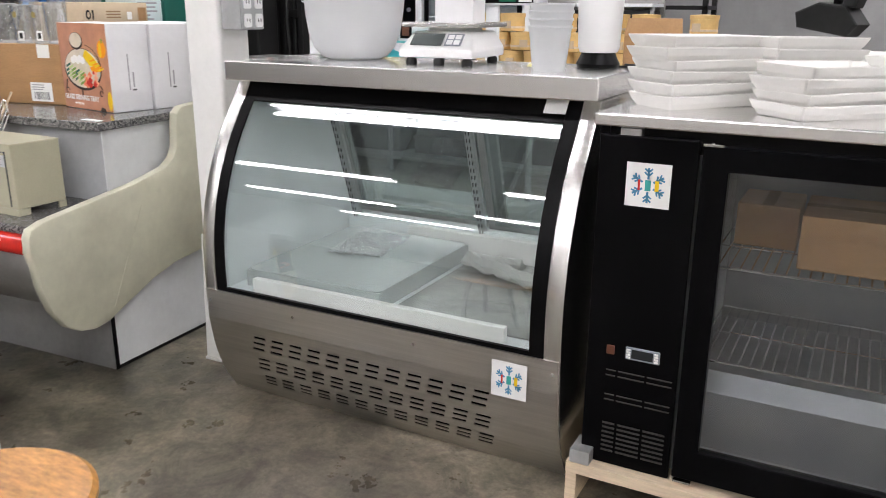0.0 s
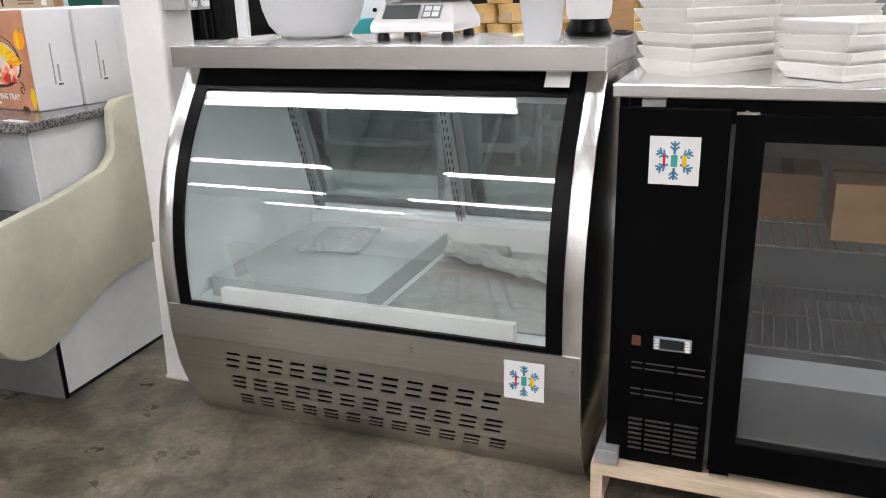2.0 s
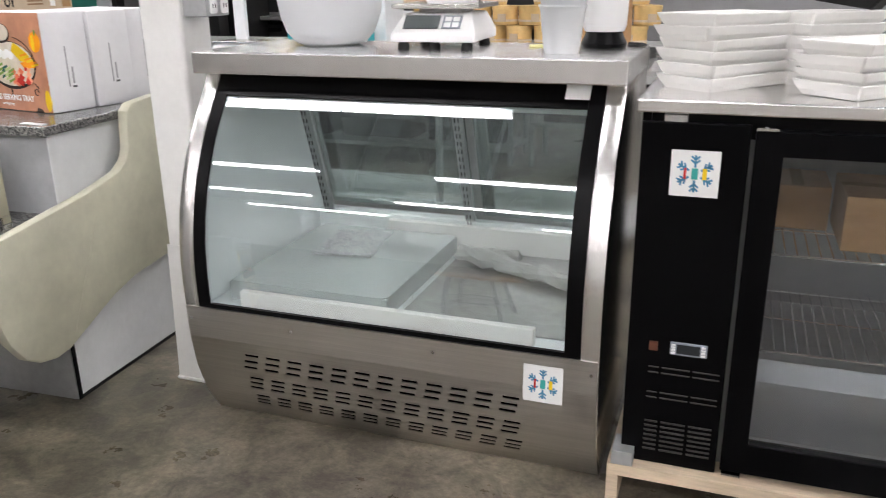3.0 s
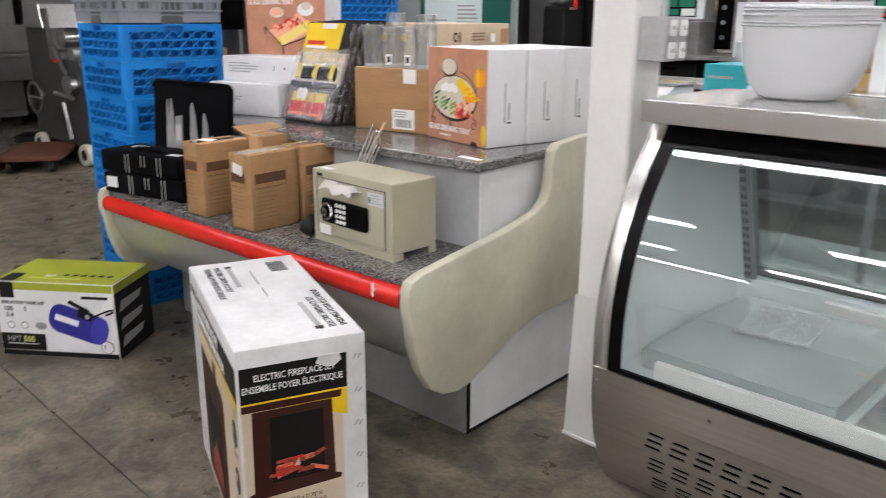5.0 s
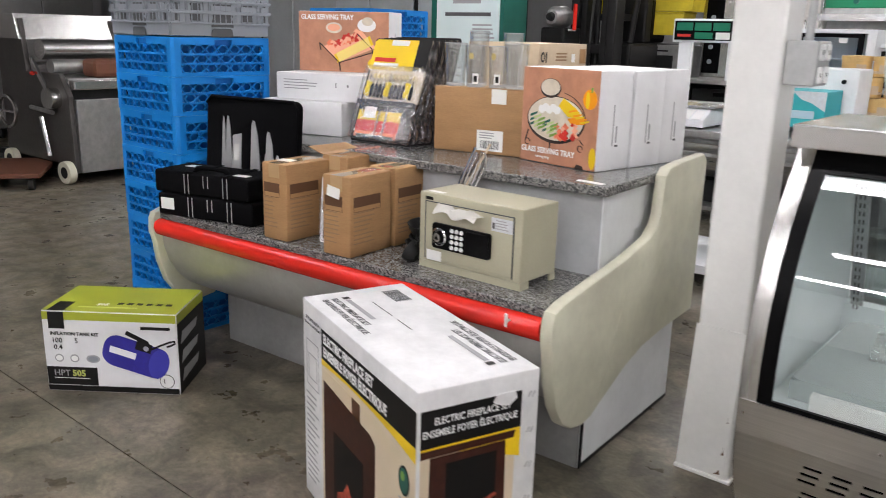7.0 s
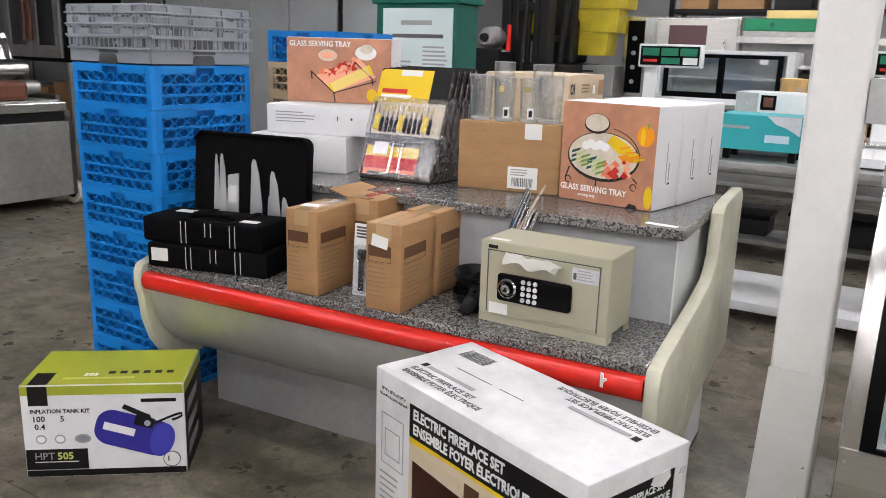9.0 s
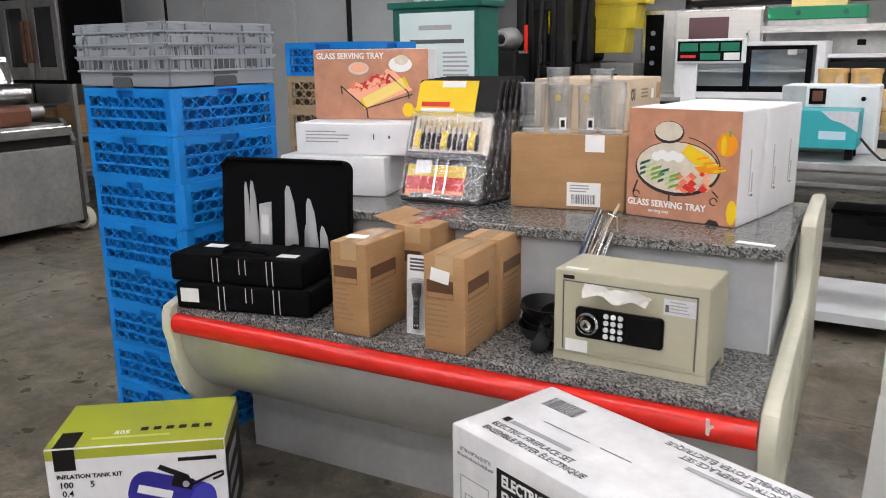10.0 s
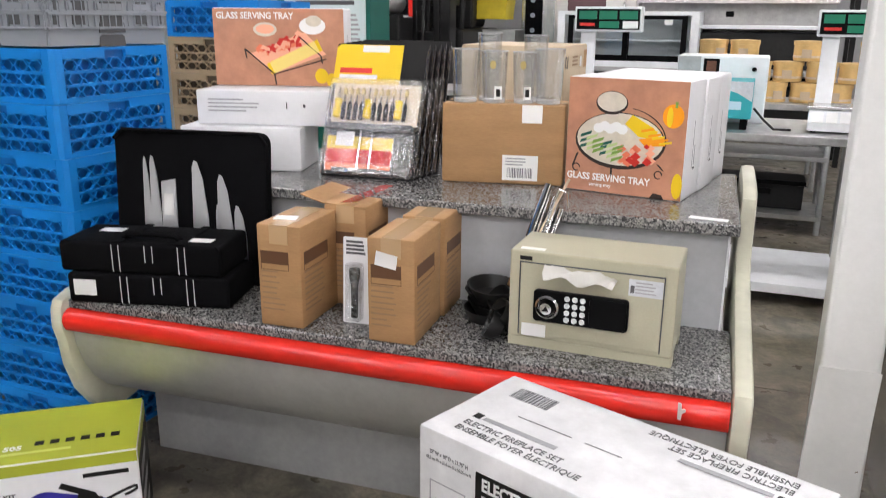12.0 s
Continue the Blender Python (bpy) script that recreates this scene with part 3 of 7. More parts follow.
def slotted_panel():
    """The lower panel: bands of sheet, with real gaps where the slots are."""
    bm = B()
    x0, x1 = DX0 + 0.004, DX1 - 0.004
    rows = [0.062, 0.08, 0.098, 0.132, 0.152, 0.172, 0.212, 0.234, 0.256]
    cuts = [0.0, 0.03]
    for r in rows:
        cuts += [r - 0.0042, r + 0.0042]
    cuts += [0.3, 0.35, 0.4]
    cuts = sorted(set(cuts))

    def band(a, b, za, zb):
        ya, yb = along(za) - 0.004, along(zb) - 0.004
        quad(bm, (a, ya, za), (b, ya, za), (b, yb, zb), (a, yb, zb))
    for za, zb in zip(cuts, cuts[1:]):
        mid = (za + zb) / 2
        row = [i for i, r in enumerate(rows) if abs(r - mid) < 0.002]
        if not row:
            band(x0, x1, za, zb)
            continue
        off = 0.006 * (row[0] % 3)
        at = x0
        for k in range(12):
            s = -1.795 + 0.0735 * k + off
            band(at, s, za, zb)
            for sx in (s, s + 0.047):
                quad(bm, (sx, along(za) - 0.004, za), (sx, along(za) - 0.001, za), (sx, along(zb) - 0.001, zb), (sx, along(zb) - 0.004, zb))
            for z in (za, zb):
                quad(bm, (s, along(z) - 0.004, z), (s + 0.047, along(z) - 0.004, z), (s + 0.047, along(z) - 0.001, z), (s, along(z) - 0.001, z))
            at = s + 0.047
        band(at, x1, za, zb)
    quad(bm, (x0, along(0.4) - 0.004, 0.4), (x1, along(0.4) - 0.004, 0.4), (x1, along(0.4) + 0.012, 0.4), (x0, along(0.4) + 0.012, 0.4))
    return bm


panel = part("front_panel", slotted_panel(), STEEL_PANEL, case, "satin steel lower panel with rows of vent slots")
# added black sheet that gives the vent slots their dark shade
part("panel_backing", sheet(B(), shift(PROFILE, 0.03)[::-1], "x", DX0 + 0.04, DX1 - 0.04, 0.004), BLACK, case)
for sx in (DX0 + 0.02, -1.61, -1.17, DX1 - 0.02):
    part("screw", rod(B(), (sx, 1.9975, 0.362), (sx, 1.9945, 0.362), 0.005, 10), CHROME, panel)
side = PROFILE + CURVE[1:] + [(2.225, 1.07), (2.66, 1.07), (DBACK, 0.5), (DBACK, 0.0)]
for a, b in ((DX0, DX0 + 0.05), (DX1 - 0.05, DX1)):
    part("side_wall", prism(B(), side, "x", a, b, 0.004), STEEL, case, "polished steel side wall", smooth=True)
for a, b in ((DX0 + 0.05, DX0 + 0.088), (DX1 - 0.092, DX1 - 0.05)):
    part("glass_border", sheet(B(), shift(CURVE, 0.002)[::-1], "x", a, b, 0.006), BLACK, case, "black painted glass border", smooth=True)
part("bottom_border", box(B(), DX0 + 0.088, DX1 - 0.092, 2.001, 2.013, 0.392, 0.413), BLACK, case)
part("top_border", sheet(B(), [(2.226, 1.066), (2.2, 1.026), (2.188, 1.01)], "x", DX0 + 0.088, DX1 - 0.092, 0.006), BLACK, case)
pane = part("curved_pane", sheet(B(), shift(CURVE, 0.01)[::-1], "x", DX0 + 0.058, DX1 - 0.058, 0.0015), GLASS, case, "curved clear front glass", smooth=True)
pane.visible_shadow = False
part("top", box(B(), DX0 - 0.004, DX1 + 0.006, 2.165, 2.66, 1.072, 1.135, 0.004), STEEL_TOP, case, "stainless steel top with a deep front edge")
part("price_tag", sheet(B(), [(2.224, 1.07), (2.19, 1.03)], "x", -0.868, -0.805, 0.002), PAPER, case, m=pose(0, -0.006, 0.004))
part("cabinet_floor", box(B(), DX0 + 0.05, DX1 - 0.05, 2.02, DBACK - 0.03, 0.36, 0.398), WHITE_LINER, case, "white inner deck")
part("pan", prism(B(), rounded(-1.32, -0.78, 2.1, 2.78, 0.02), "z", 0.399, 0.404), STEEL_DULL, case, "shallow steel pan floor")
for a, b in ((DX0 + 0.05, DX0 + 0.056), (DX1 - 0.056, DX1 - 0.05)):
    part("liner_side", prism(B(), [(2.016, 0.398)] + shift(CURVE, 0.014)[1:-1] + [(2.64, 1.05), (DBACK - 0.03, 0.5), (DBACK - 0.03, 0.398)], "x", a, b), WHITE_LINER, case, "white inner side wall")
part("canopy", prism(B(), [(2.25, 1.066), (2.3, 0.975), (2.66, 0.955), (2.66, 1.066)], "x", DX0 + 0.056, DX1 - 0.056), WHITE_LINER, case, "white inner canopy")
# sloping sliding doors at the back


def back_y(z):
    return 2.66 + (DBACK - 2.66) * (1.07 - z) / 0.57 - 0.02


def slope(name, x0, x1, z0, z1, d, thick, material, label=""):
    return part(name, sheet(B(), [(back_y(z0) - d, z0), (back_y(z1) - d, z1)], "x", x0, x1, -thick), material, case, label)


for i, (a, b, d) in enumerate(((DX0 + 0.058, -1.24, 0.0), (-1.3, DX1 - 0.058, 0.03))):
    slope("door_stile", a, a + 0.035, 0.5, 0.99, d, 0.02, STEEL_DULL)
    slope("door_stile", b - 0.035, b, 0.5, 0.99, d, 0.02, STEEL_DULL)
    slope("door_rail", a + 0.035, b - 0.035, 0.5, 0.535, d, 0.02, STEEL_DULL)
    slope("door_rail", a + 0.035, b - 0.035, 0.955, 0.99, d, 0.02, STEEL_DULL)
    g = slope("sliding_pane", a + 0.03, b - 0.03, 0.52, 0.97, d + 0.004, 0.003, GLASS_BACK, "grey-green sliding rear pane")
    g.visible_shadow = False
slope("shelf_standard", -1.895, -1.858, 0.42, 0.99, 0.07, 0.012, GALV, "slotted shelf standard")
slope("shelf_standard", -1.33, -1.295, 0.42, 0.99, 0.07, 0.012, GALV, "slotted shelf standard")
slope("shelf_standard", -0.832, -0.797, 0.42, 0.99, 0.07, 0.012, GALV, "slotted shelf standard")
bm = B()
for sx in (-1.877, -1.312, -0.815):
    for i in range(18):
        z = 0.46 + 0.028 * i
        box(bm, sx - 0.008, sx - 0.004, back_y(z) - 0.0835, back_y(z) - 0.0815, z, z + 0.014)
        box(bm, sx + 0.004, sx + 0.008, back_y(z) - 0.0835, back_y(z) - 0.0815, z, z + 0.014)
part("standard_slots", bm, DARK, case)
part("rear_sill", box(B(), DX0 + 0.056, DX1 - 0.056, 2.77, DBACK - 0.03, 0.398, 0.5), WHITE_LINER, case)


def sticker(parent, m, s):
    """A white square sticker with a snowflake and three coloured bars."""
    st = part("logo_sticker", box(B(), -s / 2, s / 2, -s / 2, s / 2, 0, 0.0008), PAPER, parent, "white square sticker with a blue snowflake emblem", m)
    for k in range(6):
        a = radians(30 + 60 * k)
        bm = B()
        r = Matrix.Rotation(a, 4, "Z")
        for p, q, w in (((0.14, 0), (0.4, 0), 0.024), ((0.3, 0), (0.38, 0.085), 0.02), ((0.3, 0), (0.38, -0.085), 0.02), ((0.22, 0), (0.3, 0.09), 0.02), ((0.22, 0), (0.3, -0.09), 0.02)):
            p, q = Vector((p[0], p[1], 0)), Vector((q[0], q[1], 0))
            n = Vector((-(q - p).y, (q - p).x, 0)).normalized() * w
            bm.faces.new([bm.verts.new(r @ (v * s) + Vector((0, 0, 0.0012))) for v in (p - n, q - n, q + n, p + n)])
        part("snowflake_arm", bm, FLAKE, st)
    for x, w, c in ((-0.2, 0.05, RED_PRINT), (0.0, 0.13, FLAKE_TEAL), (0.2, 0.09, YELLOW_PRINT)):
        part("emblem_bar", box(B(), (x - w / 2) * s, (x + w / 2) * s, -0.12 * s, 0.12 * s, 0.0009, 0.0015), c, st)
    return st


sticker(case, pose(-0.861, 1.9885, 0.321, 90 - 1.5, 0, 0), 0.105)

# what lies in the case
deck = thing("clear_tray", "shallow frosted plastic tray turned upside down", "tray")
tray_top = part("tray_top", prism(B(), rounded(-1.87, -1.345, 2.09, 2.72, 0.03), "z", 0.455, 0.46), TRAY_PLASTIC, deck)
bm = B()
box(bm, -1.87, -1.345, 2.09, 2.094, 0.399, 0.455)
box(bm, -1.87, -1.345, 2.716, 2.72, 0.399, 0.455)
box(bm, -1.87, -1.866, 2.094, 2.716, 0.399, 0.455)
box(bm, -1.349, -1.345, 2.094, 2.716, 0.399, 0.455)
tray_rim = part("tray_rim", bm, TRAY_PLASTIC, deck)
foam = tagged(part("foam_strip", box(B(), -1.8, -0.9, 2.035, 2.06, 0.399, 0.45, 0.003), OFFWHITE, None, "long white foam packing strip in the case"), category="packing", group="foam strips")
tagged(part("foam_strip", box(B(), -1.62, -0.79, 2.735, 2.765, 0.399, 0.49, 0.003), OFFWHITE, None, "long white foam packing strip in the case"), category="packing", group="foam strips")


def crumple(w, d, h, nx, ny, seed, material, name, label, category, m):
    """A crumpled plastic bag: a quilted sheet with folds."""
    rnd = random.Random(seed)
    bm = B()
    vs = [[bm.verts.new((w * (i / nx - 0.5), d * (j / ny - 0.5), h * (0.25 + rnd.random()) * min(1, 4 * min(i, nx - i) / nx + 0.15, 1) * min(1, 4 * min(j, ny - j) / ny + 0.15))) for j in range(ny + 1)] for i in range(nx + 1)]
    lo = [[bm.verts.new((v.co.x, v.co.y, 0)) for v in row] for row in vs]
    for i in range(nx):
        for j in range(ny):
            bm.faces.new((vs[i][j], vs[i + 1][j], vs[i + 1][j + 1], vs[i][j + 1]))
            bm.faces.new((lo[i][j + 1], lo[i + 1][j + 1], lo[i + 1][j], lo[i][j]))
    bmesh.ops.remove_doubles(bm, verts=bm.verts, dist=0.0001)
    return tagged(part(name, bm, material, None, label, m), category=category)


man = thing("manual_pouch", "clear plastic pouch with a printed manual inside", "pouch", pose(-1.655, 2.52, 0.461, 0, 0, 8))
part("manual", box(B(), -0.085, 0.085, -0.115, 0.115, 0, 0.003), PAPER, man)
film = crumple(0.21, 0.29, 0.02, 16, 20, 3, POUCH_FILM, "plastic_pouch", "crinkled glossy clear plastic pouch film", "pouch", None)
film.parent = man
film.matrix_basis = pose(0, 0, 0.0035)
for k in ("category",):
    del film[k]
tube = thing("rolled_bag", "grey plastic bag rolled lengthwise", "plastic bag")
bm = B()
rnd = random.Random(5)
pipe(bm, [(-1.3 + 0.035 * i, 2.62 - 0.014 * i + rnd.uniform(-0.006, 0.006), 0.432 + rnd.uniform(-0.005, 0.005)) for i in range(14)], 0.026, 10)
for v in bm.verts:
    v.co += Vector((rnd.uniform(-1, 1), rnd.uniform(-1, 1), rnd.uniform(-0.7, 1))) * 0.008
part("roll", bm, BAG_GREY, tube)
bm = B()
pipe(bm, [(-1.31 + 0.03 * i, 2.66 + rnd.uniform(-0.01, 0.01), 0.425 + rnd.uniform(-0.004, 0.008)) for i in range(8)], 0.022, 8)
for v in bm.verts:
    v.co += Vector((rnd.uniform(-1, 1), rnd.uniform(-1, 1), rnd.uniform(-0.5, 1))) * 0.009
part("loose_end", bm, BAG_GREY, tube)


# ---- the black back-bar cooler on its wooden plinth ----
BX0, BX1, BY, BZ0, BZ1 = -0.655, 0.86, 2.02, 0.13, 1.04
cooler = thing("back_bar_cooler", "black back-bar cooler with glass doors and a steel top", "cooler")
part("worktop", box(B(), BX0 - 0.012, BX1 + 0.01, BY - 0.02, BY + 0.6, BZ1 - 0.003, BZ1 + 0.027, 0.004), STEEL_TOP, cooler, "brushed steel worktop")
panel2 = part("compressor_panel", box(B(), BX0, -0.418, BY, BY + 0.012, BZ0 - 0.004, BZ1 - 0.025, 0.003), BLACK_PAINT, cooler, "black panel with vents and controls")
part("header", box(B(), BX0 + 0.01, BX1, BY + 0.02, BY + 0.05, BZ1 - 0.06, BZ1 - 0.003), BLACK, cooler)
part("back_wall", box(B(), BX0, BX1, BY + 0.55, BY + 0.58, BZ0, BZ1 - 0.003), LINER_STEEL, cooler)
part("side_wall", box(B(), BX0, BX0 + 0.02, BY + 0.012, BY + 0.55, BZ0, BZ1 - 0.003), BLACK_PAINT, cooler)
part("partition", box(B(), -0.425, -0.4, BY + 0.05, BY + 0.55, BZ0 + 0.06, BZ1 - 0.06), LINER_STEEL, cooler)
part("side_wall", box(B(), BX1 - 0.02, BX1, BY + 0.012, BY + 0.55, BZ0, BZ1 - 0.003), BLACK_PAINT, cooler)
part("cabinet_floor", box(B(), BX0 + 0.02, BX1 - 0.02, BY + 0.05, BY + 0.55, BZ0, BZ0 + 0.06), LINER_STEEL, cooler)
part("inner_step", prism(B(), [(BY + 0.1, 0.19), (BY + 0.1, 0.35), (BY + 0.13, 0.4), (BY + 0.5, 0.42), (BY + 0.5, 0.19)], "x", -0.39, 0.83, 0.006), LINER_STEEL, cooler, "dull steel step inside")
for dx in (-0.408, 0.222):
    w = 0.62
    d = part("glass_door", frame_bm(dx, dx + w, BZ0 + 0.015, BZ1 - 0.035, 0.06, 0.085, BY - 0.012, BY + 0.02), BLACK_PAINT, cooler, "black-framed glass door")
    p = part("pane", box(B(), dx + 0.055, dx + w - 0.055, BY + 0.0, BY + 0.004, BZ0 + 0.09, BZ1 - 0.085), GLASS_COOLER, d, "tinted glass pane")
    p.visible_shadow = False
    part("hinge", box(B(), dx + 0.0, dx + 0.045, BY - 0.014, BY + 0.006, BZ1 - 0.034, BZ1 - 0.028), CHROME, d)
    part("hinge_pin", rod(B(), (dx + 0.02, BY - 0.002, BZ1 - 0.05), (dx + 0.02, BY - 0.002, BZ1 - 0.026), 0.005, 8), CHROME, d)
    part("hinge_foot", box(B(), dx + 0.005, dx + 0.05, BY - 0.016, BY + 0.004, BZ0 + 0.004, BZ0 + 0.01), CHROME, d)


def wire_shelf(x0, x1, y0, y1, z):
    bm = B()
    for y in (y0, y1, (y0 + y1) / 2):
        rod(bm, (x0, y, z - 0.004), (x1, y, z - 0.004), 0.003, 6)
    n = int((x1 - x0) / 0.026)
    for i in range(n + 1):
        x = x0 + (x1 - x0) * i / n
        rod(bm, (x, y0, z), (x, y1, z), 0.0022, 5)
    return bm


part("wire_shelf", wire_shelf(-0.39, 0.82, BY + 0.1, BY + 0.52, 0.695), CHROME, cooler, "chrome wire shelf")
part("wire_shelf", wire_shelf(-0.39, 0.82, BY + 0.07, BY + 0.5, 0.455), CHROME, cooler, "chrome wire shelf")
for z in (0.4, 0.385, 0.33, 0.315):
    for a, b in ((-0.6, -0.575), (-0.568, -0.5), (-0.493, -0.43)):
        part("louvre", box(B(), a, b, BY - 0.0035, BY + 0.001, z, z + 0.0028), STEEL_DARK, panel2)
for i in range(7):
    for a, b in ((-0.6, -0.568), (-0.56, -0.5), (-0.492, -0.436)):
        part("louvre", box(B(), a, b, BY - 0.004, BY + 0.001, 0.165 + 0.0135 * i, 0.169 + 0.0135 * i), STEEL_DARK, panel2)
ctl = part("controller", box(B(), -0.552, -0.464, BY - 0.006, BY, 0.442, 0.477, 0.003), GREY_PLASTIC, panel2, "grey digital temperature controller")
part("display", box(B(), -0.536, -0.481, BY - 0.0075, BY - 0.006, 0.448, 0.472), DARK_GLASS, ctl)
for i in range(4):
    part("button", box(B(), -0.478, -0.468, BY - 0.0075, BY - 0.006, 0.446 + 0.007 * i, 0.451 + 0.007 * i), WHITE_PLASTIC, ctl)
    part("button", box(B(), -0.549, -0.539, BY - 0.0075, BY - 0.006, 0.446 + 0.007 * i, 0.451 + 0.007 * i), WHITE_PLASTIC, ctl)
part("power_switch", box(B(), -0.602, -0.581, BY - 0.006, BY, 0.447, 0.472, 0.002), WOODDARK, panel2, "dull red rocker switch")
sticker(panel2, pose(-0.53, BY - 0.001, 0.899, 90, 0, 0), 0.108)
part("label_strip", box(B(), BX0 + 0.05, BX0 + 0.1, BY - 0.001, BY + 0.02, BZ1 - 0.024, BZ1 - 0.008), STEEL_DULL, cooler)
plinth = thing("plywood_platform", "low pale plywood platform under the cooler", "plinth")
part("top_board", box(B(), BX0 - 0.03, BX1 + 0.02, BY - 0.035, BY + 0.58, 0.09, BZ0 - 0.006, 0.002), WOODLIGHT, plinth)
for px in (BX0 - 0.03, 0.1, BX1 - 0.05):
    part("leg_board", box(B(), px, px + 0.03, BY - 0.03, BY + 0.57, 0.0, 0.09), WOODLIGHT, plinth)
part("inner_board", box(B(), BX0, BX1 - 0.05, BY + 0.25, BY + 0.27, 0.0, 0.089), WOODDARK, plinth, "reddish brown inner board")
part("corner_guard", box(B(), BX0 - 0.02, BX0 + 0.035, BY - 0.0375, BY + 0.05, 0.125, 0.165, 0.002), GALV, plinth)
carton = thing("carton_in_cooler", "plain brown carton on the cooler's wire shelf", "box", pose(-0.19, 2.17, 0.6985))
part("carton", box(B(), 0, 0.36, 0, 0.26, 0, 0.135, 0.003), CARD, carton)
part("tape", box(B(), 0.0, 0.36, 0.11, 0.15, 0.1352, 0.1358), TAPE, carton)
carton = thing("carton_in_cooler", "plain brown carton on the cooler's wire shelf", "box", pose(-0.36, 2.33, 0.6985))
part("carton", box(B(), 0, 0.155, 0, 0.2, 0, 0.115, 0.003), CARD, carton)
part("tape", box(B(), 0.06, 0.09, 0.0, 0.2, 0.1152, 0.1158), TAPE, carton)


# ---- print helpers: thin ink layers on a face ----
def ink(name, pts, material, parent, m, layer=1):
    return part(name, prism(B(), pts, "z", 0.0002, 0.0002 + 0.0005 * layer), material, parent, "", m)


def rect(x0, x1, y0, y1):
    return [(x0, y0), (x1, y0), (x1, y1), (x0, y1)]


def oval(cx, cy, rx, ry, n=20):
    return [(cx + rx * math.cos(2 * math.pi * k / n), cy + ry * math.sin(2 * math.pi * k / n)) for k in range(n)]


def front(x=0.0, z=0.0, y=0.0):
    return pose(x, y, z, 90, 0, 0)


def right(w, y=0.0, z=0.0):
    return pose(w, y, z, 90, 0, 90)


def bars(name, x0, x1, y, n, step, h, material, parent, m, layer=1, seed=1):
    """Lines of writing too small to read, as plain bars."""
    r = random.Random(seed)
    bm = B()
    for i in range(n):
        prism(bm, rect(x0, x0 + (x1 - x0) * r.uniform(0.6, 1.0), y - i * step, y - i * step + h), "z", 0.0002, 0.0002 + 0.0005 * layer)
    return part(name, bm, material, parent, "", m)


def barcode(parent, m, w, h, seed=2):
    r = random.Random(seed)
    bm = B()
    x = 0.0
    while x < w - 0.003:
        d = r.choice((0.0012, 0.002, 0.003)) * w / 0.06
        prism(bm, rect(x, min(x + d, w), 0, h), "z", 0.0006, 0.0011)
        x += d + r.choice((0.0012, 0.002)) * w / 0.06
    return part("barcode", bm, BARCODE_GREY, parent, "", m)


def wavy_box(w, d, h, r, seed, n=6):
    """A carton with faces that bulge and dent a little."""
    bm = B()
    box(bm, 0, w, 0, d, 0, h, 0.006)
    bmesh.ops.subdivide_edges(bm, edges=[e for e in bm.edges if e.calc_length() > 0.1], cuts=n, use_grid_fill=True)
    rnd = random.Random(seed)
    for v in bm.verts:
        k = noise.noise(Vector((v.co.x * 7 + seed, v.co.y * 7, v.co.z * 7)))
        if v.co.z > 0.02:
            v.co.z += -abs(k) * r if v.co.z > h - 0.01 else 0
    return bm


# ---- cartons on the floor ----
fire = thing("fireplace_carton", "tall white printed carton for an electric fireplace, scuffed", "box", at_corner((-2.994, 1.323), (-2.327, 1.074)))
FW, FD, FH = 0.712, 0.318, 0.612
part("carton", wavy_box(FW, FD, FH, 0.004, 2), CARTON_WORN, fire, "scuffed white cardboard", smooth=True)
ff = front(0, 0)
ink("print_panel", rect(0.15, FW - 0.004, 0.012, 0.565), CREAM_PRINT, fire, ff, 1)
ink("header", rect(0.15, FW - 0.004, 0.48, 0.565), BLACK_PRINT, fire, ff, 2)
ink("yellow_arc", [(0.15, 0.48), (0.15, 0.462)] + [(0.15 + (FW - 0.154) * k / 10, 0.462 - 0.075 * (k / 10) ** 2 + 0.055 * k / 10) for k in range(1, 11)] + [(FW - 0.004, 0.48)], YELLOW_PRINT, fire, ff, 2)
text("lettering", "ELECTRIC FIREPLACE SET", 0.037, WHITE_PRINT, fire, front(0.165, 0.541, -0.0016), "LEFT", 0.0012, 0.78)
text("lettering", "ENSEMBLE FOYER ÉLECTRIQUE", 0.037, WHITE_PRINT, fire, front(0.165, 0.503, -0.0016), "LEFT", 0.0012, 0.78)
ink("mantel_picture", [(0.165, 0.03), (0.5, 0.03), (0.5, 0.385), (0.47, 0.4), (0.165, 0.42)], MAHOGANY_PRINT, fire, ff, 3)
ink("wall_picture", rect(0.165, 0.34, 0.425, 0.455), CREAM_PRINT, fire, ff, 3)
ink("vase_picture", rect(0.36, 0.41, 0.4, 0.452), BROWN_PRINT, fire, ff, 3)
ink("firebox_picture", rect(0.235, 0.43, 0.06, 0.3), BLACK_PRINT, fire, ff, 4)
ink("ember_picture", [(0.25, 0.07), (0.42, 0.07), (0.4, 0.13), (0.36, 0.16), (0.33, 0.19), (0.3, 0.15), (0.26, 0.13)], EMBER_PRINT, fire, ff, 5)
for i, c in enumerate((GREEN_PAINT, MAHOGANY_PRINT, BROWN_PRINT)):
    ink("badge_ring", oval(0.655, 0.375 - 0.13 * i, 0.027, 0.037), BLACK_PRINT, fire, ff, 3)
    ink("badge", oval(0.655, 0.375 - 0.13 * i, 0.022, 0.031), c, fire, ff, 4)
    ink("badge_glint", oval(0.65, 0.385 - 0.13 * i, 0.009, 0.012), GREEN_PRINT if i == 0 else CREAM_PRINT, fire, ff, 5)
    bars("small_print", 0.63, 0.68, 0.322 - 0.13 * i, 2, 0.009, 0.004, GREY_PRINT, fire, ff, 3, i)
text("lettering", '25" W x 10" D x 21.75" H', 0.0125, GREY_DARK, fire, front(0.08, 0.563, -0.0008), "CENTER", 0.0, 0.75)
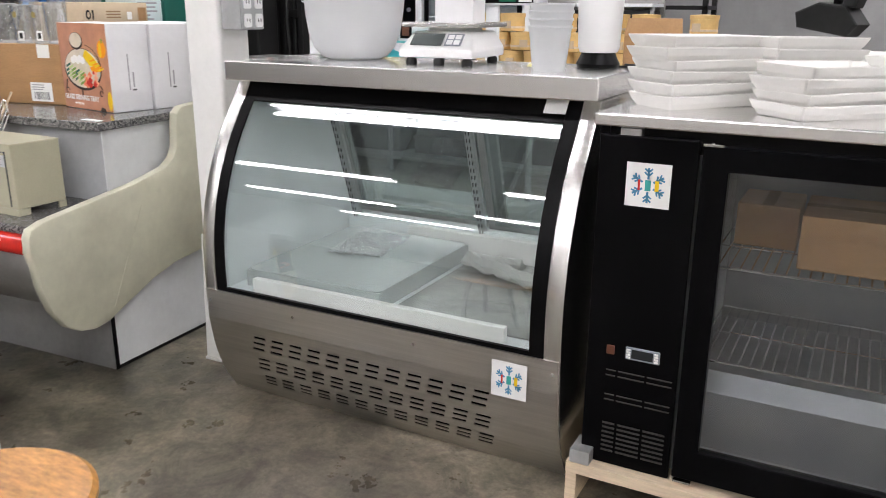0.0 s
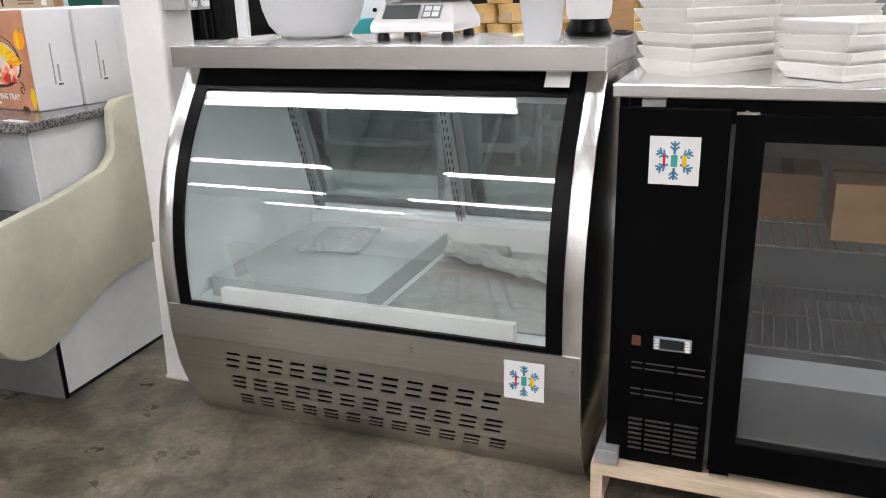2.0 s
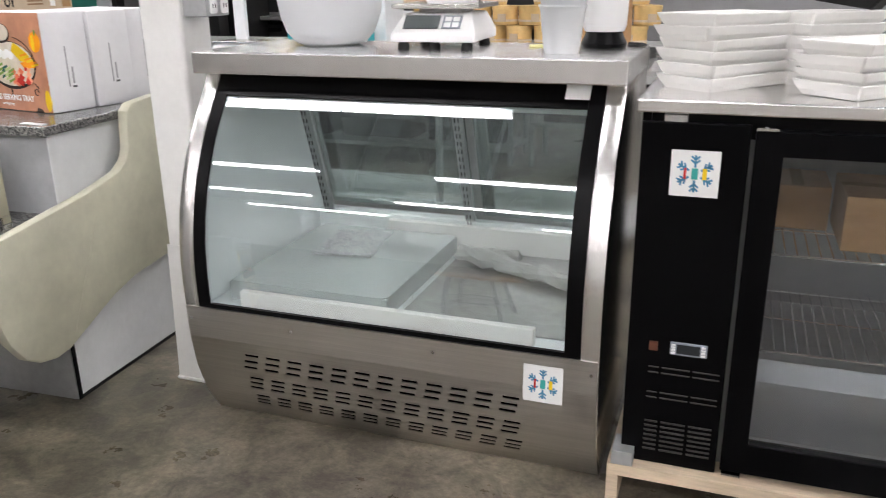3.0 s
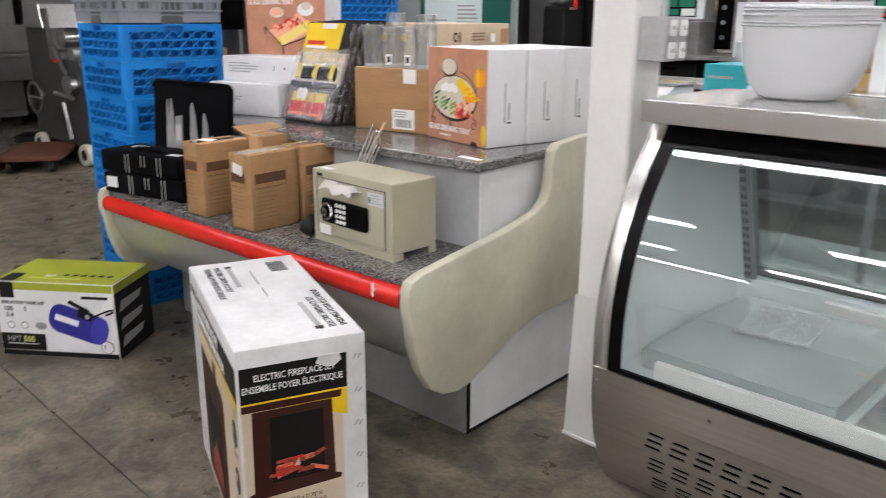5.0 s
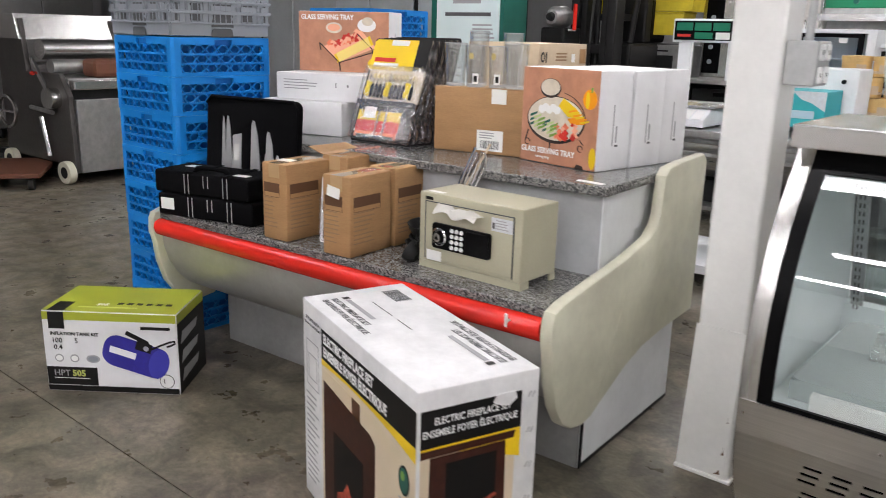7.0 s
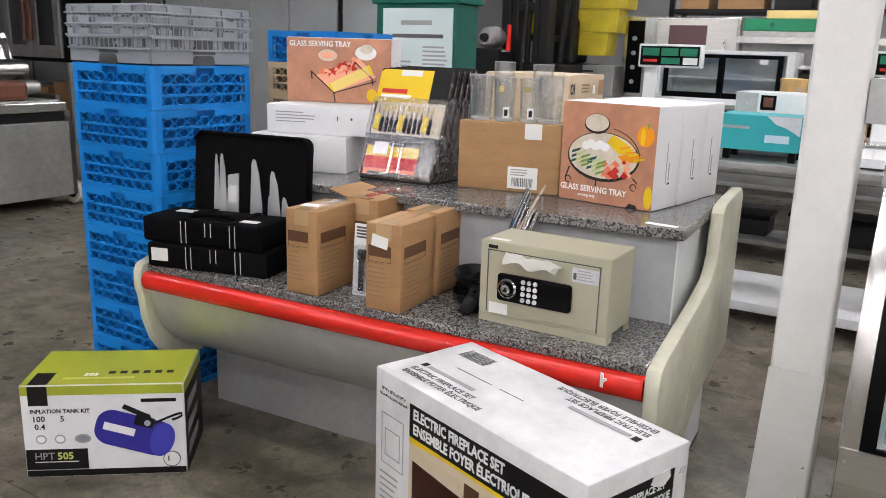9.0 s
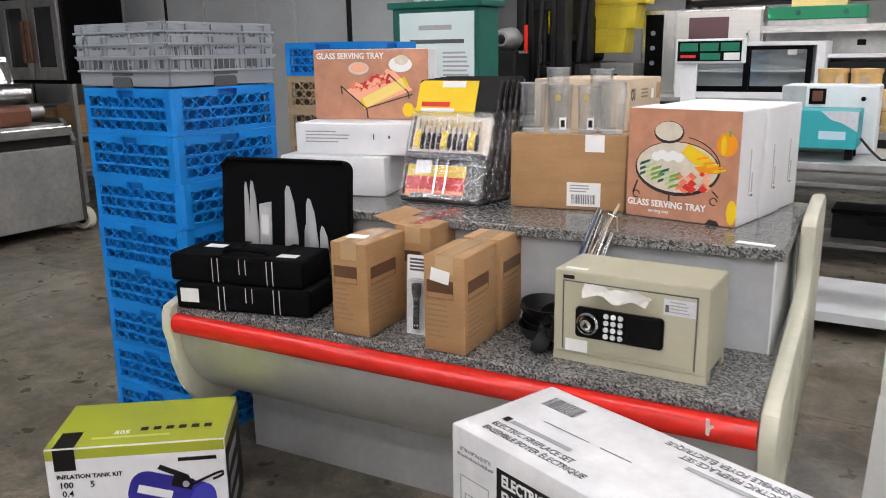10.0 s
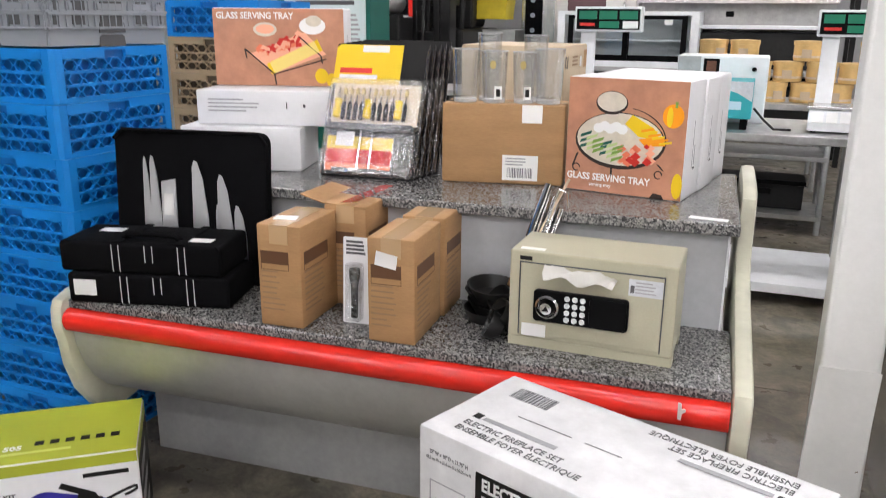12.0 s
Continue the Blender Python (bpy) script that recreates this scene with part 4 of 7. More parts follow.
text("lettering", "63,5 cm W x 25,4 cm D x 55,25 cm H", 0.0105, GREY_DARK, fire, front(0.08, 0.548, -0.0008), "CENTER", 0.0, 0.72)
for a, b, c, d in ((0.03, 0.125, 0.36, 0.5), (0.045, 0.11, 0.385, 0.46)):
    bm = B()
    for q in (rect(a, b, c, c + 0.003), rect(a, b, d - 0.003, d), rect(a, a + 0.003, c, d), rect(b - 0.003, b, c, d)):
        prism(bm, q, "z", 0.0002, 0.0007)
    part("line_drawing", bm, GREY_PRINT, fire, "", ff)
bars("small_print", 0.025, 0.125, 0.33, 16, 0.018, 0.006, GREY_PRINT, fire, ff, 1, 9)
fr = right(FW)
ink("print_panel", rect(0.008, 0.255, 0.012, 0.565), CREAM_PRINT, fire, fr, 1)
ink("header", rect(0.008, 0.268, 0.475, 0.565), BLACK_PRINT, fire, fr, 2)
ink("yellow_band", [(0.008, 0.46), (0.06, 0.466), (0.268, 0.4), (0.268, 0.475), (0.008, 0.475)], YELLOW_PRINT, fire, fr, 2)
text("lettering", "ELECTRIC FIREPLACE SET", 0.024, WHITE_PRINT, fire, right(FW + 0.0016, 0.14, 0.536), "CENTER", 0.0003, 0.74)
text("lettering", "ENSEMBLE FOYER ÉLECTRIQUE", 0.024, WHITE_PRINT, fire, right(FW + 0.0016, 0.135, 0.508), "CENTER", 0.0003, 0.74)
ink("mantel_picture", [(0.014, 0.215), (0.245, 0.228), (0.248, 0.24), (0.232, 0.245), (0.228, 0.45), (0.032, 0.45), (0.028, 0.235), (0.014, 0.23)], MAHOGANY_PRINT, fire, fr, 3)
ink("mantel_shelf", [(0.008, 0.452), (0.25, 0.452), (0.254, 0.47), (0.004 + 0.004, 0.47)], MAHOGANY_PRINT, fire, fr, 4)
ink("firebox_picture", rect(0.072, 0.205, 0.255, 0.43), BLACK_PRINT, fire, fr, 4)
rr_ = random.Random(31)
for k in range(16):
    x, z = 0.085 + 0.105 * rr_.random(), 0.268 + 0.045 * rr_.random()
    a = rr_.uniform(-0.4, 0.4)
    l, q = rr_.uniform(0.014, 0.026), rr_.uniform(0.004, 0.007)
    ca, sa = math.cos(a), math.sin(a)
    ink("ember_picture", [(x + u * ca - v * sa, z + u * sa + v * ca) for u, v in ((-l, -q), (l, -q), (l * 0.9, q), (-l * 0.9, q))], (EMBER_PRINT, RED_PRINT, EMBER_PRINT, SALMON)[k % 4], fire, fr, 5 + k % 3)
ink("flame_picture", [(0.128, 0.29), (0.142, 0.29), (0.139, 0.309), (0.134, 0.303)], CREAM_PRINT, fire, fr, 8)
ink("grate_picture", rect(0.078, 0.2, 0.256, 0.262), BLACK_PRINT, fire, fr, 8)
text("lettering", '25" W x 10" D x 21.75" H', 0.015, BROWN_PRINT, fire, right(FW + 0.0012, 0.13, 0.196), "CENTER", 0.0002, 0.8)
text("lettering", "63,5 cm W x 25,4 cm D x 55,25 cm H", 0.012, BROWN_PRINT, fire, right(FW + 0.0012, 0.13, 0.181), "CENTER", 0.0002, 0.8)
bars("small_print", 0.02, 0.12, 0.155, 9, 0.014, 0.004, BROWN_PRINT, fire, fr, 2, 11)
bars("small_print", 0.14, 0.24, 0.15, 8, 0.014, 0.004, BROWN_PRINT, fire, fr, 2, 12)
ink("torn_patch", [(0.19, 0.55), (0.2, 0.568), (0.25, 0.568), (0.255, 0.55), (0.235, 0.535), (0.21, 0.54)], CARTON_WORN, fire, fr, 4)
for i in range(6):
    ink("staple_mark", [(0.285, 0.545 - 0.09 * i), (0.289, 0.545 - 0.09 * i), (0.297, 0.558 - 0.09 * i), (0.293, 0.558 - 0.09 * i)], GREY_PRINT, fire, fr, 1)
    ink("staple_mark", [(0.295, 0.543 - 0.09 * i), (0.299, 0.543 - 0.09 * i), (0.307, 0.556 - 0.09 * i), (0.303, 0.556 - 0.09 * i)], GREY_PRINT, fire, fr, 1)
for sx, sy, tz in ((0.06, 0.1, 0), (FW - 0.06, 0.23, 180)):
    for k, (w, s) in enumerate((("ELECTRIC FIREPLACE SET", 0.025), ("ENSEMBLE FOYER ÉLECTRIQUE", 0.025))):
        dy = -0.028 * (k + 1) * (1 if tz == 0 else -1)
        text("lettering", w, s, GREY_DARK, fire, pose(sx, sy + dy, FH + 0.0003, 0, 0, tz), "LEFT", 0.0, 0.84)
    m = pose(sx, sy, FH, 0, 0, tz)
    ink("brand_bar", rect(0.025, 0.2, -0.002, 0.011), GREY_PRINT, fire, m)
    ink("brand_mark", rect(0.0, 0.018, -0.004, 0.016), BLACK_PRINT, fire, m)
barcode(fire, pose(0.06, 0.22, FH - 0.0004, 0, 0, 0), 0.1, 0.05)
ink("seam_line", rect(0.13, 0.26, 0.158, 0.1605), GREY_DARK, fire, pose(0, 0, FH))
ink("seam_line", rect(0.29, 0.37, 0.158, 0.1605), GREY_DARK, fire, pose(0, 0, FH))

tank = thing("tank_carton", "white, lime and black carton for an air tank kit", "box", at_corner((-4.225, 1.108), (-3.827, 1.421)))
TW, TD, TH = 0.506, 0.3, 0.322
part("carton", wavy_box(TW, TD, TH, 0.003, 5), CARTON_WHITE, tank, smooth=True)
tf = front(0, 0)
ink("lime_lid", rect(0.003, TW - 0.003, 0.003, TD - 0.003), LIME, tank, pose(0, 0, TH - 0.0004), 2)
ink("lime_band", rect(0.003, TW - 0.003, TH - 0.035, TH - 0.004), LIME, tank, tf, 1)
ink("black_tab", rect(0.025, 0.085, TH - 0.07, TH - 0.004), BLACK_PRINT, tank, tf, 2)
ink("black_tab", rect(0.025, 0.085, 0.003, 0.1), BLACK_PRINT, tank, pose(0, 0, TH - 0.0004), 3)
text("lettering", "505", 0.03, WHITE_PRINT, tank, pose(0.2, 0.08, TH + 0.0012), "CENTER", 0.001)
for i in range(6):
    ink("pictogram", rect(0.25 + 0.037 * i, 0.272 + 0.037 * i, 0.085, 0.107), BLACK_PRINT, tank, pose(0, 0, TH - 0.0004), 3)
bars("small_print", 0.12, 0.46, 0.045, 1, 0.02, 0.012, LIME_PALE, tank, pose(0, 0, TH - 0.0004), 3)
text("lettering", "INFLATION TANK KIT", 0.0185, BLACK_PRINT, tank, front(0.028, 0.232, -0.0012), "LEFT", 0.0005)
text("lettering", "100", 0.027, BLACK_PRINT, tank, front(0.032, 0.205, -0.0012), "LEFT", 0.0004)
text("lettering", "5", 0.027, BLACK_PRINT, tank, front(0.118, 0.205, -0.0012), "LEFT", 0.0004)
text("lettering", "0.4", 0.027, BLACK_PRINT, tank, front(0.038, 0.178, -0.0012), "LEFT", 0.0004)
ink("brand_bar", rect(0.37, 0.48, 0.258, 0.27), BLACK_PRINT, tank, tf, 1)
for i, (rx, c) in enumerate(((0.017, GREY_PRINT), (0.017, GREY_PRINT), (0.026, GREY_PRINT))):
    ink("gauge_picture", oval(0.055 + 0.058 * i + (0.012 if i == 2 else 0), 0.135, rx, 0.016), c, tank, tf, 1)
    ink("gauge_picture", oval(0.055 + 0.058 * i + (0.012 if i == 2 else 0), 0.135, rx * 0.75, 0.011), WHITE_PRINT if i < 2 else GREY_PLASTIC, tank, tf, 2)
ink("model_block", rect(0.004, 0.195, 0.028, 0.1), BLACK_PRINT, tank, tf, 1)
text("lettering", "HPT", 0.034, GREY_PRINT, tank, front(0.03, 0.075, -0.002), "LEFT", 0.0)
text("lettering", "505", 0.034, LIME_PALE, tank, front(0.1, 0.075, -0.002), "LEFT", 0.001)
ink("rule", rect(0.03, 0.165, 0.054, 0.0565), WHITE_PRINT, tank, tf, 2)
ink("black_foot", rect(0.004, TW - 0.004, 0.004, 0.026), BLACK_PRINT, tank, tf, 1)
tp = pose(0.345, 0, 0.15, 90, 0, 0) @ pose(0, 0, 0, 0, 0, -17)
ink("tank_picture", rounded(-0.125, 0.125, -0.062, 0.062, 0.05, 6), NAVY, tank, tp, 2)
ink("tank_end_picture", oval(0.09, 0, 0.038, 0.06), NAVY_LIGHT, tank, tp, 3)
ink("brand_bar", rect(-0.1, 0.0, -0.012, 0.014), WHITE_PRINT, tank, tp, 3)
ink("valve_picture", rect(-0.01, 0.05, 0.03, 0.065), BLACK_PRINT, tank, tp, 4)
ink("gauge_picture", oval(0.03, 0.045, 0.01, 0.01), GREY_PRINT, tank, tp, 5)
ink("handle_picture", [(-0.06, 0.075), (-0.055, 0.09), (0.03, 0.075), (0.05, 0.05), (0.02, 0.06)], BLACK_PRINT, tank, tp, 5)
bm = B()
pts = [(0.05 + 0.075 * math.sin(a / 10 * math.pi / 1.3), 0.045 + 0.04 * math.sin(a / 10 * math.pi) + 0.035 * a / 10) for a in range(11)]
sheet(bm, pts, "z", 0.0002, 0.003, 0.007)
part("hose_picture", bm, BLACK_PRINT, tank, "", tp)
ink("warranty_ring", oval(0.458, 0.055, 0.028, 0.028), BLACK_PRINT, tank, tf, 2)
ink("warranty_seal", oval(0.458, 0.055, 0.0255, 0.0255), PAPER, tank, tf, 3)
text("lettering", "1", 0.024, BLACK_PRINT, tank, front(0.448, 0.056, -0.002), "CENTER", 0.0006)
tr_ = right(TW)
ink("side_print", rect(0.004, TD - 0.004, 0.004, TH - 0.04), BLACK_PRINT, tank, tr_, 1)
ink("lime_band", rect(0.004, TD - 0.004, TH - 0.04, TH - 0.004), LIME, tank, tr_, 1)
for i in range(3):
    ink("side_picture", [(0.03, 0.045 + 0.075 * i), (0.2, 0.06 + 0.075 * i), (0.22, 0.09 + 0.075 * i), (0.05, 0.09 + 0.075 * i)], GREY_PRINT, tank, tr_, 2)

# ---- on the lower granite top ----
safe = thing("digital_safe", "beige steel safe with keypad and dial on the granite", "safe", at_corner((-2.942, 1.757), (-2.552, 1.755), LOW_Z + 0.0005))
SW, SD, SH = 0.393, 0.19, 0.242
part("body", box(B(), 0, SW, 0.004, SD, 0.022, SH, 0.004), SAFE, safe)
part("foot_flange", box(B(), 0.0, SW, 0.006, 0.012, 0, 0.022), SAFE, safe)
part("foot_flange", box(B(), SW - 0.006, SW, 0.012, 0.05, 0, 0.022), SAFE, safe)
part("foot_flange", box(B(), SW - 0.006, SW, SD - 0.03, SD, 0, 0.022), SAFE, safe)
part("foot_flange", box(B(), 0.0, 0.006, 0.012, SD, 0, 0.022), SAFE, safe)
door = part("door", box(B(), 0.028, SW - 0.03, 0.001, 0.006, 0.035, SH - 0.028, 0.002), SAFE, safe, "flush steel door")
bm = B()
for q in ((0.0255, 0.028, 0.032, SH - 0.025), (SW - 0.03, SW - 0.0275, 0.032, SH - 0.025)):
    box(bm, q[0], q[1], 0.0005, 0.005, q[2], q[3])
box(bm, 0.028, SW - 0.03, 0.0005, 0.005, SH - 0.028, SH - 0.0255)
part("door_gap", bm, GREY_RACK, safe)
lock = part("lock_panel", prism(B(), rounded(0.065, 0.29, 0.075, 0.155, 0.01), "z", 0, 0.012, 0.003), BLACK, door, "raised black keypad housing", front(0, 0, 0.0))
part("lock_cover", prism(B(), rounded(0.2, 0.286, 0.08, 0.15, 0.008), "z", 0.0121, 0.016, 0.002), BLACK, lock)
for i in range(3):
    for j in range(4):
        part("key", lathe(B(), [(0, 0.0123), (0.007, 0.0123), (0.006, 0.016), (0, 0.017)], 12, (0.147 + 0.0185 * i, 0.088 + 0.0175 * j, 0)), WHITE_PLASTIC, lock, "white round key", smooth=True)
dial = part("dial", lathe(B(), [(0, 0.012), (0.029, 0.012), (0.029, 0.018), (0.024, 0.022), (0.021, 0.017), (0.014, 0.016), (0.014, 0.03), (0.0, 0.031)], 28, (0.1, 0.115, 0)), CHROME, lock, "chrome turning dial", smooth=True)
part("dial_ring", lathe(B(), [(0.0145, 0.0175), (0.0145, 0.031), (0.0165, 0.031), (0.02, 0.0185)], 24, (0.1, 0.115, 0)), BLACK, lock, smooth=True)
ink("dial_arrow", [(0.092, 0.109), (0.108, 0.109), (0.1, 0.123)], BLACK_PRINT, safe, front(0, 0, -0.0308), 1)
ink("white_label", rect(0.035, 0.095, 0.03, 0.062), PAPER, safe, front(0, 0, 0.001), 1)
ink("data_label", rect(0.285, 0.362, 0.165, 0.205), GREY_PAPER, safe, front(0, 0, 0.001), 1)
bars("small_print", 0.3, 0.355, 0.196, 4, 0.008, 0.003, GREY_PRINT, safe, front(0, 0, 0.001), 2, 3)
ink("emblem", rect(0.289, 0.298, 0.172, 0.19), GREY_DARK, safe, front(0, 0, 0.001), 2)
ink("brand_plate", rect(0.025, 0.055, SH - 0.022, SH - 0.012), BLACK_PRINT, safe, front(0, 0, 0.004), 1)
ink("corner_sticker", rect(0.02, 0.08, 0.02, 0.04), PAPER, safe, pose(0, 0, SH), 1)
paper = thing("crumpled_paper", "crumpled white instruction sheet tucked in the safe door", "paper", at_corner((-2.942, 1.757), (-2.552, 1.755), LOW_Z + 0.008))
bm = B()
n = 12
rows = []
for j, (dy, dz) in enumerate(((0.004, 0.187), (-0.014, 0.187), (-0.034, 0.181), (-0.046, 0.173))):
    rows.append([bm.verts.new((0.095 + 0.16 * i / n + 0.01 * j * (1 if i > n / 2 else -1) * (1 - j / 3), dy + 0.006 * math.sin(i * 1.3 + j), dz + 0.016 + 0.007 * math.sin(i * 0.9 + j * 1.7) - 0.008 * (i / n))) for i in range(n + 1)])
for a, b in zip(rows, rows[1:]):
    for i in range(n):
        bm.faces.new((a[i], a[i + 1], b[i + 1], b[i]))
ret = bmesh.ops.extrude_face_region(bm, geom=list(bm.faces))
bmesh.ops.translate(bm, verts=[e for e in ret["geom"] if isinstance(e, bmesh.types.BMVert)], vec=(0, 0, 0.001))
part("sheet", bm, DULL_PAPER, paper, smooth=True)


def brown_carton(a, b, d, h, z, open_flap=False, label=True, seed=1, text_="tall brown carton with a dark printed label, taped shut"):
    t = thing("brown_carton", text_, "box", at_corner(a, b, z), "brown cartons")
    w = math.hypot(b[0] - a[0], b[1] - a[1])
    part("carton", wavy_box(w, d, h, 0.002, seed, 3), CARD, t, smooth=True)
    for m, span, s in ((front(0, 0), w, 1), (right(w), d, 2)):
        if label:
            k = 0.04 if s == 1 else 0.05
            ink("dark_label", rect(span * 0.08, span * 0.72, h * 0.62, h * 0.62 + 0.034), BROWN_PRINT, t, m)
            bars("small_print", span * 0.08, span * 0.62, h * 0.54, 8, 0.0145, 0.004, BROWN_SOFT, t, m, 1, seed + s)
            bm = B()
            for q in (rect(span * 0.08, span * 0.72, h * 0.62 - 0.016, h * 0.62 - 0.0145), rect(span * 0.08, span * 0.08 + 0.0015, h * 0.62 - 0.016, h * 0.62), rect(span * 0.72 - 0.0015, span * 0.72, h * 0.62 - 0.016, h * 0.62)):
                prism(bm, q, "z", 0.0002, 0.0007)
            part("label_rule", bm, BROWN_PRINT, t, "", m)
    tp = [rect(w * 0.3, w * 0.72, 0.0, d)]
    ink("packing_tape", tp[0], TAPE, t, pose(0, 0, h - 0.0012), 2)
    ink("packing_tape", rect(w * 0.3, w * 0.72, h - 0.05, h), TAPE, t, front(0, 0), 2)
    if open_flap:
        part("open_flap", prism(B(), [(0, 0), (w, 0), (w - 0.004, 0.1), (0.006, 0.095)], "z", 0, 0.003), CARD, t, "raised torn cardboard flap", pose(0, 0.0, h, 5, 4, 0))
        part("open_flap", prism(B(), [(0, 0), (0.075, 0.004), (0.07, 0.19), (0, 0.2)], "z", 0, 0.003), CARD, t, "raised torn cardboard flap", pose(0, 0, h + 0.002, 0, -165, 0))
        part("loose_tape", prism(B(), [(0, 0), (0.05, 0.0), (0.055, 0.2), (0.01, 0.21)], "z", 0, 0.0012), CLEAR_TAPE, t, "crinkled clear tape", pose(0.05, 0, h + 0.006, 3, -6, -8))
    return t


LZ = LOW_Z + 0.0005
c1 = brown_carton((-3.575, 1.637), (-3.452, 1.644), 0.21, 0.272, LZ, seed=3)
c2 = brown_carton((-3.268, 1.645), (-3.145, 1.653), 0.205, 0.268, LZ, seed=4)
ink("price_sticker", [(0.02, 0.2), (0.075, 0.19), (0.08, 0.225), (0.025, 0.235)], PAPER, c2, front(0, 0), 3)
ink("price_sticker", [(0.02, 0.05), (0.08, 0.06), (0.07, 0.1), (0.01, 0.09)], PAPER, c1, pose(0, 0, 0.2715), 3)
brown_carton((-3.272, 1.862), (-3.152, 1.87), 0.2, 0.272, LZ, seed=6)
brown_carton((-3.5, 1.85), (-3.375, 1.856), 0.2, 0.285, LZ, True, True, 7, "tall brown carton with its top flap torn open")
flash = thing("flashlight_pack", "black flashlight in a white and clear blister pack", "flashlight", pose(-3.385, 1.735, LZ, -4, 0, 6))
part("backing_card", prism(B(), rounded(0, 0.072, 0, 0.23, 0.004), "z", 0, 0.002), CARTON_WHITE, flash, "grey-white printed card", front(0, 0, 0))
bars("small_print", 0.008, 0.062, 0.215, 4, 0.01, 0.006, GREY_DARK, flash, front(0, 0, -0.002), 1, 5)
part("flashlight", lathe(B(), [(0, 0.02), (0.009, 0.02), (0.009, 0.105), (0.014, 0.125), (0.014, 0.15), (0.0, 0.15)], 14, (0.036, -0.014, 0)), BLACK, flash, "black metal flashlight", smooth=True)
part("blister", prism(B(), rounded(0.014, 0.058, 0.012, 0.165, 0.008), "z", 0.002, 0.03, 0.004), FILM, flash, "clear plastic blister", front(0, 0, 0)).visible_shadow = False

# frying pans and ladles
pans = thing("pan_stack", "stack of small black frying pans on the granite", "pans", pose(-3.04, 1.9, LZ))
for i in range(4):
    z = 0.022 * i
    tilt_ = pose(0.012 * (i % 2), 0.01 * (i % 3), z, 4 * (i % 2), 5 if i == 3 else 2, 0)
    part("pan", lathe(B(), [(0, 0.0), (0.05, 0), (0.068, 0.032), (0.07, 0.034), (0.066, 0.034), (0.048, 0.004), (0, 0.003)], 28), DARK_PAN, pans, "black steel pan", tilt_, True)
tools = thing("utensil_bundle", "bundle of steel ladles and tongs leaning on the counter", "utensils")
rnd = random.Random(4)
for i in range(5):
    a = Vector((-3.0 + 0.014 * i, 1.885 + 0.008 * (i % 3), LZ + 0.035))
    b = Vector((-2.915 + 0.009 * i - 0.008 * (i % 2), 2.0 + 0.006 * (i % 2), 0.985 - 0.016 * i))
    d = (b - a).normalized()
    part("handle", prism(B(), rounded(-0.011, 0.011, -0.0025, 0.0025, 0.0015, 2), "z", 0, (b - a).length), CHROME, tools, "flat steel handle", Matrix.Translation(a) @ d.to_track_quat("Z", "Y").to_matrix().to_4x4(), True)
    if i < 3:
        part("ladle_bowl", lathe(B(), [(0, -0.028), (0.018, -0.023), (0.032, -0.008), (0.036, 0.004), (0.034, 0.004), (0.029, -0.007), (0.016, -0.02), (0, -0.025)], 20), STEEL, tools, "steel ladle bowl", pose(-3.0 + 0.012 * i, 1.87 + 0.01 * i, LZ + 0.03 + 0.014 * i, 10, 25, 0), True)
for k, (cx, cy, cz, ry) in enumerate(((-2.99, 1.775, 0.036, 62), (-2.975, 1.8, 0.062, 55), (-2.985, 1.84, 0.085, 48))):
    part("cup", lathe(B(), [(0, -0.03), (0.022, -0.028), (0.034, -0.012), (0.037, 0.01), (0.035, 0.01), (0.031, -0.01), (0.02, -0.024), (0, -0.026)], 20), DARK_PAN, tools, "dark steel cup", pose(cx, cy, LZ + cz, 15, -ry, 20 * k), True)
part("wooden_skewer", rod(B(), (-2.95, 1.95, 0.8), (-2.862, 2.01, 1.0), 0.004, 8), WOODLIGHT, tools, "pale wooden stick")
part("hook", pipe(B(), [(-2.9, 1.995, 0.93), (-2.88, 1.985, 0.975), (-2.858, 1.98, 0.97), (-2.855, 1.982, 0.93)], 0.003), CHROME, tools)

# knife bags
KB = at_corner((-4.16, 1.572), (-3.71, 1.692), LZ)


def knife_bag(m, lab):
    t = thing("knife_bag", lab, "knife bag", m, "knife bags")
    bm = B()
    box(bm, 0, 0.468, 0, 0.2, 0, 0.088, 0.012, 3)
    part("bag", bm, NYLON, t, "stiff black nylon body", smooth=True)
    for x in (0.155, 0.175, 0.345, 0.365):
        part("stitching", box(B(), x, x + 0.0025, -0.001, 0.001, 0.006, 0.082), STITCH, t)
    for x in (0.25, 0.272):
        part("stitching", box(B(), x, x + 0.0025, -0.001, 0.001, 0.035, 0.082), STITCH, t)
    part("edge_piping", pipe(B(), [(0.453, 0.002, 0.004), (0.465, 0.0, 0.01), (0.465, 0.0, 0.078), (0.453, 0.002, 0.088)], 0.003), NYLON, t)
    return t


b1 = knife_bag(KB, "closed black nylon knife bag with white stitching")
ink("paper_label", rect(0.02, 0.085, 0.025, 0.07), PAPER, b1, front(0, 0), 2)
b2 = knife_bag(KB @ pose(-0.02, 0.01, 0.0885, 0, 0, -1), "black nylon knife bag with handle lying on another bag")
part("handle", pipe(B(), [(0.17, 0.05, 0.086), (0.185, 0.045, 0.102), (0.25, 0.04, 0.106), (0.32, 0.045, 0.102), (0.335, 0.05, 0.086)], 0.009, 8), NYLON, b2, "padded black handle", smooth=True)
part("strap", box(B(), 0.16, 0.185, 0.0, 0.2, 0.0885, 0.091), NYLON, b2)
part("strap", box(B(), 0.335, 0.36, 0.0, 0.2, 0.0885, 0.091), NYLON, b2)
ink("paper_label", rect(0.35, 0.425, 0.04, 0.075), PAPER, b2, pose(0, 0, 0.0882), 2)
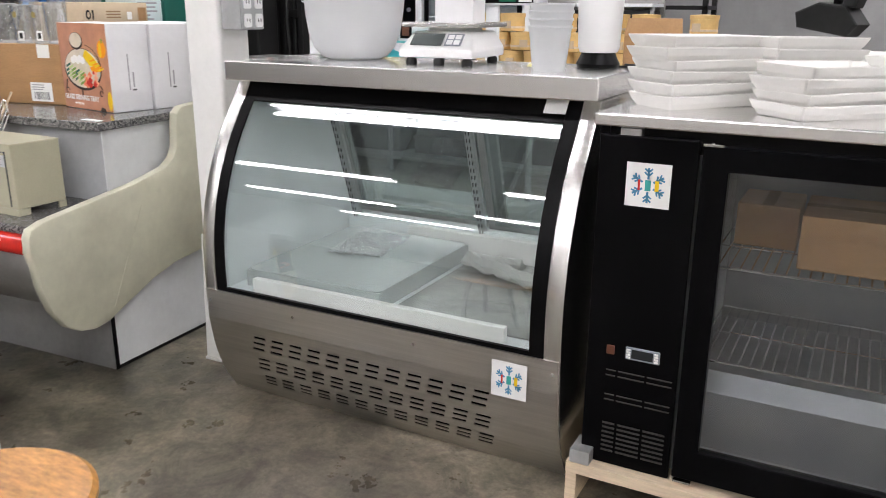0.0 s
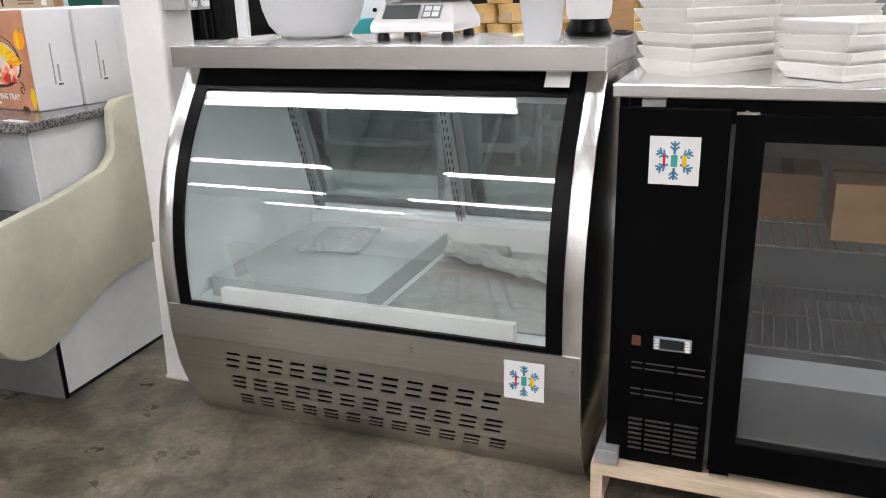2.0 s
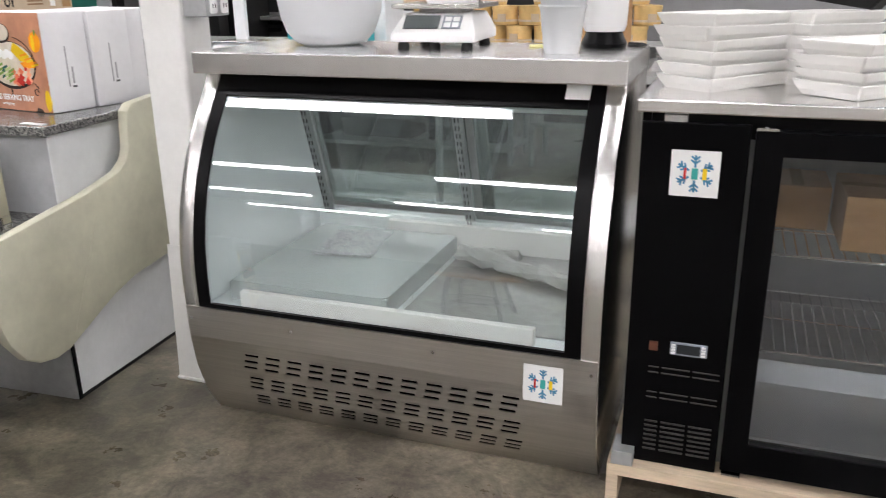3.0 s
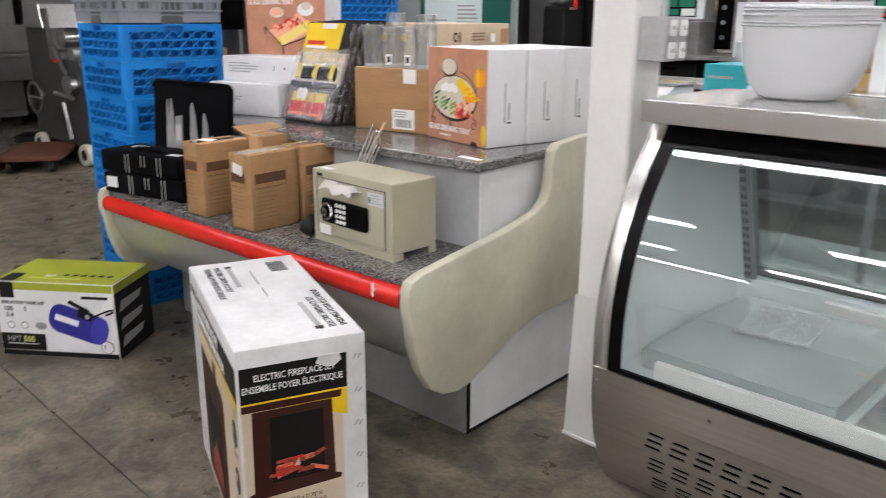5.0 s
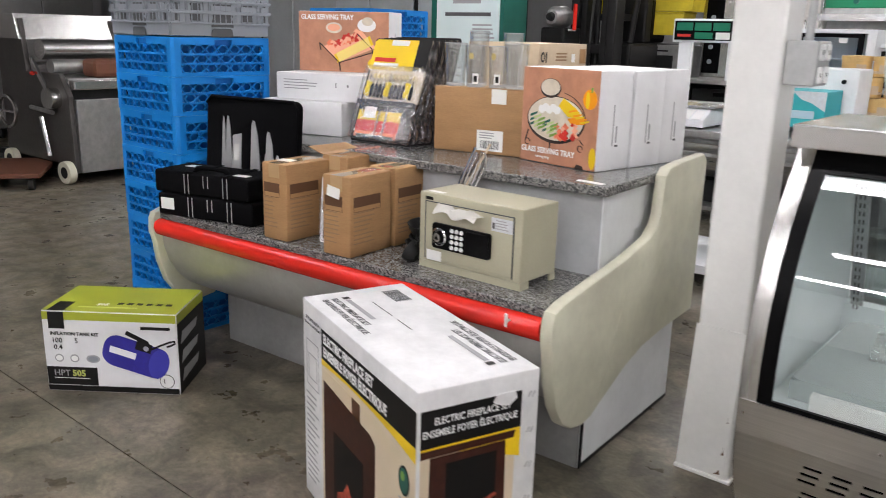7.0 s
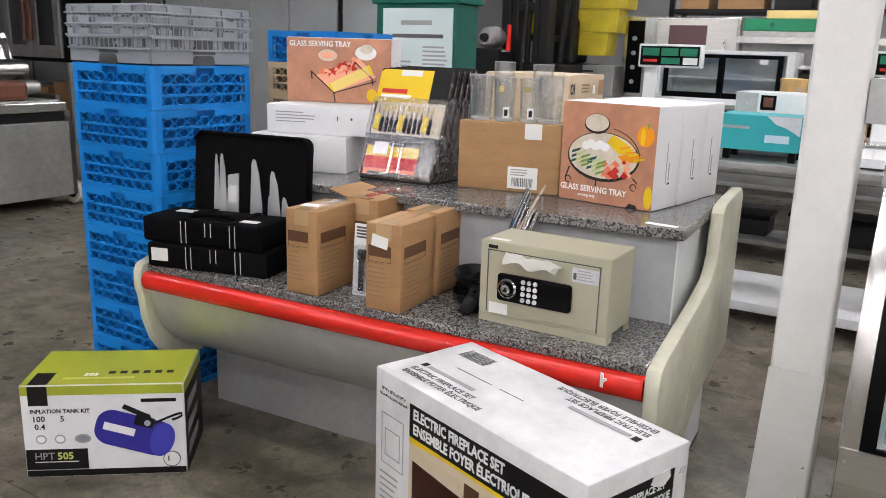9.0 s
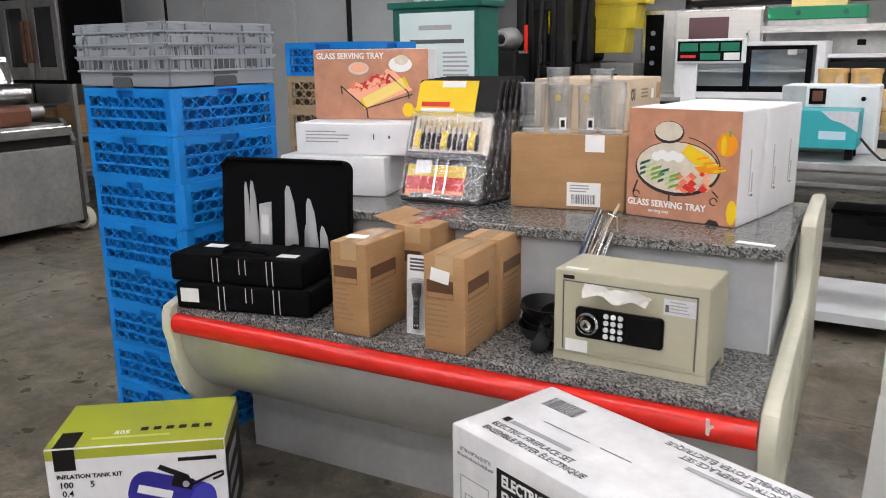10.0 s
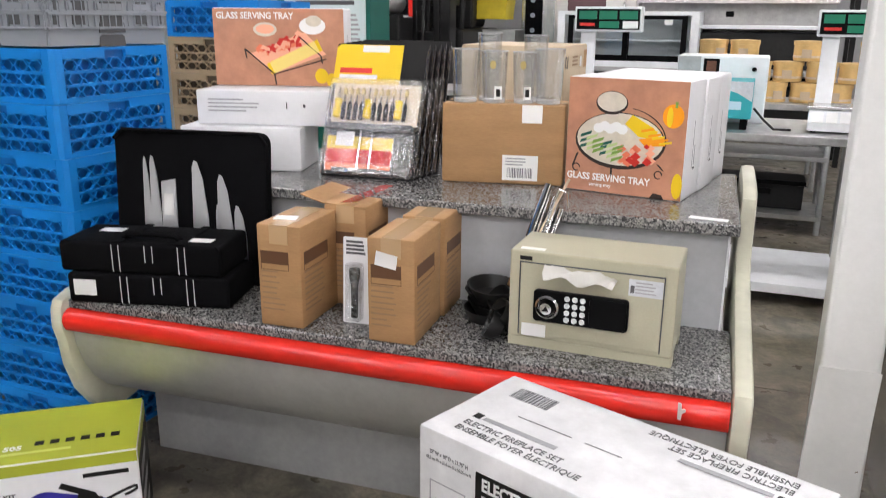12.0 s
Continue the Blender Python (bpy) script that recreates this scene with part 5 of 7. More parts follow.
ink("paper_label", rect(0.06, 0.13, 0.11, 0.15), PAPER, b2, pose(0, 0, 0.0882), 2)
roll = thing("open_knife_roll", "open black knife case standing up with steel blades", "knife case", at_corner((-4.2, 1.815), (-3.725, 1.895), LZ) @ pose(0, 0, 0, -5, 0, 0))
bm = prism(B(), rounded(0, 0.49, 0, 0.452, 0.03), "z", -0.03, 0.0, 0.008)
part("back_panel", bm, NYLON, roll, "stiff black nylon panel", front(0, 0), True)
part("binding", pipe(B(), [(0.48, -0.004, 0.01), (0.488, -0.004, 0.1), (0.488, -0.004, 0.417), (0.465, -0.004, 0.449), (0.03, -0.004, 0.449), (0.003, -0.004, 0.422)], 0.006), NYLON, roll)
for x, w, h, kind in ((0.094, 0.026, 0.372, 0), (0.116, 0.036, 0.376, 0), (0.152, 0.052, 0.31, 2), (0.252, 0.054, 0.366, 0), (0.332, 0.05, 0.328, 1), (0.326, 0.024, 0.24, 0), (0.384, 0.042, 0.24, 0), (0.46, 0.02, 0.19, 0)):
    if kind == 2:
        o = [(x, 0.03), (x + w, 0.03), (x + w * 0.9, h), (x, h - 0.01)]
    else:
        o = [(x, 0.03), (x + w, 0.03), (x + w * 0.92, 0.03 + (h - 0.03) * 0.5), (x + w * 0.62, 0.03 + (h - 0.03) * 0.84), (x + w * 0.3, h - 0.004), (x + w * 0.12, h), (x, h - 0.02)]
    b_ = part("knife_blade", prism(B(), o, "z", 0.001, 0.004), BLADE, roll, "bright steel knife blade", front(0, 0))
ink("paper_label", rect(0.16, 0.19, 0.2, 0.265), PAPER, roll, front(0, 0, -0.0042), 1)

# ---- on the upper granite top ----
UZ = UP_Z + 0.0005


def tray_carton(m, w, d, h, picture, lab):
    """A white carton with a terracotta picture front."""
    t = thing("serving_tray_carton", lab, "box", m, "serving tray cartons")
    part("carton", wavy_box(w, d, h, 0.002, 3, 2), CARTON_WHITE, t, smooth=True)
    f = front(0, 0)
    rs = right(w)
    ink("side_print", rect(d * 0.44, d * 0.47, h * 0.25, h * 0.66), GREY_PRINT, t, rs)
    ink("side_print", rect(d * 0.54, d * 0.58, h * 0.28, h * 0.45), GREY_PRINT, t, rs)
    ink("side_print", rect(d * 0.52, d * 0.62, h * 0.24, h * 0.26), GREY_DARK, t, rs)
    if not picture:
        return t
    ink("picture_ground", rect(0.002, w - 0.002, 0.002, h - 0.002), TERRACOTTA, t, f, 1)
    if picture == 1:
        P = lambda name, pts, c, l: ink(name, pts, c, t, f, l)
        cx, cz = w * 0.46, h * 0.5
        P("plate_picture", oval(cx, cz - 0.01, w * 0.38, h * 0.245, 28), DARK_INK, 2)
        P("plate_picture", oval(cx, cz - 0.006, w * 0.365, h * 0.225, 28), PALE_INK, 3)
        P("bowl_picture", oval(w * 0.38, h * 0.79, w * 0.135, h * 0.1), DARK_INK, 4)
        P("bowl_picture", oval(w * 0.38, h * 0.8, w * 0.125, h * 0.085), PALE_INK, 5)
        P("cheese_picture", [(w * 0.5, h * 0.62), (w * 0.56, h * 0.7), (w * 0.74, h * 0.6), (w * 0.8, h * 0.5), (w * 0.62, h * 0.52)], YELLOW_PRINT, 5)
        P("carrot_picture", [(w * 0.62, h * 0.5), (w * 0.82, h * 0.54), (w * 0.84, h * 0.46), (w * 0.68, h * 0.44)], ORANGE, 6)
        rr = random.Random(8)
        for i in range(18):
            x, z = w * (0.13 + 0.055 * (i % 6) + rr.uniform(-0.01, 0.01)), h * (0.47 - 0.045 * (i // 6) - 0.018 * (i % 6) + rr.uniform(-0.008, 0.008))
            q = [(x, z), (x + w * 0.09, z + 0.012), (x + w * 0.1, z + 0.021), (x + 0.003, z + 0.01)]
            P("cucumber_picture", q, (GREEN_PAINT, PALE_GREEN, GREEN_PRINT)[i % 3], 5 + i % 3)
        for i in range(22):
            x, z = w * rr.uniform(0.46, 0.74), h * rr.uniform(0.29, 0.46)
            k = rr.uniform(0.007, 0.017)
            P("melon_picture", [(x - k, z - k * 0.2), (x + 0.1 * k, z - k * 0.8), (x + k, z), (x - 0.1 * k, z + k * 0.8)], (SALMON, SALMON_LIGHT, SALMON, RED_PRINT)[i % 4], 6 + i % 4)
        for i in range(6):
            x, z = w * (0.64 + 0.03 * i), h * (0.56 - 0.02 * i)
            P("pepper_slice_picture", [(x, z), (x + w * 0.1, z + 0.008), (x + w * 0.1, z + 0.014), (x, z + 0.007)], (ORANGE, YELLOW_PRINT)[i % 2], 7 + i % 2)
        for i in range(5):
            x, z = w * (0.28 + 0.05 * i), h * (0.57 + 0.02 * (i % 2))
            P("cauliflower_picture", oval(x, z, 0.016, 0.014, 10), WHITE_PRINT, 5 + i % 2)
        P("pepper_picture", oval(w * 0.885, h * 0.71, w * 0.085, h * 0.1, 16), ORANGE, 3)
        P("pepper_picture", oval(w * 0.86, h * 0.7, w * 0.025, h * 0.085, 12), YELLOW_PRINT, 4)
        P("pepper_stalk", rect(w * 0.895, w * 0.915, h * 0.78, h * 0.83), GREEN_PRINT, 5)
        P("lemon_picture", oval(w * 0.955, h * 0.13, w * 0.042, h * 0.11, 14), YELLOW_PRINT, 3)
        P("cloth_picture", [(w * 0.74, h * 0.004), (w * 0.86, h * 0.004), (w * 0.84, h * 0.04), (w * 0.77, h * 0.05)], DARK_INK, 2)
        for a, b in (((0.1, 0.34), (0.06, 0.22)), ((0.4, 0.26), (0.4, 0.15)), ((0.78, 0.3), (0.83, 0.25))):
            P("stand_picture", [(w * a[0], h * a[1]), (w * a[0] + 0.005, h * a[1]), (w * b[0] + 0.005, h * b[1]), (w * b[0], h * b[1])], DARK_INK, 4)
        for ox in (0.1, 0.8):
            bm = B()
            sheet(bm, arc(w * ox, h * 0.21, 0.012, 0, 300, 10), "z", 0.0002, 0.0022, 0.003)
            part("stand_curl", bm, DARK_INK, t, "", f)
        bm = B()
        sheet(bm, arc(cx, cz - 0.005, w * 0.385, -20, 75, 14), "z", 0.0002, 0.0022, 0.003)
        part("stand_rim", bm, DARK_INK, t, "", f @ Matrix.Translation((0, cz * 0.32, 0)) @ Matrix.Diagonal((1, 0.68, 1, 1)))
        text("lettering", "GLASS SERVING TRAY", 0.0275, WHITE_PRINT, t, front(w * 0.02, h * 0.135, -0.0018), "LEFT", 0.0007, 0.92)
        text("lettering", "serving tray", 0.014, WHITE_PRINT, t, front(w * 0.22, h * 0.07, -0.0018), "LEFT", 0.0002)
    else:
        P = lambda name, pts, c, l: ink(name, pts, c, t, f, l)
        P("tray_picture", [(w * 0.28, h * 0.42), (w * 0.45, h * 0.16), (w * 0.86, h * 0.42), (w * 0.7, h * 0.7)], SALMON_LIGHT, 2)
        rr = random.Random(17)
        for i in range(34):
            k = rr.random()
            x, z = w * (0.36 + 0.33 * k + rr.uniform(-0.03, 0.03)), h * (0.42 + 0.2 * k + rr.uniform(-0.05, 0.07))
            a, l, q = rr.uniform(-0.6, 1.2), rr.uniform(0.01, 0.02), rr.uniform(0.004, 0.008)
            ca, sa = math.cos(a), math.sin(a)
            P("tomato_picture", [(x + u * ca - v * sa, z + u * sa + v * ca) for u, v in ((-l, -q), (l, -q * 0.6), (l * 0.8, q), (-l * 0.7, q * 1.2))], (RED_PRINT, SALMON, RED_PRINT, SALMON_LIGHT)[i % 4], 3 + i % 4)
        for i in range(16):
            x, z = w * (0.44 + 0.023 * i), h * (0.2 + 0.0185 * i)
            P("cheese_picture", [(x, z - 0.012), (x + 0.022, z - 0.002), (x + 0.004, z + 0.034), (x - 0.016, z + 0.022)], (YELLOW_PRINT, PALE_YELLOW, PALE_YELLOW)[i % 3], 5 + i % 3)
        P("bowl_picture", oval(w * 0.4, h * 0.73, w * 0.09, h * 0.09), PALE_INK, 2)
        P("bowl_picture", oval(w * 0.4, h * 0.735, w * 0.07, h * 0.06), SALMON_LIGHT, 3)
        P("cauliflower_picture", oval(w * 0.76, h * 0.78, w * 0.1, h * 0.11), WHITE_PRINT, 2)
        P("cauliflower_picture", oval(w * 0.77, h * 0.84, w * 0.06, h * 0.07), PALE_INK, 3)
        P("lemon_picture", oval(w * 0.82, h * 0.14, w * 0.05, h * 0.1, 14), YELLOW_PRINT, 2)
        P("lemon_picture", oval(w * 0.9, h * 0.09, w * 0.045, h * 0.09, 14), YELLOW_PRINT, 3)
        for a, b, c, d in ((0.24, 0.48, 0.46, 0.16), (0.46, 0.16, 0.47, 0.02), (0.46, 0.16, 0.86, 0.36), (0.66, 0.64, 0.82, 0.4), (0.82, 0.4, 0.83, 0.3), (0.24, 0.48, 0.25, 0.36)):
            p, q = Vector((w * a, h * b)), Vector((w * c, h * d))
            nn = Vector((-(q - p).y, (q - p).x)).normalized() * 0.002
            P("stand_picture", [tuple(p - nn), tuple(q - nn), tuple(q + nn), tuple(p + nn)], DARK_INK, 7)
        text("lettering", "GLASS SERVING TRAY", 0.03, WHITE_PRINT, t, front(w * 0.03, h * 0.9, -0.0018), "LEFT", 0.0007, 0.9)
    return t


G = at_corner((-2.937, 2.29), (-2.598, 2.231), UZ)
tray_carton(G, 0.345, 0.17, 0.327, 1, "glass serving tray carton with a picture of cut vegetables")
tray_carton(G @ pose(0.004, 0.174, 0, 0, 0, 0.6), 0.345, 0.165, 0.325, 0, "white serving tray carton standing behind another")
tray_carton(G @ pose(-0.004, 0.346, 0, 0, 0, -0.8), 0.345, 0.155, 0.326, 0, "white serving tray carton standing behind two others")
S2 = at_corner((-4.17, 2.315), (-3.75, 2.44), 0)
wb = thing("white_carton", "plain white carton stacked under a picture carton", "box", at_corner((-4.165, 2.1), (-3.777, 2.205), UZ), "white cartons")
part("carton", wavy_box(0.4, 0.22, 0.14, 0.002, 8, 2), CARTON_WHITE, wb, smooth=True)
bars("small_print", 0.03, 0.2, 0.09, 4, 0.012, 0.004, GREY_PRINT, wb, front(0, 0))
wb = thing("white_carton", "flat white carton with small print, stacked on another", "box", at_corner((-4.135, 2.155), (-3.71, 2.27), UZ + 0.1405), "white cartons")
part("carton", wavy_box(0.46, 0.24, 0.112, 0.002, 9, 2), CARTON_WHITE, wb, smooth=True)
bars("small_print", 0.04, 0.22, 0.08, 4, 0.012, 0.004, GREY_PRINT, wb, front(0, 0))
ink("fragile_mark", rect(0.3, 0.304, 0.055, 0.075), GREY_DARK, wb, front(0, 0))
ink("fragile_mark", oval(0.36, 0.065, 0.004, 0.006), GREY_DARK, wb, front(0, 0))
tray_carton(S2 @ pose(0, 0, UZ + 0.2528), 0.449, 0.12, 0.256, 2, "glass serving tray carton with a picture of tomato and cheese")

card = thing("tumbler_carton", "closed brown carton with barcode label, glasses on top", "box", at_corner((-3.31, 2.247), (-2.948, 2.313), UZ))
part("carton", wavy_box(0.368, 0.15, 0.239, 0.002, 12, 3), CARD, card, smooth=True)
ink("barcode_label", rect(0.185, 0.292, 0.012, 0.088), PAPER, card, front(0, 0), 1)
barcode(card, front(0.2, 0.02), 0.078, 0.03)
bars("small_print", 0.195, 0.26, 0.076, 3, 0.009, 0.004, GREY_PRINT, card, front(0, 0), 2, 6)
ink("price_sticker", rect(0.24, 0.3, 0.185, 0.238), PAPER, card, front(0, 0), 1)
ink("packing_tape", rect(0.0, 0.368, 0.05, 0.1), TAPE, card, pose(0, 0, 0.238), 1)


def tumbler(x, y, r, h, flare=1.1, lab="clear straight drinking glass"):
    t = thing("drinking_glass", lab, "glass", at_corner((-3.31, 2.247), (-2.948, 2.313), UZ + 0.2395) @ pose(x, y, 0), "glasses on the carton")
    b = part("glass", lathe(B(), [(0, 0), (r, 0), (r * 1.02, 0.01), (r * flare, h), (r * flare - 0.0025, h), (r * 0.98 - 0.002, 0.016), (0, 0.014)], 22), GLASS_CUP, t, "", None, True)
    b.visible_shadow = False
    part("rim", lathe(B(), [(r * flare - 0.0026, h - 0.001), (r * flare + 0.0006, h - 0.001), (r * flare + 0.0006, h + 0.0015), (r * flare - 0.0026, h + 0.0015)], 22), GLASS_RIM, t)
    part("base_disc", lathe(B(), [(0, 0.001), (r * 0.96, 0.001), (r * 0.96, 0.011), (0, 0.011)], 20), GLASS_RIM, t)
    return t


for x, y, r, h, fl in ((0.062, 0.045, 0.036, 0.155, 1.2), (0.15, 0.042, 0.034, 0.15, 1.18), (0.238, 0.042, 0.029, 0.148, 1.2), (0.312, 0.045, 0.036, 0.158, 1.25), (0.125, 0.112, 0.033, 0.2, 1.12), (0.265, 0.112, 0.033, 0.195, 1.12)):
    t = tumbler(x, y, r, h, fl)
    if x in (0.15, 0.238):
        part("printed_label", box(B(), -0.011, 0.011, -r * 1.08 - 0.001, -r * 1.08, 0.012, 0.05), PAPER, t, "", pose(0, 0, 0, 0, 0, 25))
        part("print_mark", box(B(), -0.006, 0.006, -r * 1.08 - 0.0016, -r * 1.08 - 0.001, 0.02, 0.042), BLACK_PRINT, t, "", pose(0, 0, 0, 0, 0, 25))
        part("gilt_crest", prism(B(), oval(0, 0.112, 0.009, 0.012, 12), "y", -r * 1.175 - 0.001, -r * 1.175), BRASS, t, "worn gilt crest")
back = thing("brown_carton", "pale brown carton with a dark printed mark behind the glasses", "box", pose(-3.332, 2.468, UZ), "brown cartons")
part("carton", wavy_box(0.335, 0.342, 1.318 - UZ, 0.002, 15, 2), CARD_PALE, back, smooth=True)
side = pose(0.336, 0, 0, 0, 0, 90) @ front(0, 1.267 - UZ)
ink("dark_mark", oval(0.024, 0.0, 0.013, 0.019), BLACK_PRINT, back, side, 1)
ink("dark_mark", oval(0.024, 0.0, 0.0065, 0.011), CARD_PALE, back, side, 2)
ink("dark_mark", rect(0.043, 0.051, -0.019, 0.019), BLACK_PRINT, back, side, 1)
for k in range(3):
    ink("small_print", rect(0.115, 0.19, -0.014 + 0.012 * k, -0.008 + 0.012 * k), BROWN_SOFT, back, side, 1)
ink("worn_label", rect(0.225, 0.25, -0.02, 0.012), PAPER, back, side, 1)
ink("worn_label", rect(0.285, 0.33, -0.025, 0.03), CARD, back, side, 1)
sign = thing("price_card", "small white price card lying on the granite edge", "card", pose(-2.51, 2.06, UZ, 0, 0, -6))
part("card", box(B(), -0.05, 0.045, -0.012, 0.012, 0, 0.0015), PAPER, sign)


def blister(m, full):
    t = thing("screwdriver_pack", "yellow and black screwdriver set in clear blister pack", "tool set", m, "screwdriver packs")
    w, h = 0.315, 0.432
    f = front(0, 0)
    part("backing_card", prism(B(), rounded(0, w, 0, h, 0.012), "z", 0, 0.003), BLACK_PRINT, t, "", f)
    ink("yellow_header", [(0.0, 0.3), (w * 0.72, 0.3), (w * 0.72, h - 0.004), (0.012, h - 0.004), (0.0, h - 0.015)], YELLOW_PRINT, t, front(0, 0, -0.003), 1)
    part("pack_film", prism(B(), rounded(0.004, w - 0.004, 0.004, h - 0.12, 0.012), "z", 0.004, 0.035, 0.01), FILM, t, "clear moulded blister", f).visible_shadow = False
    part("film_edge", sheet(B(), [(w - 0.012, 0.0), (w + 0.004, -0.02), (w + 0.012, -0.045)], "z", 0.01, h - 0.02, 0.002), FILM, t, "", None).visible_shadow = False
    if not full:
        return t
    ink("paper_label", rect(0.09, 0.18, h - 0.028, h - 0.006), PAPER, t, front(0, 0, -0.0035), 1)
    ink("brand_bar", rect(0.02, 0.13, 0.335, 0.352), RED_PRINT, t, front(0, 0, -0.0035), 1)
    ink("brand_bar", rect(0.02, 0.15, 0.315, 0.33), WHITE_PRINT, t, front(0, 0, -0.0035), 1)
    ink("card_middle", rect(0.012, w - 0.012, 0.17, 0.3), CREAM_PRINT, t, front(0, 0, -0.0035), 1)
    for i in range(12):
        x = 0.035 + 0.0205 * i
        big = i in (0, 5, 10)
        part("shaft", rod(B(), (x, -0.014, 0.19), (x, -0.014, 0.285), 0.0025, 6), CHROME, t)
        if big:
            part("grip", lathe(B(), [(0, 0.185), (0.012, 0.19), (0.013, 0.21), (0.009, 0.225), (0.012, 0.245), (0.0, 0.25)], 12, (x, -0.016, 0)), YELLOW, t, "yellow grip", smooth=True)
        else:
            part("grip", lathe(B(), [(0, 0.18), (0.0068, 0.182), (0.0075, 0.225), (0.004, 0.238), (0.0, 0.238)], 10, (x, -0.015, 0)), BLACK, t, "black grip", smooth=True)
            part("grip_ring", lathe(B(), [(0.0035, 0.262), (0.0065, 0.262), (0.0065, 0.28), (0.0035, 0.28)], 10, (x, -0.015, 0)), BRASS, t)
    part("tool_rack", box(B(), 0.004, w - 0.02, -0.026, -0.004, 0.15, 0.17, 0.003), GREY_RACK, t, "dark grey plastic rack bar")
    for i, c in enumerate((YELLOW_PRINT, RED_PRINT)):
        ink("lower_print", rect(0.01, w * 0.74, 0.045 + 0.045 * (1 - i), 0.09 + 0.04 * (1 - i)), c, t, front(0, 0, -0.0035), 1 + i)
    ink("lower_print", rect(0.012, w * 0.74, 0.02, 0.044), SALMON, t, front(0, 0, -0.0035), 1)
    ink("price_sticker", rect(0.04, 0.1, 0.1, 0.145), PAPER, t, front(0, 0, -0.0035), 4)
    for x in (0.125, 0.165):
        part("long_shaft", rod(B(), (x, -0.012, 0.02), (x, -0.012, 0.15), 0.004, 8), CHROME, t)
    part("foil_flash", crumple_mesh(0.2, 0.014, 0.01, 14, 3, 4), FOIL, t, "", front(0.15, 0.018, -0.03))
    return t


for i in range(5):
    m = at_corner((-3.695, 2.175), (-3.378, 2.191), UZ) @ pose(0.008 * i, 0.034 * i, 0, -22 + 0.8 * i, 0, 0)
    blister(m, i == 0)

# ---- dish racks ----
RW, RH = 0.495, 0.1628


def lattice_mesh(w, h, rows, name, material):
    """A honeycomb grille: rows of open hexagons between rails."""
    bm = B()
    rh = h / rows
    for j in range(rows):
        z = j * rh
        box(bm, 0, w, -0.003, 0.003, z - 0.004, z + 0.004)
        n = 7
        s = w / n
        for i in range(n):
            x = i * s
            off = 0.25 * s if j % 2 else 0
            pts = [(x + off + s * 0.06, z + rh * 0.5), (x + off + s * 0.27, z + rh * 0.08), (x + off + s * 0.73, z + rh * 0.08), (x + off + s * 0.94, z + rh * 0.5), (x + off + s * 0.73, z + rh * 0.92), (x + off + s * 0.27, z + rh * 0.92)]
            pts = [(min(max(px, 0), w), pz) for px, pz in pts]
            for k in range(6):
                p, q = Vector(pts[k]), Vector(pts[(k + 1) % 6])
                if (q - p).length < 0.004:
                    continue
                d = (q - p).normalized()
                nn = Vector((-d.y, d.x)) * 0.0022
                c = [p - nn, q - nn, q + nn, p + nn]
                lo = [bm.verts.new((v.x, -0.002, v.y)) for v in c]
                hi = [bm.verts.new((v.x, 0.01, v.y)) for v in c]
                bm.faces.new(lo)
                for a in range(4):
                    bm.faces.new((lo[a], lo[(a + 1) % 4], hi[(a + 1) % 4], hi[a]))
            if x + off + s * 0.94 < w - 0.004:
                box(bm, x + off + s * 0.94, x + off + s * 1.06 if x + off + s * 1.06 < w else w, -0.002, 0.01, z + rh * 0.5 - 0.0022, z + rh * 0.5 + 0.0022)
    bmesh.ops.recalc_face_normals(bm, faces=bm.faces)
    return mesh_of(name, bm, material)


LAT_W = RW - 0.076
LAT = lattice_mesh(LAT_W, 0.118, 3, "lattice", BLUE_PLASTIC)
LAT_TAN = lattice_mesh(LAT_W, 0.118, 3, "lattice", TAN_PLASTIC)


def dish_rack(m, main, deep, lat, lab):
    t = thing("dish_rack", lab, "dish rack", m, "stacked dish racks")
    h = RH
    for k in range(4):
        mk = pose(0, 0, 0, 0, 0, 90 * k)
        w = RW / 2
        c = part("corner_post", prism(B(), [(-w + 0.012, -w), (-w + 0.04, -w), (-w + 0.04, -w + 0.012), (-w + 0.012, -w + 0.04), (-w, -w + 0.04), (-w, -w + 0.012)], "z", 0.0, h - 0.001, 0.002), main, t, "", mk)
        part("lower_band", box(B(), -w + 0.04, w - 0.04, -w, -w + 0.01, 0.0, 0.013), main, t, "", mk)
        bm = B()
        box(bm, -w + 0.04, -0.045, -w - 0.001, -w + 0.012, 0.131, h - 0.001)
        box(bm, 0.045, w - 0.04, -w - 0.001, -w + 0.012, 0.131, h - 0.001)
        box(bm, -0.045, 0.045, -w - 0.001, -w + 0.012, 0.153, h - 0.001)
        part("upper_band", bm, main, t, "", mk)
        # darker block behind the hand slot, its shade put into the colour
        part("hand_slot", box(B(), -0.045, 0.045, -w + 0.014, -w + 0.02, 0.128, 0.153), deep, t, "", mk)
        part("lattice", lat, None, t, "", mk @ pose(-w + 0.038, -w + 0.003, 0.013))
    w = RW / 2 - 0.035
    # solid darker block in place of the shaded hollow behind the lattice
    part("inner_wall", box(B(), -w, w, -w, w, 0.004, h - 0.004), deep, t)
    return t


RM = pose(-4.352, 1.79, 0, 0, 0, -1.5) @ pose(-RW / 2, RW / 2, 0)
rack0 = dish_rack(RM, BLUE_PLASTIC, BLUE_SHADED, LAT, "bright blue plastic dish rack in a tall stack")
for i in range(1, 8):
    copy_thing(rack0, RM @ pose(0.002 * (i % 2), 0.002 * (i % 3), RH * i, 0, 0, 0.3 * (i % 3) - 0.3))


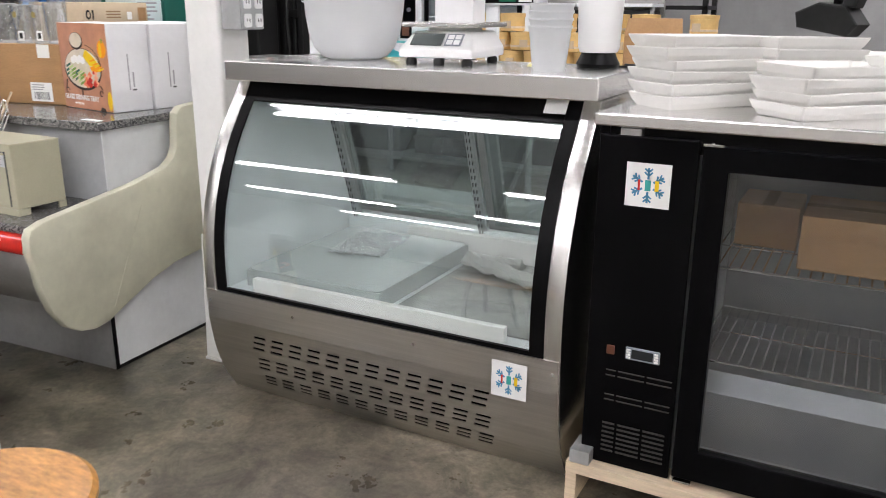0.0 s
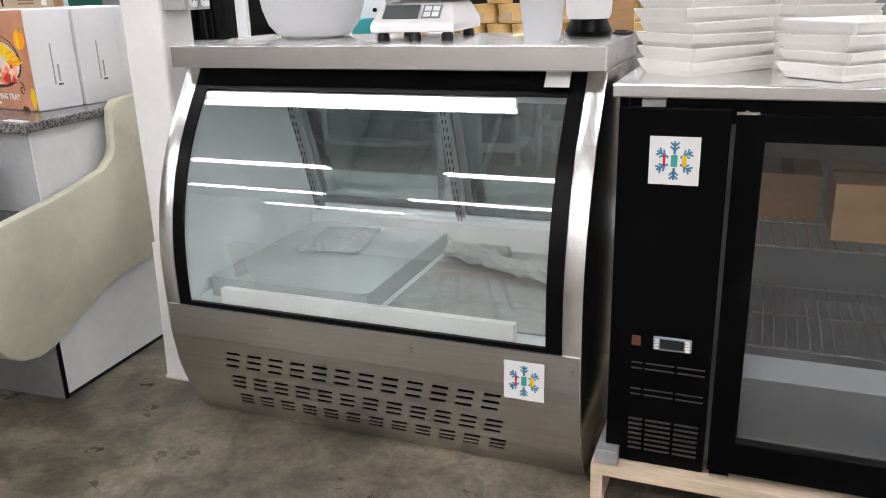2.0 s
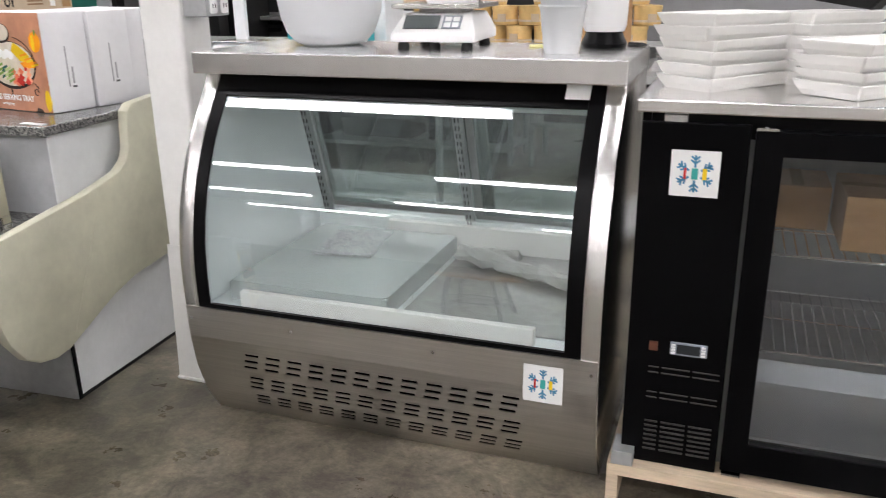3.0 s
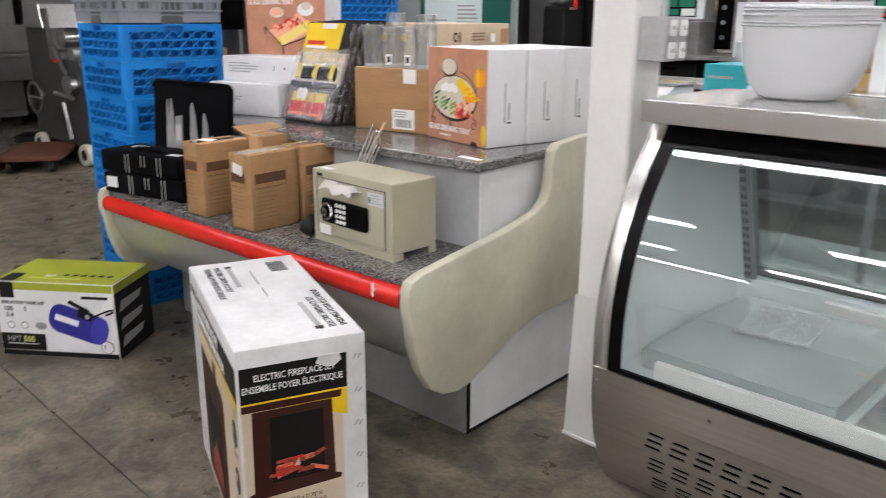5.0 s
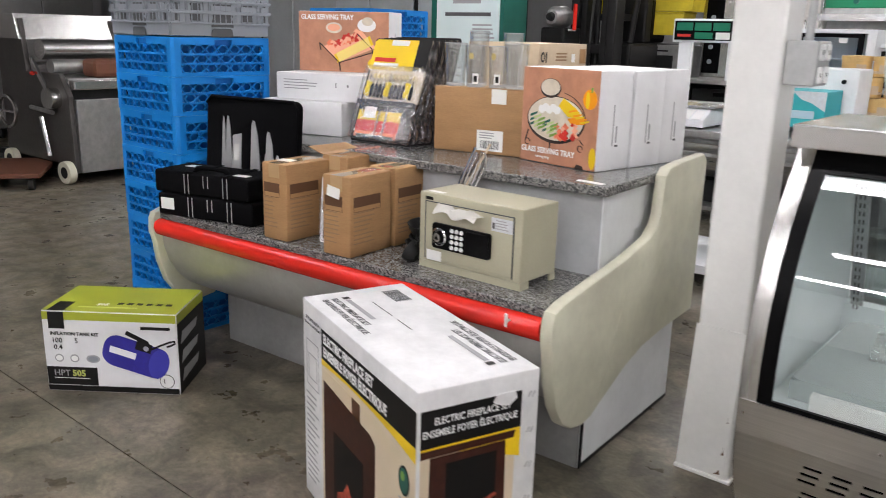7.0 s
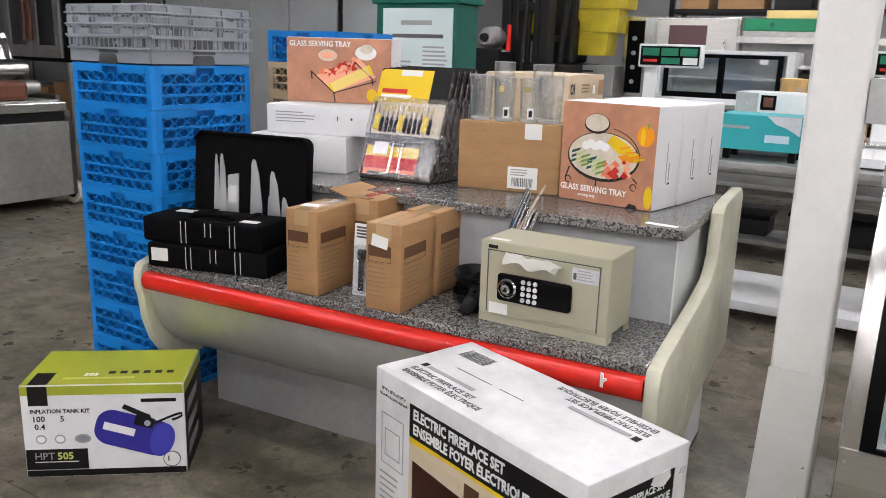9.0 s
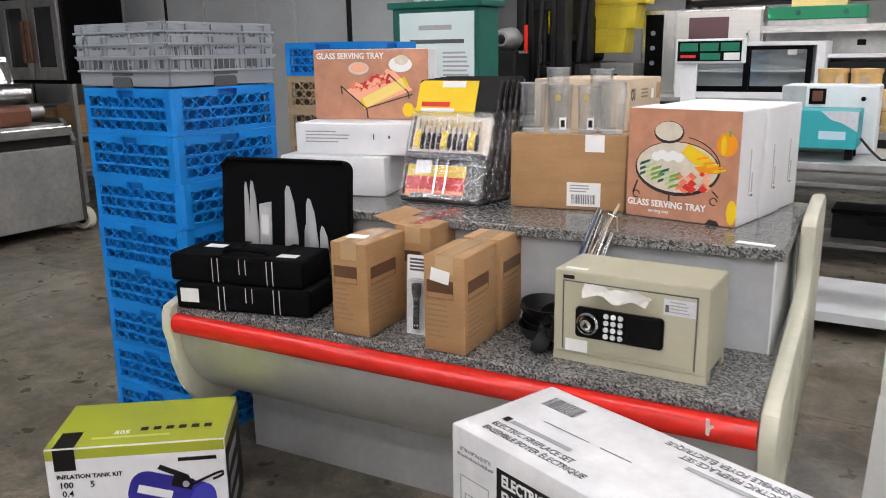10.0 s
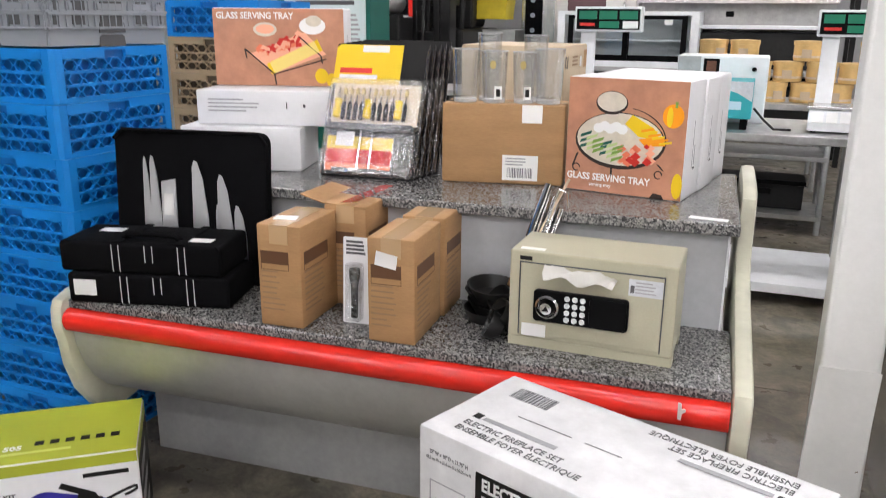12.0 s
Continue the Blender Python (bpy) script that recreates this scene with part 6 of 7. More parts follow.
def grey_rack(m):
    t = thing("dish_rack", "grey plastic dish rack nested on top of the stack", "dish rack", m, "grey dish racks")
    for k in range(4):
        mk = pose(0, 0, 0, 0, 0, 90 * k)
        w = RW / 2 + 0.004
        part("wall_panel", box(B(), -w + 0.012, w - 0.012, -w + 0.006, -w + 0.014, 0.005, 0.125), GREY_PLASTIC, t, "", mk)
        part("rim_flange", box(B(), -w, w - 0.004, -w - 0.004, -w + 0.014, 0.1, 0.108, 0.002), GREY_PLASTIC, t, "", mk)
        part("top_rim", box(B(), -w + 0.01, w - 0.01, -w + 0.002, -w + 0.012, 0.126, 0.136, 0.002), GREY_PLASTIC, t, "", mk)
        for i_ in range(17):
            x0 = -0.232 + 0.0275 * i_
            part("rib", box(B(), x0, x0 + 0.004, -w - 0.002, -w + 0.006, 0.06, 0.1), GREY_PLASTIC, t, "", mk)
        part("lower_ledge", box(B(), -w + 0.006, w - 0.006, -w - 0.002, -w + 0.008, 0.052, 0.06, 0.002), GREY_PLASTIC, t, "", mk)
        for x0, x1 in ((-0.235, -0.2), (-0.165, -0.095), (-0.055, 0.055), (0.095, 0.165), (0.2, 0.235)):
            part("tab", box(B(), x0, x1, -w - 0.003, -w + 0.006, 0.1085, 0.129), GREY_PLASTIC, t, "", mk)
            # dark block on the wall panel, painting in a recess's shade
            part("recess", box(B(), x0 + 0.012, x1 - 0.012, -w - 0.0005, -w + 0.0055, 0.066, 0.094), GREY_RACK, t, "", mk)
        # dark plate on the wall panel in place of a shaded opening
        bm = prism(B(), [(-0.055, 0.0), (0.055, 0.0), (0.05, 0.03), (0.04, 0.036), (-0.04, 0.036), (-0.05, 0.03)], "y", -w + 0.002, -w + 0.0055)
        part("hand_hole", bm, GREY_RACK, t, "", mk)
    part("grid_floor", box(B(), -0.24, 0.24, -0.24, 0.24, 0.02, 0.03), GREY_PLASTIC, t)
    return t


g0 = grey_rack(RM @ pose(0, 0, RH * 8 + 0.0005))
copy_thing(g0, RM @ pose(0.002, 0, RH * 8 + 0.042, 0, 0, 0.4))
copy_thing(g0, RM @ pose(-0.002, 0.002, RH * 8 + 0.083, 0, 0, -0.3))
RM2 = pose(-4.785, 3.36, 0, 0, 0, 2)
tan0 = dish_rack(RM2, TAN_PLASTIC, TAN_SHADED, LAT_TAN, "tan plastic dish rack in a stack behind")
for i in range(1, 8):
    copy_thing(tan0, RM2 @ pose(0, 0, RH * i))
copy_thing(rack0, RM2 @ pose(0, 0, RH * 8 + 0.001))


# ---- things on the deli case and on the cooler ----
TOPZ = 1.1352


def bowl_stack():
    t = thing("plastic_bowl_stack", "stack of nested translucent white plastic bowls on the case", "bowls", pose(-1.68, 2.49, TOPZ))
    for i in range(6):
        z = 0.0095 * i
        o = [(0.0, z), (0.085, z), (0.112, z + 0.01), (0.138, z + 0.04), (0.154, z + 0.085), (0.163, z + 0.14), (0.167, z + 0.19), (0.174, z + 0.194)]
        n = [(0.172, z + 0.198), (0.164, z + 0.194), (0.15, z + 0.087), (0.134, z + 0.043), (0.108, z + 0.014), (0.0, z + 0.005)]
        part("bowl", lathe(B(), o + n, 36), TRANSLUCENT, t, "cloudy plastic bowl", pose(0.003 * (i % 2), 0.002 * (i % 3), 0, 1.0 * (i % 2), 0.6 * (i % 3), 0), True)
    return t


bowl_stack()

scale = thing("counter_scale", "white electronic portion scale with steel platter", "scale", pose(-1.41, 2.33, TOPZ, 0, 0, 3))
bm = B()
v = {}
for k, (x, y, z) in enumerate(((0, 0, 0.022), (0.25, 0, 0.022), (0.25, 0.27, 0.022), (0, 0.27, 0.022), (0.0, 0.0, 0.045), (0.25, 0.0, 0.045), (0.25, 0.27, 0.05), (0, 0.27, 0.05), (0.025, 0.06, 0.1), (0.225, 0.06, 0.1), (0.225, 0.25, 0.1), (0.025, 0.25, 0.1))):
    v[k] = bm.verts.new((x, y, z))
for q in ((3, 2, 1, 0), (0, 1, 5, 4), (1, 2, 6, 5), (2, 3, 7, 6), (3, 0, 4, 7), (4, 5, 9, 8), (5, 6, 10, 9), (6, 7, 11, 10), (7, 4, 8, 11), (8, 9, 10, 11)):
    bm.faces.new([v[i] for i in q])
bmesh.ops.bevel(bm, geom=list(bm.edges), offset=0.006, segments=2, affect="EDGES", profile=0.5)
part("body", bm, WHITE_PLASTIC, scale)
part("platter_support", box(B(), 0.06, 0.19, 0.09, 0.22, 0.1, 0.112), WHITE_PLASTIC, scale)
part("platter", box(B(), -0.005, 0.255, 0.03, 0.28, 0.112, 0.126, 0.004), STEEL, scale, "flat steel platter")
tilt = math.degrees(math.atan2(0.055, 0.06))
face = part("display", box(B(), 0.035, 0.14, -0.0, 0.05, 0, 0.002), LCD, scale, "grey lcd window", pose(0, 0.011, 0.0585, tilt, 0, 0))
keys = part("keypad", box(B(), 0.15, 0.205, 0.0, 0.05, 0, 0.0015), GREY_PLASTIC, scale, "grey key panel", pose(0, 0.011, 0.0585, tilt, 0, 0))
for i in range(2):
    for j in range(2):
        part("key", box(B(), 0.156 + 0.024 * i, 0.175 + 0.024 * i, 0.005 + 0.022 * j, 0.022 + 0.022 * j, 0.0015, 0.003), WHITE_PLASTIC, keys)
for fx, fy in ((0.03, 0.03), (0.22, 0.03), (0.03, 0.24), (0.22, 0.24), (0.125, 0.03)):
    part("foot", lathe(B(), [(0.0, 0), (0.017, 0), (0.017, 0.012), (0.01, 0.024), (0, 0.024)], 14, (fx, fy, 0)), RUBBER, scale, "black rubber foot", smooth=True)

# a stack of boxes stands on the scale's platter
bx_ = thing("white_carton_on_scale", "small white carton lying on the scale", "box", pose(-1.33, 2.42, TOPZ + 0.126, 0, 0, 3))
part("carton", box(B(), 0, 0.13, 0, 0.1, 0, 0.085, 0.003), CARTON_WHITE, bx_)

cups = thing("plastic_tub_stack", "nested frosted white plastic deli tubs", "tubs", pose(-0.91, 2.325, TOPZ))
for i in range(4):
    z = 0.02 * i
    part("tub", lathe(B(), [(0, z), (0.044, z), (0.048, z + 0.01), (0.06, z + 0.115), (0.064, z + 0.12), (0.064, z + 0.125), (0.057, z + 0.12), (0.046, z + 0.012), (0, z + 0.006)], 26), TRANSLUCENT, cups, "frosted tub", pose(0.001 * i, 0.001 * i, 0), True)

mixer = thing("blender_base", "white countertop appliance with a black base and cord", "appliance", pose(-0.83, 2.53, TOPZ))
part("base", lathe(B(), [(0, 0.0), (0.062, 0), (0.066, 0.012), (0.056, 0.03), (0.05, 0.045), (0.0, 0.045)], 28), BLACK, mixer, "glossy black ringed base", smooth=True)
part("housing", lathe(B(), [(0.0, 0.0452), (0.056, 0.0452), (0.062, 0.06), (0.07, 0.26), (0.064, 0.28), (0.0, 0.28)], 28), WHITE_PLASTIC, mixer, smooth=True)
part("cord", pipe(B(), [(0.07, -0.02, 0.006), (0.1, -0.01, 0.005), (0.115, 0.03, 0.005), (0.1, 0.07, 0.005), (0.06, 0.09, 0.005)], 0.004), RUBBER, mixer)
note = tagged(part("yellow_note", prism(B(), [(0, 0), (0.05, 0.005), (0.045, 0.06), (0.004, 0.05)], "z", 0, 0.002), YELLOW_NOTE, None, "small pale yellow paper note on the steel top", pose(-1.03, 2.46, TOPZ, 4, 0, 20)), category="note")


def foam_plate(w, d):
    """An oblong foam tray: flat base, tall flared ends and lower flared sides with a turned-out lip."""
    bm = B()
    loops = []
    for ix, iy, z in ((0.018, 0.016, 0.0), (0.008, 0.007, 0.014), (0.001, 0.001, 0.029), (0.0, 0.0, 0.031), (0.0, 0.0, 0.034), (0.005, 0.005, 0.034), (0.013, 0.012, 0.018), (0.022, 0.02, 0.004)):
        r = rounded(-w / 2 + ix, w / 2 - ix, -d / 2 + iy, d / 2 - iy, 0.004, 1)
        loops.append([bm.verts.new((x, y, z)) for x, y in r])
    for a, b in zip(loops, loops[1:]):
        n = len(a)
        for k in range(n):
            bm.faces.new((a[k], a[(k + 1) % n], b[(k + 1) % n], b[k]))
    bm.faces.new(loops[0][::-1])
    bm.faces.new(loops[-1])
    return mesh_of("foam_plate", bm, OFFWHITE)


plate_mesh = foam_plate(0.18, 0.31)
rnd = random.Random(11)
CT = BZ1 + 0.0275


def plate_stack(cx, cy, n, turn, pitch, z0=CT):
    t = thing("foam_plate_stack", "leaning stack of white oblong foam trays on the cooler top", "plates", pose(cx, cy, z0, 0, 0, turn), "plate stacks")
    for i in range(n):
        part("plate", plate_mesh, None, t, "", pose(rnd.uniform(-0.01, 0.01), rnd.uniform(-0.01, 0.01), pitch * i, rnd.uniform(-1.6, 0.6), rnd.uniform(-1, 1), rnd.uniform(-4, 4)))
    return t


plate_stack(-0.484, 2.29, 6, -40, 0.0285)
plate_stack(-0.175, 2.215, 4, -42, 0.0285)
plate_stack(-0.27, 2.47, 6, -38, 0.0275)
plate_stack(0.06, 2.36, 5, -44, 0.026)
gun = thing("plastic_dispenser", "dark grey plastic hand-held dispenser lying on foam plates", "tool", pose(-0.2, 2.5, CT + 0.1735, 0, 0, -35))
part("body", prism(B(), [(-0.09, 0.02), (0.06, 0.0), (0.09, 0.03), (0.05, 0.075), (-0.03, 0.085), (-0.1, 0.06)], "y", -0.03, 0.03, 0.006), DARK, gun)
part("handle", prism(B(), [(0.03, 0.07), (0.07, 0.07), (0.1, 0.15), (0.05, 0.16)], "y", -0.02, 0.02, 0.006), DARK, gun)
part("trigger", box(B(), 0.0, 0.02, -0.01, 0.01, 0.08, 0.12, 0.003), BLACK, gun)


# ---- the far side of the hall ----
def steel_table(name, x0, x1, y0, y1, z, lab, shelf=None, low=None, bar=None):
    t = thing(name, lab, "table")
    part("tabletop", box(B(), x0, x1, y0, y1, z - 0.04, z, 0.004), STEEL_DULL, t)
    for x in (x0 + 0.05, (x0 + x1) / 2, x1 - 0.05):
        for y in (y0 + 0.05, y1 - 0.05):
            part("leg", rod(B(), (x, y, 0), (x, y, z - 0.04), 0.02, 10), GALV, t)
    if shelf is not None:
        part("undershelf", box(B(), x0 + 0.04, x1 - 0.04, y0 + 0.02, y1 - 0.04, shelf, shelf + 0.03, 0.003), STEEL_DULL, t)
    if bar is not None:
        part("bottom_shelf", box(B(), x0 + 0.04, x1 - 0.04, y0 + 0.02, y1 - 0.04, bar, bar + 0.03, 0.003), STEEL_DULL, t)
    if low is not None:
        part("low_shelf", box(B(), x0 + 0.02, x1 - 0.02, y0 + 0.03, y1, low - 0.05, low, 0.003), WHITE_SHEET, t, "white low shelf board")
    return t


steel_table("work_table", -3.8, -0.1, 4.15, 4.88, 0.87, "long steel work table with a white low shelf", None, 0.12)
steel_table("work_table", -5.2, -1.93, 5.75, 6.3, 0.87, "long steel table with wooden tubs stacked on it", 0.5, None, 0.1)
steel_table("work_table", -1.88, -0.4, 5.78, 6.33, 0.87, "steel table with wooden tubs at its end", 0.3)
TZ = 0.8705
teal = thing("teal_carton", "teal box on black feet standing on the work table", "box", pose(-2.87, 4.25, TZ))
part("box_body", box(B(), 0, 0.41, 0, 0.28, 0.055, 0.238, 0.004), TEAL, teal)
ink("white_corner", [(0.24, 0.237), (0.409, 0.237), (0.409, 0.14), (0.34, 0.18), (0.29, 0.195)], GREY_PAPER, teal, front(0, 0), 1)
ink("label", rect(0.24, 0.36, 0.1, 0.14), LIGHT_LABEL, teal, front(0, 0), 1)
ink("print_bar", rect(0.02, 0.16, 0.165, 0.18), GREY_PRINT, teal, front(0, 0), 1)
for fx in (0.03, 0.36):
    for fy in (0.03, 0.22):
        part("foot", box(B(), fx, fx + 0.035, fy, fy + 0.035, 0, 0.055), BLACK, teal)
part("cable", pipe(B(), [(0.42, 0.1, 0.1), (0.47, 0.06, 0.05), (0.52, 0.03, 0.01), (0.6, 0.05, 0.008)], 0.006), RUBBER, teal)
app = thing("white_appliance", "white countertop appliance with a dull red switch", "appliance", pose(-2.86, 4.56, TZ))
part("housing", box(B(), 0, 0.46, 0, 0.28, 0, 0.345, 0.008), WHITE_SHEET, app)
part("switch_plate", box(B(), 0.135, 0.215, -0.004, 0, 0.25, 0.33), BLACK, app)
part("scuffed_side", box(B(), 0.004, 0.12, -0.002, 0, 0.2, 0.34), GALV, app, "dull metal panel")
part("switch", box(B(), 0.15, 0.2, -0.009, -0.004, 0.265, 0.318, 0.003), WOODDARK, app, "dull red rocker switch")
part("knob", rod(B(), (0.39, 0, 0.28), (0.39, -0.012, 0.28), 0.012, 12), BLACK, app)
part("latch", rod(B(), (0.06, 0, 0.27), (0.06, -0.012, 0.27), 0.016, 12), GALV, app)


def price_scale(x, y, z, turn=0.0, top=0.45):
    t = thing("price_scale", "white price-computing scale with a pole display", "scale", pose(x, y, z, 0, 0, turn), "price scales")
    part("base", prism(B(), [(0.0, 0.01), (0.32, 0.01), (0.32, 0.1), (0.1, 0.1), (0.0, 0.05)], "x", 0, 0.34, 0.006), WHITE_SHEET, t)
    part("platter", box(B(), -0.01, 0.35, 0.1, 0.33, 0.105, 0.12, 0.004), STEEL, t)
    part("platter_post", box(B(), 0.1, 0.24, 0.16, 0.28, 0.1, 0.105), GALV, t)
    for i in range(5):
        part("key_strip", box(B(), 0.02 + 0.062 * i, 0.07 + 0.062 * i, -0.002, 0.09, -0.001, 0.003), PAPER if i % 2 else WHITE_PLASTIC, t, "", pose(0, 0.0, 0.053, 26.5, 0, 0))
    part("pole", box(B(), 0.02, 0.1, 0.3, 0.33, 0.0, top + 0.02, 0.004), WHITE_SHEET, t)
    head = part("display_head", box(B(), -0.01, 0.35, 0.27, 0.34, top, top + 0.13, 0.006), WHITE_SHEET, t, "white display head")
    part("display_window", box(B(), 0.002, 0.338, 0.266, 0.27, top + 0.012, top + 0.118), BLACK, head)
    for i in range(3):
        part("digit_window", box(B(), 0.015 + 0.108 * i, 0.11 + 0.108 * i, 0.263, 0.266, top + 0.065, top + 0.108), GREEN_DISPLAY, head)
    part("digit_window", box(B(), 0.125, 0.23, 0.263, 0.266, top + 0.02, top + 0.055), GREEN_DISPLAY, head)
    part("red_legend", box(B(), 0.02, 0.1, 0.263, 0.266, top + 0.03, top + 0.045), RED_PRINT, head)
    part("paper_label", box(B(), 0.25, 0.33, 0.262, 0.266, top + 0.018, top + 0.056), PAPER, head)
    for fx in (0.03, 0.31):
        for fy in (0.04, 0.28):
            part("foot", rod(B(), (fx, fy, 0), (fx, fy, 0.012), 0.014, 10), RUBBER, t)
    return t


price_scale(-3.4, 4.2, TZ, 0, 0.46)
price_scale(-2.2, 4.3, TZ, -3, 0.45)


def tub(m):
    t = thing("wooden_tub", "round pale wooden tub with a lid", "tub", m, "stacked wooden tubs")
    part("barrel", lathe(B(), [(0, 0), (0.088, 0), (0.092, 0.01), (0.092, 0.1), (0, 0.1)], 22), WOODBOX, t, smooth=True)
    part("hoop", lathe(B(), [(0.092, 0.02), (0.0945, 0.022), (0.0945, 0.034), (0.092, 0.036)], 22), WOODLIGHT, t)
    part("lid", lathe(B(), [(0.0, 0.1005), (0.097, 0.1005), (0.098, 0.128), (0.0, 0.134)], 22), WOODBOX, t, "wooden lid", smooth=True)
    part("label", box(B(), -0.03, 0.03, -0.0975, -0.09, 0.02, 0.075), CARD_PALE, t)
    return t


tub0 = tub(pose(-2.76, 5.95, TZ))
rnd = random.Random(21)
for layer in range(3):
    for i in range(9):
        x = -2.76 + 0.2 * i + (0.09 if layer % 2 else 0)
        if (layer, i) == (0, 0) or (layer == 2 and i in (4, 7)) or (layer == 2 and i == 2):
            continue
        copy_thing(tub0, pose(x + rnd.uniform(-0.006, 0.006), 5.95 + rnd.uniform(-0.02, 0.02), TZ + 0.1345 * layer, 0, 0, rnd.uniform(-40, 40)))

# countertop cooler, combi oven, range and hood along the back
steel_table("equipment_stand", -5.3, -1.9, 7.3, 8.3, 0.99, "long steel equipment stand along the back", 0.4)
cc = thing("display_cooler", "white countertop cooler with black-framed sliding glass doors", "cooler", pose(-4.19, 7.32, 0.9905) @ Matrix.Diagonal((0.95, 1, 1, 1)))
part("cabinet", frame_bm(0, 1.28, 0, 0.47, 0.07, 0.05, 0, 0.45), WHITE_SHEET, cc)
part("back_panel", box(B(), 0.07, 1.21, 0.43, 0.45, 0.05, 0.43), WHITE_LINER, cc)
part("shelf", box(B(), 0.08, 1.2, 0.06, 0.42, 0.22, 0.23), WHITE_LINER, cc)
for a, b in ((0.1, 0.66), (0.62, 1.18)):
    d = part("sliding_door", frame_bm(a, b, 0.05, 0.435, 0.05, 0.05, 0.005 if a < 0.5 else 0.02, 0.018 if a < 0.5 else 0.033), BLACK_PAINT, cc, "black-framed glass door")
    part("pane", box(B(), a + 0.05, b - 0.05, 0.026, 0.029, 0.1, 0.4), GLASS_COOLER, d).visible_shadow = False
ink("label", rect(0.98, 1.05, 0.36, 0.4), PAPER, cc, front(0, 0), 4)
combi = thing("combi_oven", "stainless combi oven with a dark control strip", "oven", pose(-4.68, 7.85, 0.9905))
part("cabinet", box(B(), 0, 1.12, 0, 0.4, 0, 0.78, 0.01), STEEL, combi)
part("control_strip", box(B(), 0.04, 0.21, -0.006, 0, 0.04, 0.74), BLACK_PAINT, combi)
for i in range(4):
    part("control", rod(B(), (0.115, -0.006, 0.15 + 0.14 * i), (0.115, -0.02, 0.15 + 0.14 * i), 0.022, 12), GREY_PLASTIC, combi)
dd = part("door", box(B(), 0.34, 1.1, -0.03, 0, 0.04, 0.76, 0.006), STEEL_PANEL, combi)
part("window", box(B(), 0.46, 0.82, -0.034, -0.03, 0.4, 0.7), MAUVE_GLASS, dd, "dark reddish oven window")
part("handle", pipe(B(), [(1.0, -0.03, 0.2), (1.0, -0.08, 0.22), (1.0, -0.08, 0.55), (1.0, -0.03, 0.57)], 0.012), CHROME, dd)
rng = thing("cooking_range", "stainless range with a tall steel back and shelf", "range", pose(-3.55, 7.45, 0.9905))
part("back_panel", box(B(), 0, 1.65, 0.5, 0.55, 0, 0.62), STEEL_DULL, rng)
part("shelf", box(B(), 0, 1.65, 0.2, 0.5, 0.57, 0.6), STEEL_DULL, rng)
part("shelf_edge", box(B(), 0.0, 1.65, 0.188, 0.2, 0.545, 0.6), STEEL, rng, "bright steel shelf edge")
part("upper_ledge", box(B(), 0.5, 1.65, 0.05, 0.49, 0.33, 0.36, 0.004), WHITE_SHEET, rng, "white ledge")
part("oven_box", box(B(), 0.55, 1.62, 0.1, 0.49, 0, 0.3, 0.005), DARK, rng)
part("badge", box(B(), 0.75, 0.82, 0.492, 0.4995, 0.43, 0.48), BLACK, rng)
part("side_post", box(B(), 0.5, 0.53, 0.1, 0.14, 0, 0.33), GALV, rng)
part("side_post", box(B(), 1.62, 1.65, 0.1, 0.14, 0, 0.33), GALV, rng)
grn = thing("pizza_oven", "green and steel countertop pizza oven on the shelf", "oven", pose(-3.5, 7.66, 0.9905 + 0.6005))
part("base", box(B(), 0, 0.78, 0, 0.28, 0.0, 0.05, 0.004), STEEL_DULL, grn)
part("cover", box(B(), 0.0, 0.78, -0.01, 0.28, 0.05, 0.16, 0.008), GREEN_BRIGHT, grn, "bright green front panel")
for kx in (0.25, 0.62):
    part("knob", rod(B(), (kx, -0.01, 0.105), (kx, -0.03, 0.105), 0.022, 12), GREEN_PAINT, grn)
part("top_tray", box(B(), 0.18, 0.62, 0.03, 0.25, 0.16, 0.23, 0.004), BRASS, grn, "brass-coloured tray on top")
gu = thing("warming_cabinet", "small dull steel warming cabinet on the counter", "appliance", pose(-5.08, 7.48, 0.9905))
part("cabinet", box(B(), 0, 0.45, 0, 0.32, 0, 0.3, 0.006), STEEL_DULL, gu)
part("door", box(B(), 0.03, 0.3, -0.012, 0, 0.03, 0.2, 0.004), DARK, gu)
part("vent_slot", box(B(), 0.05, 0.24, -0.005, 0, 0.235, 0.25), DARK, gu)
yb = thing("yellow_bin", "stack of translucent yellow plastic bins", "bins", pose(-5.06, 7.5, 1.3815))
for i in range(3):
    wide = 0.34 + 0.085 * i
    b_ = part("bin", prism(B(), [(0.015, 0.0), (wide - 0.02, 0.0), (wide, 0.2), (0.0, 0.2)], "y", 0, 0.28, 0.006), YELLOW_FILM, yb, "", pose(0.01 * i, 0, 0.222 * i))
    part("bin_rim", box(B(), -0.004, wide + 0.004, -0.006, 0.284, 0.2, 0.22, 0.004), YELLOW_FILM, b_)

# things on the work table seen over the deli case
bw = thing("metal_bowl_stack", "stack of grey metal bowls on the work table", "bowls", pose(-0.95, 4.35, TZ))
for i in range(4):
    z = 0.018 * i
    part("bowl", lathe(B(), [(0, z), (0.06, z), (0.11, z + 0.07), (0.118, z + 0.072), (0.106, z + 0.068), (0.057, z + 0.004), (0, z + 0.004)], 26), STEEL_DULL, bw, smooth=True)
bk = thing("fryer_basket", "chrome wire fryer basket with a dark handle", "basket", pose(-0.6, 4.4, TZ))
bm = B()
for i in range(9):
    pipe(bm, [(0.03 * i, 0, 0.14), (0.03 * i, 0, 0), (0.03 * i, 0.2, 0), (0.03 * i, 0.2, 0.14)], 0.003, 5)
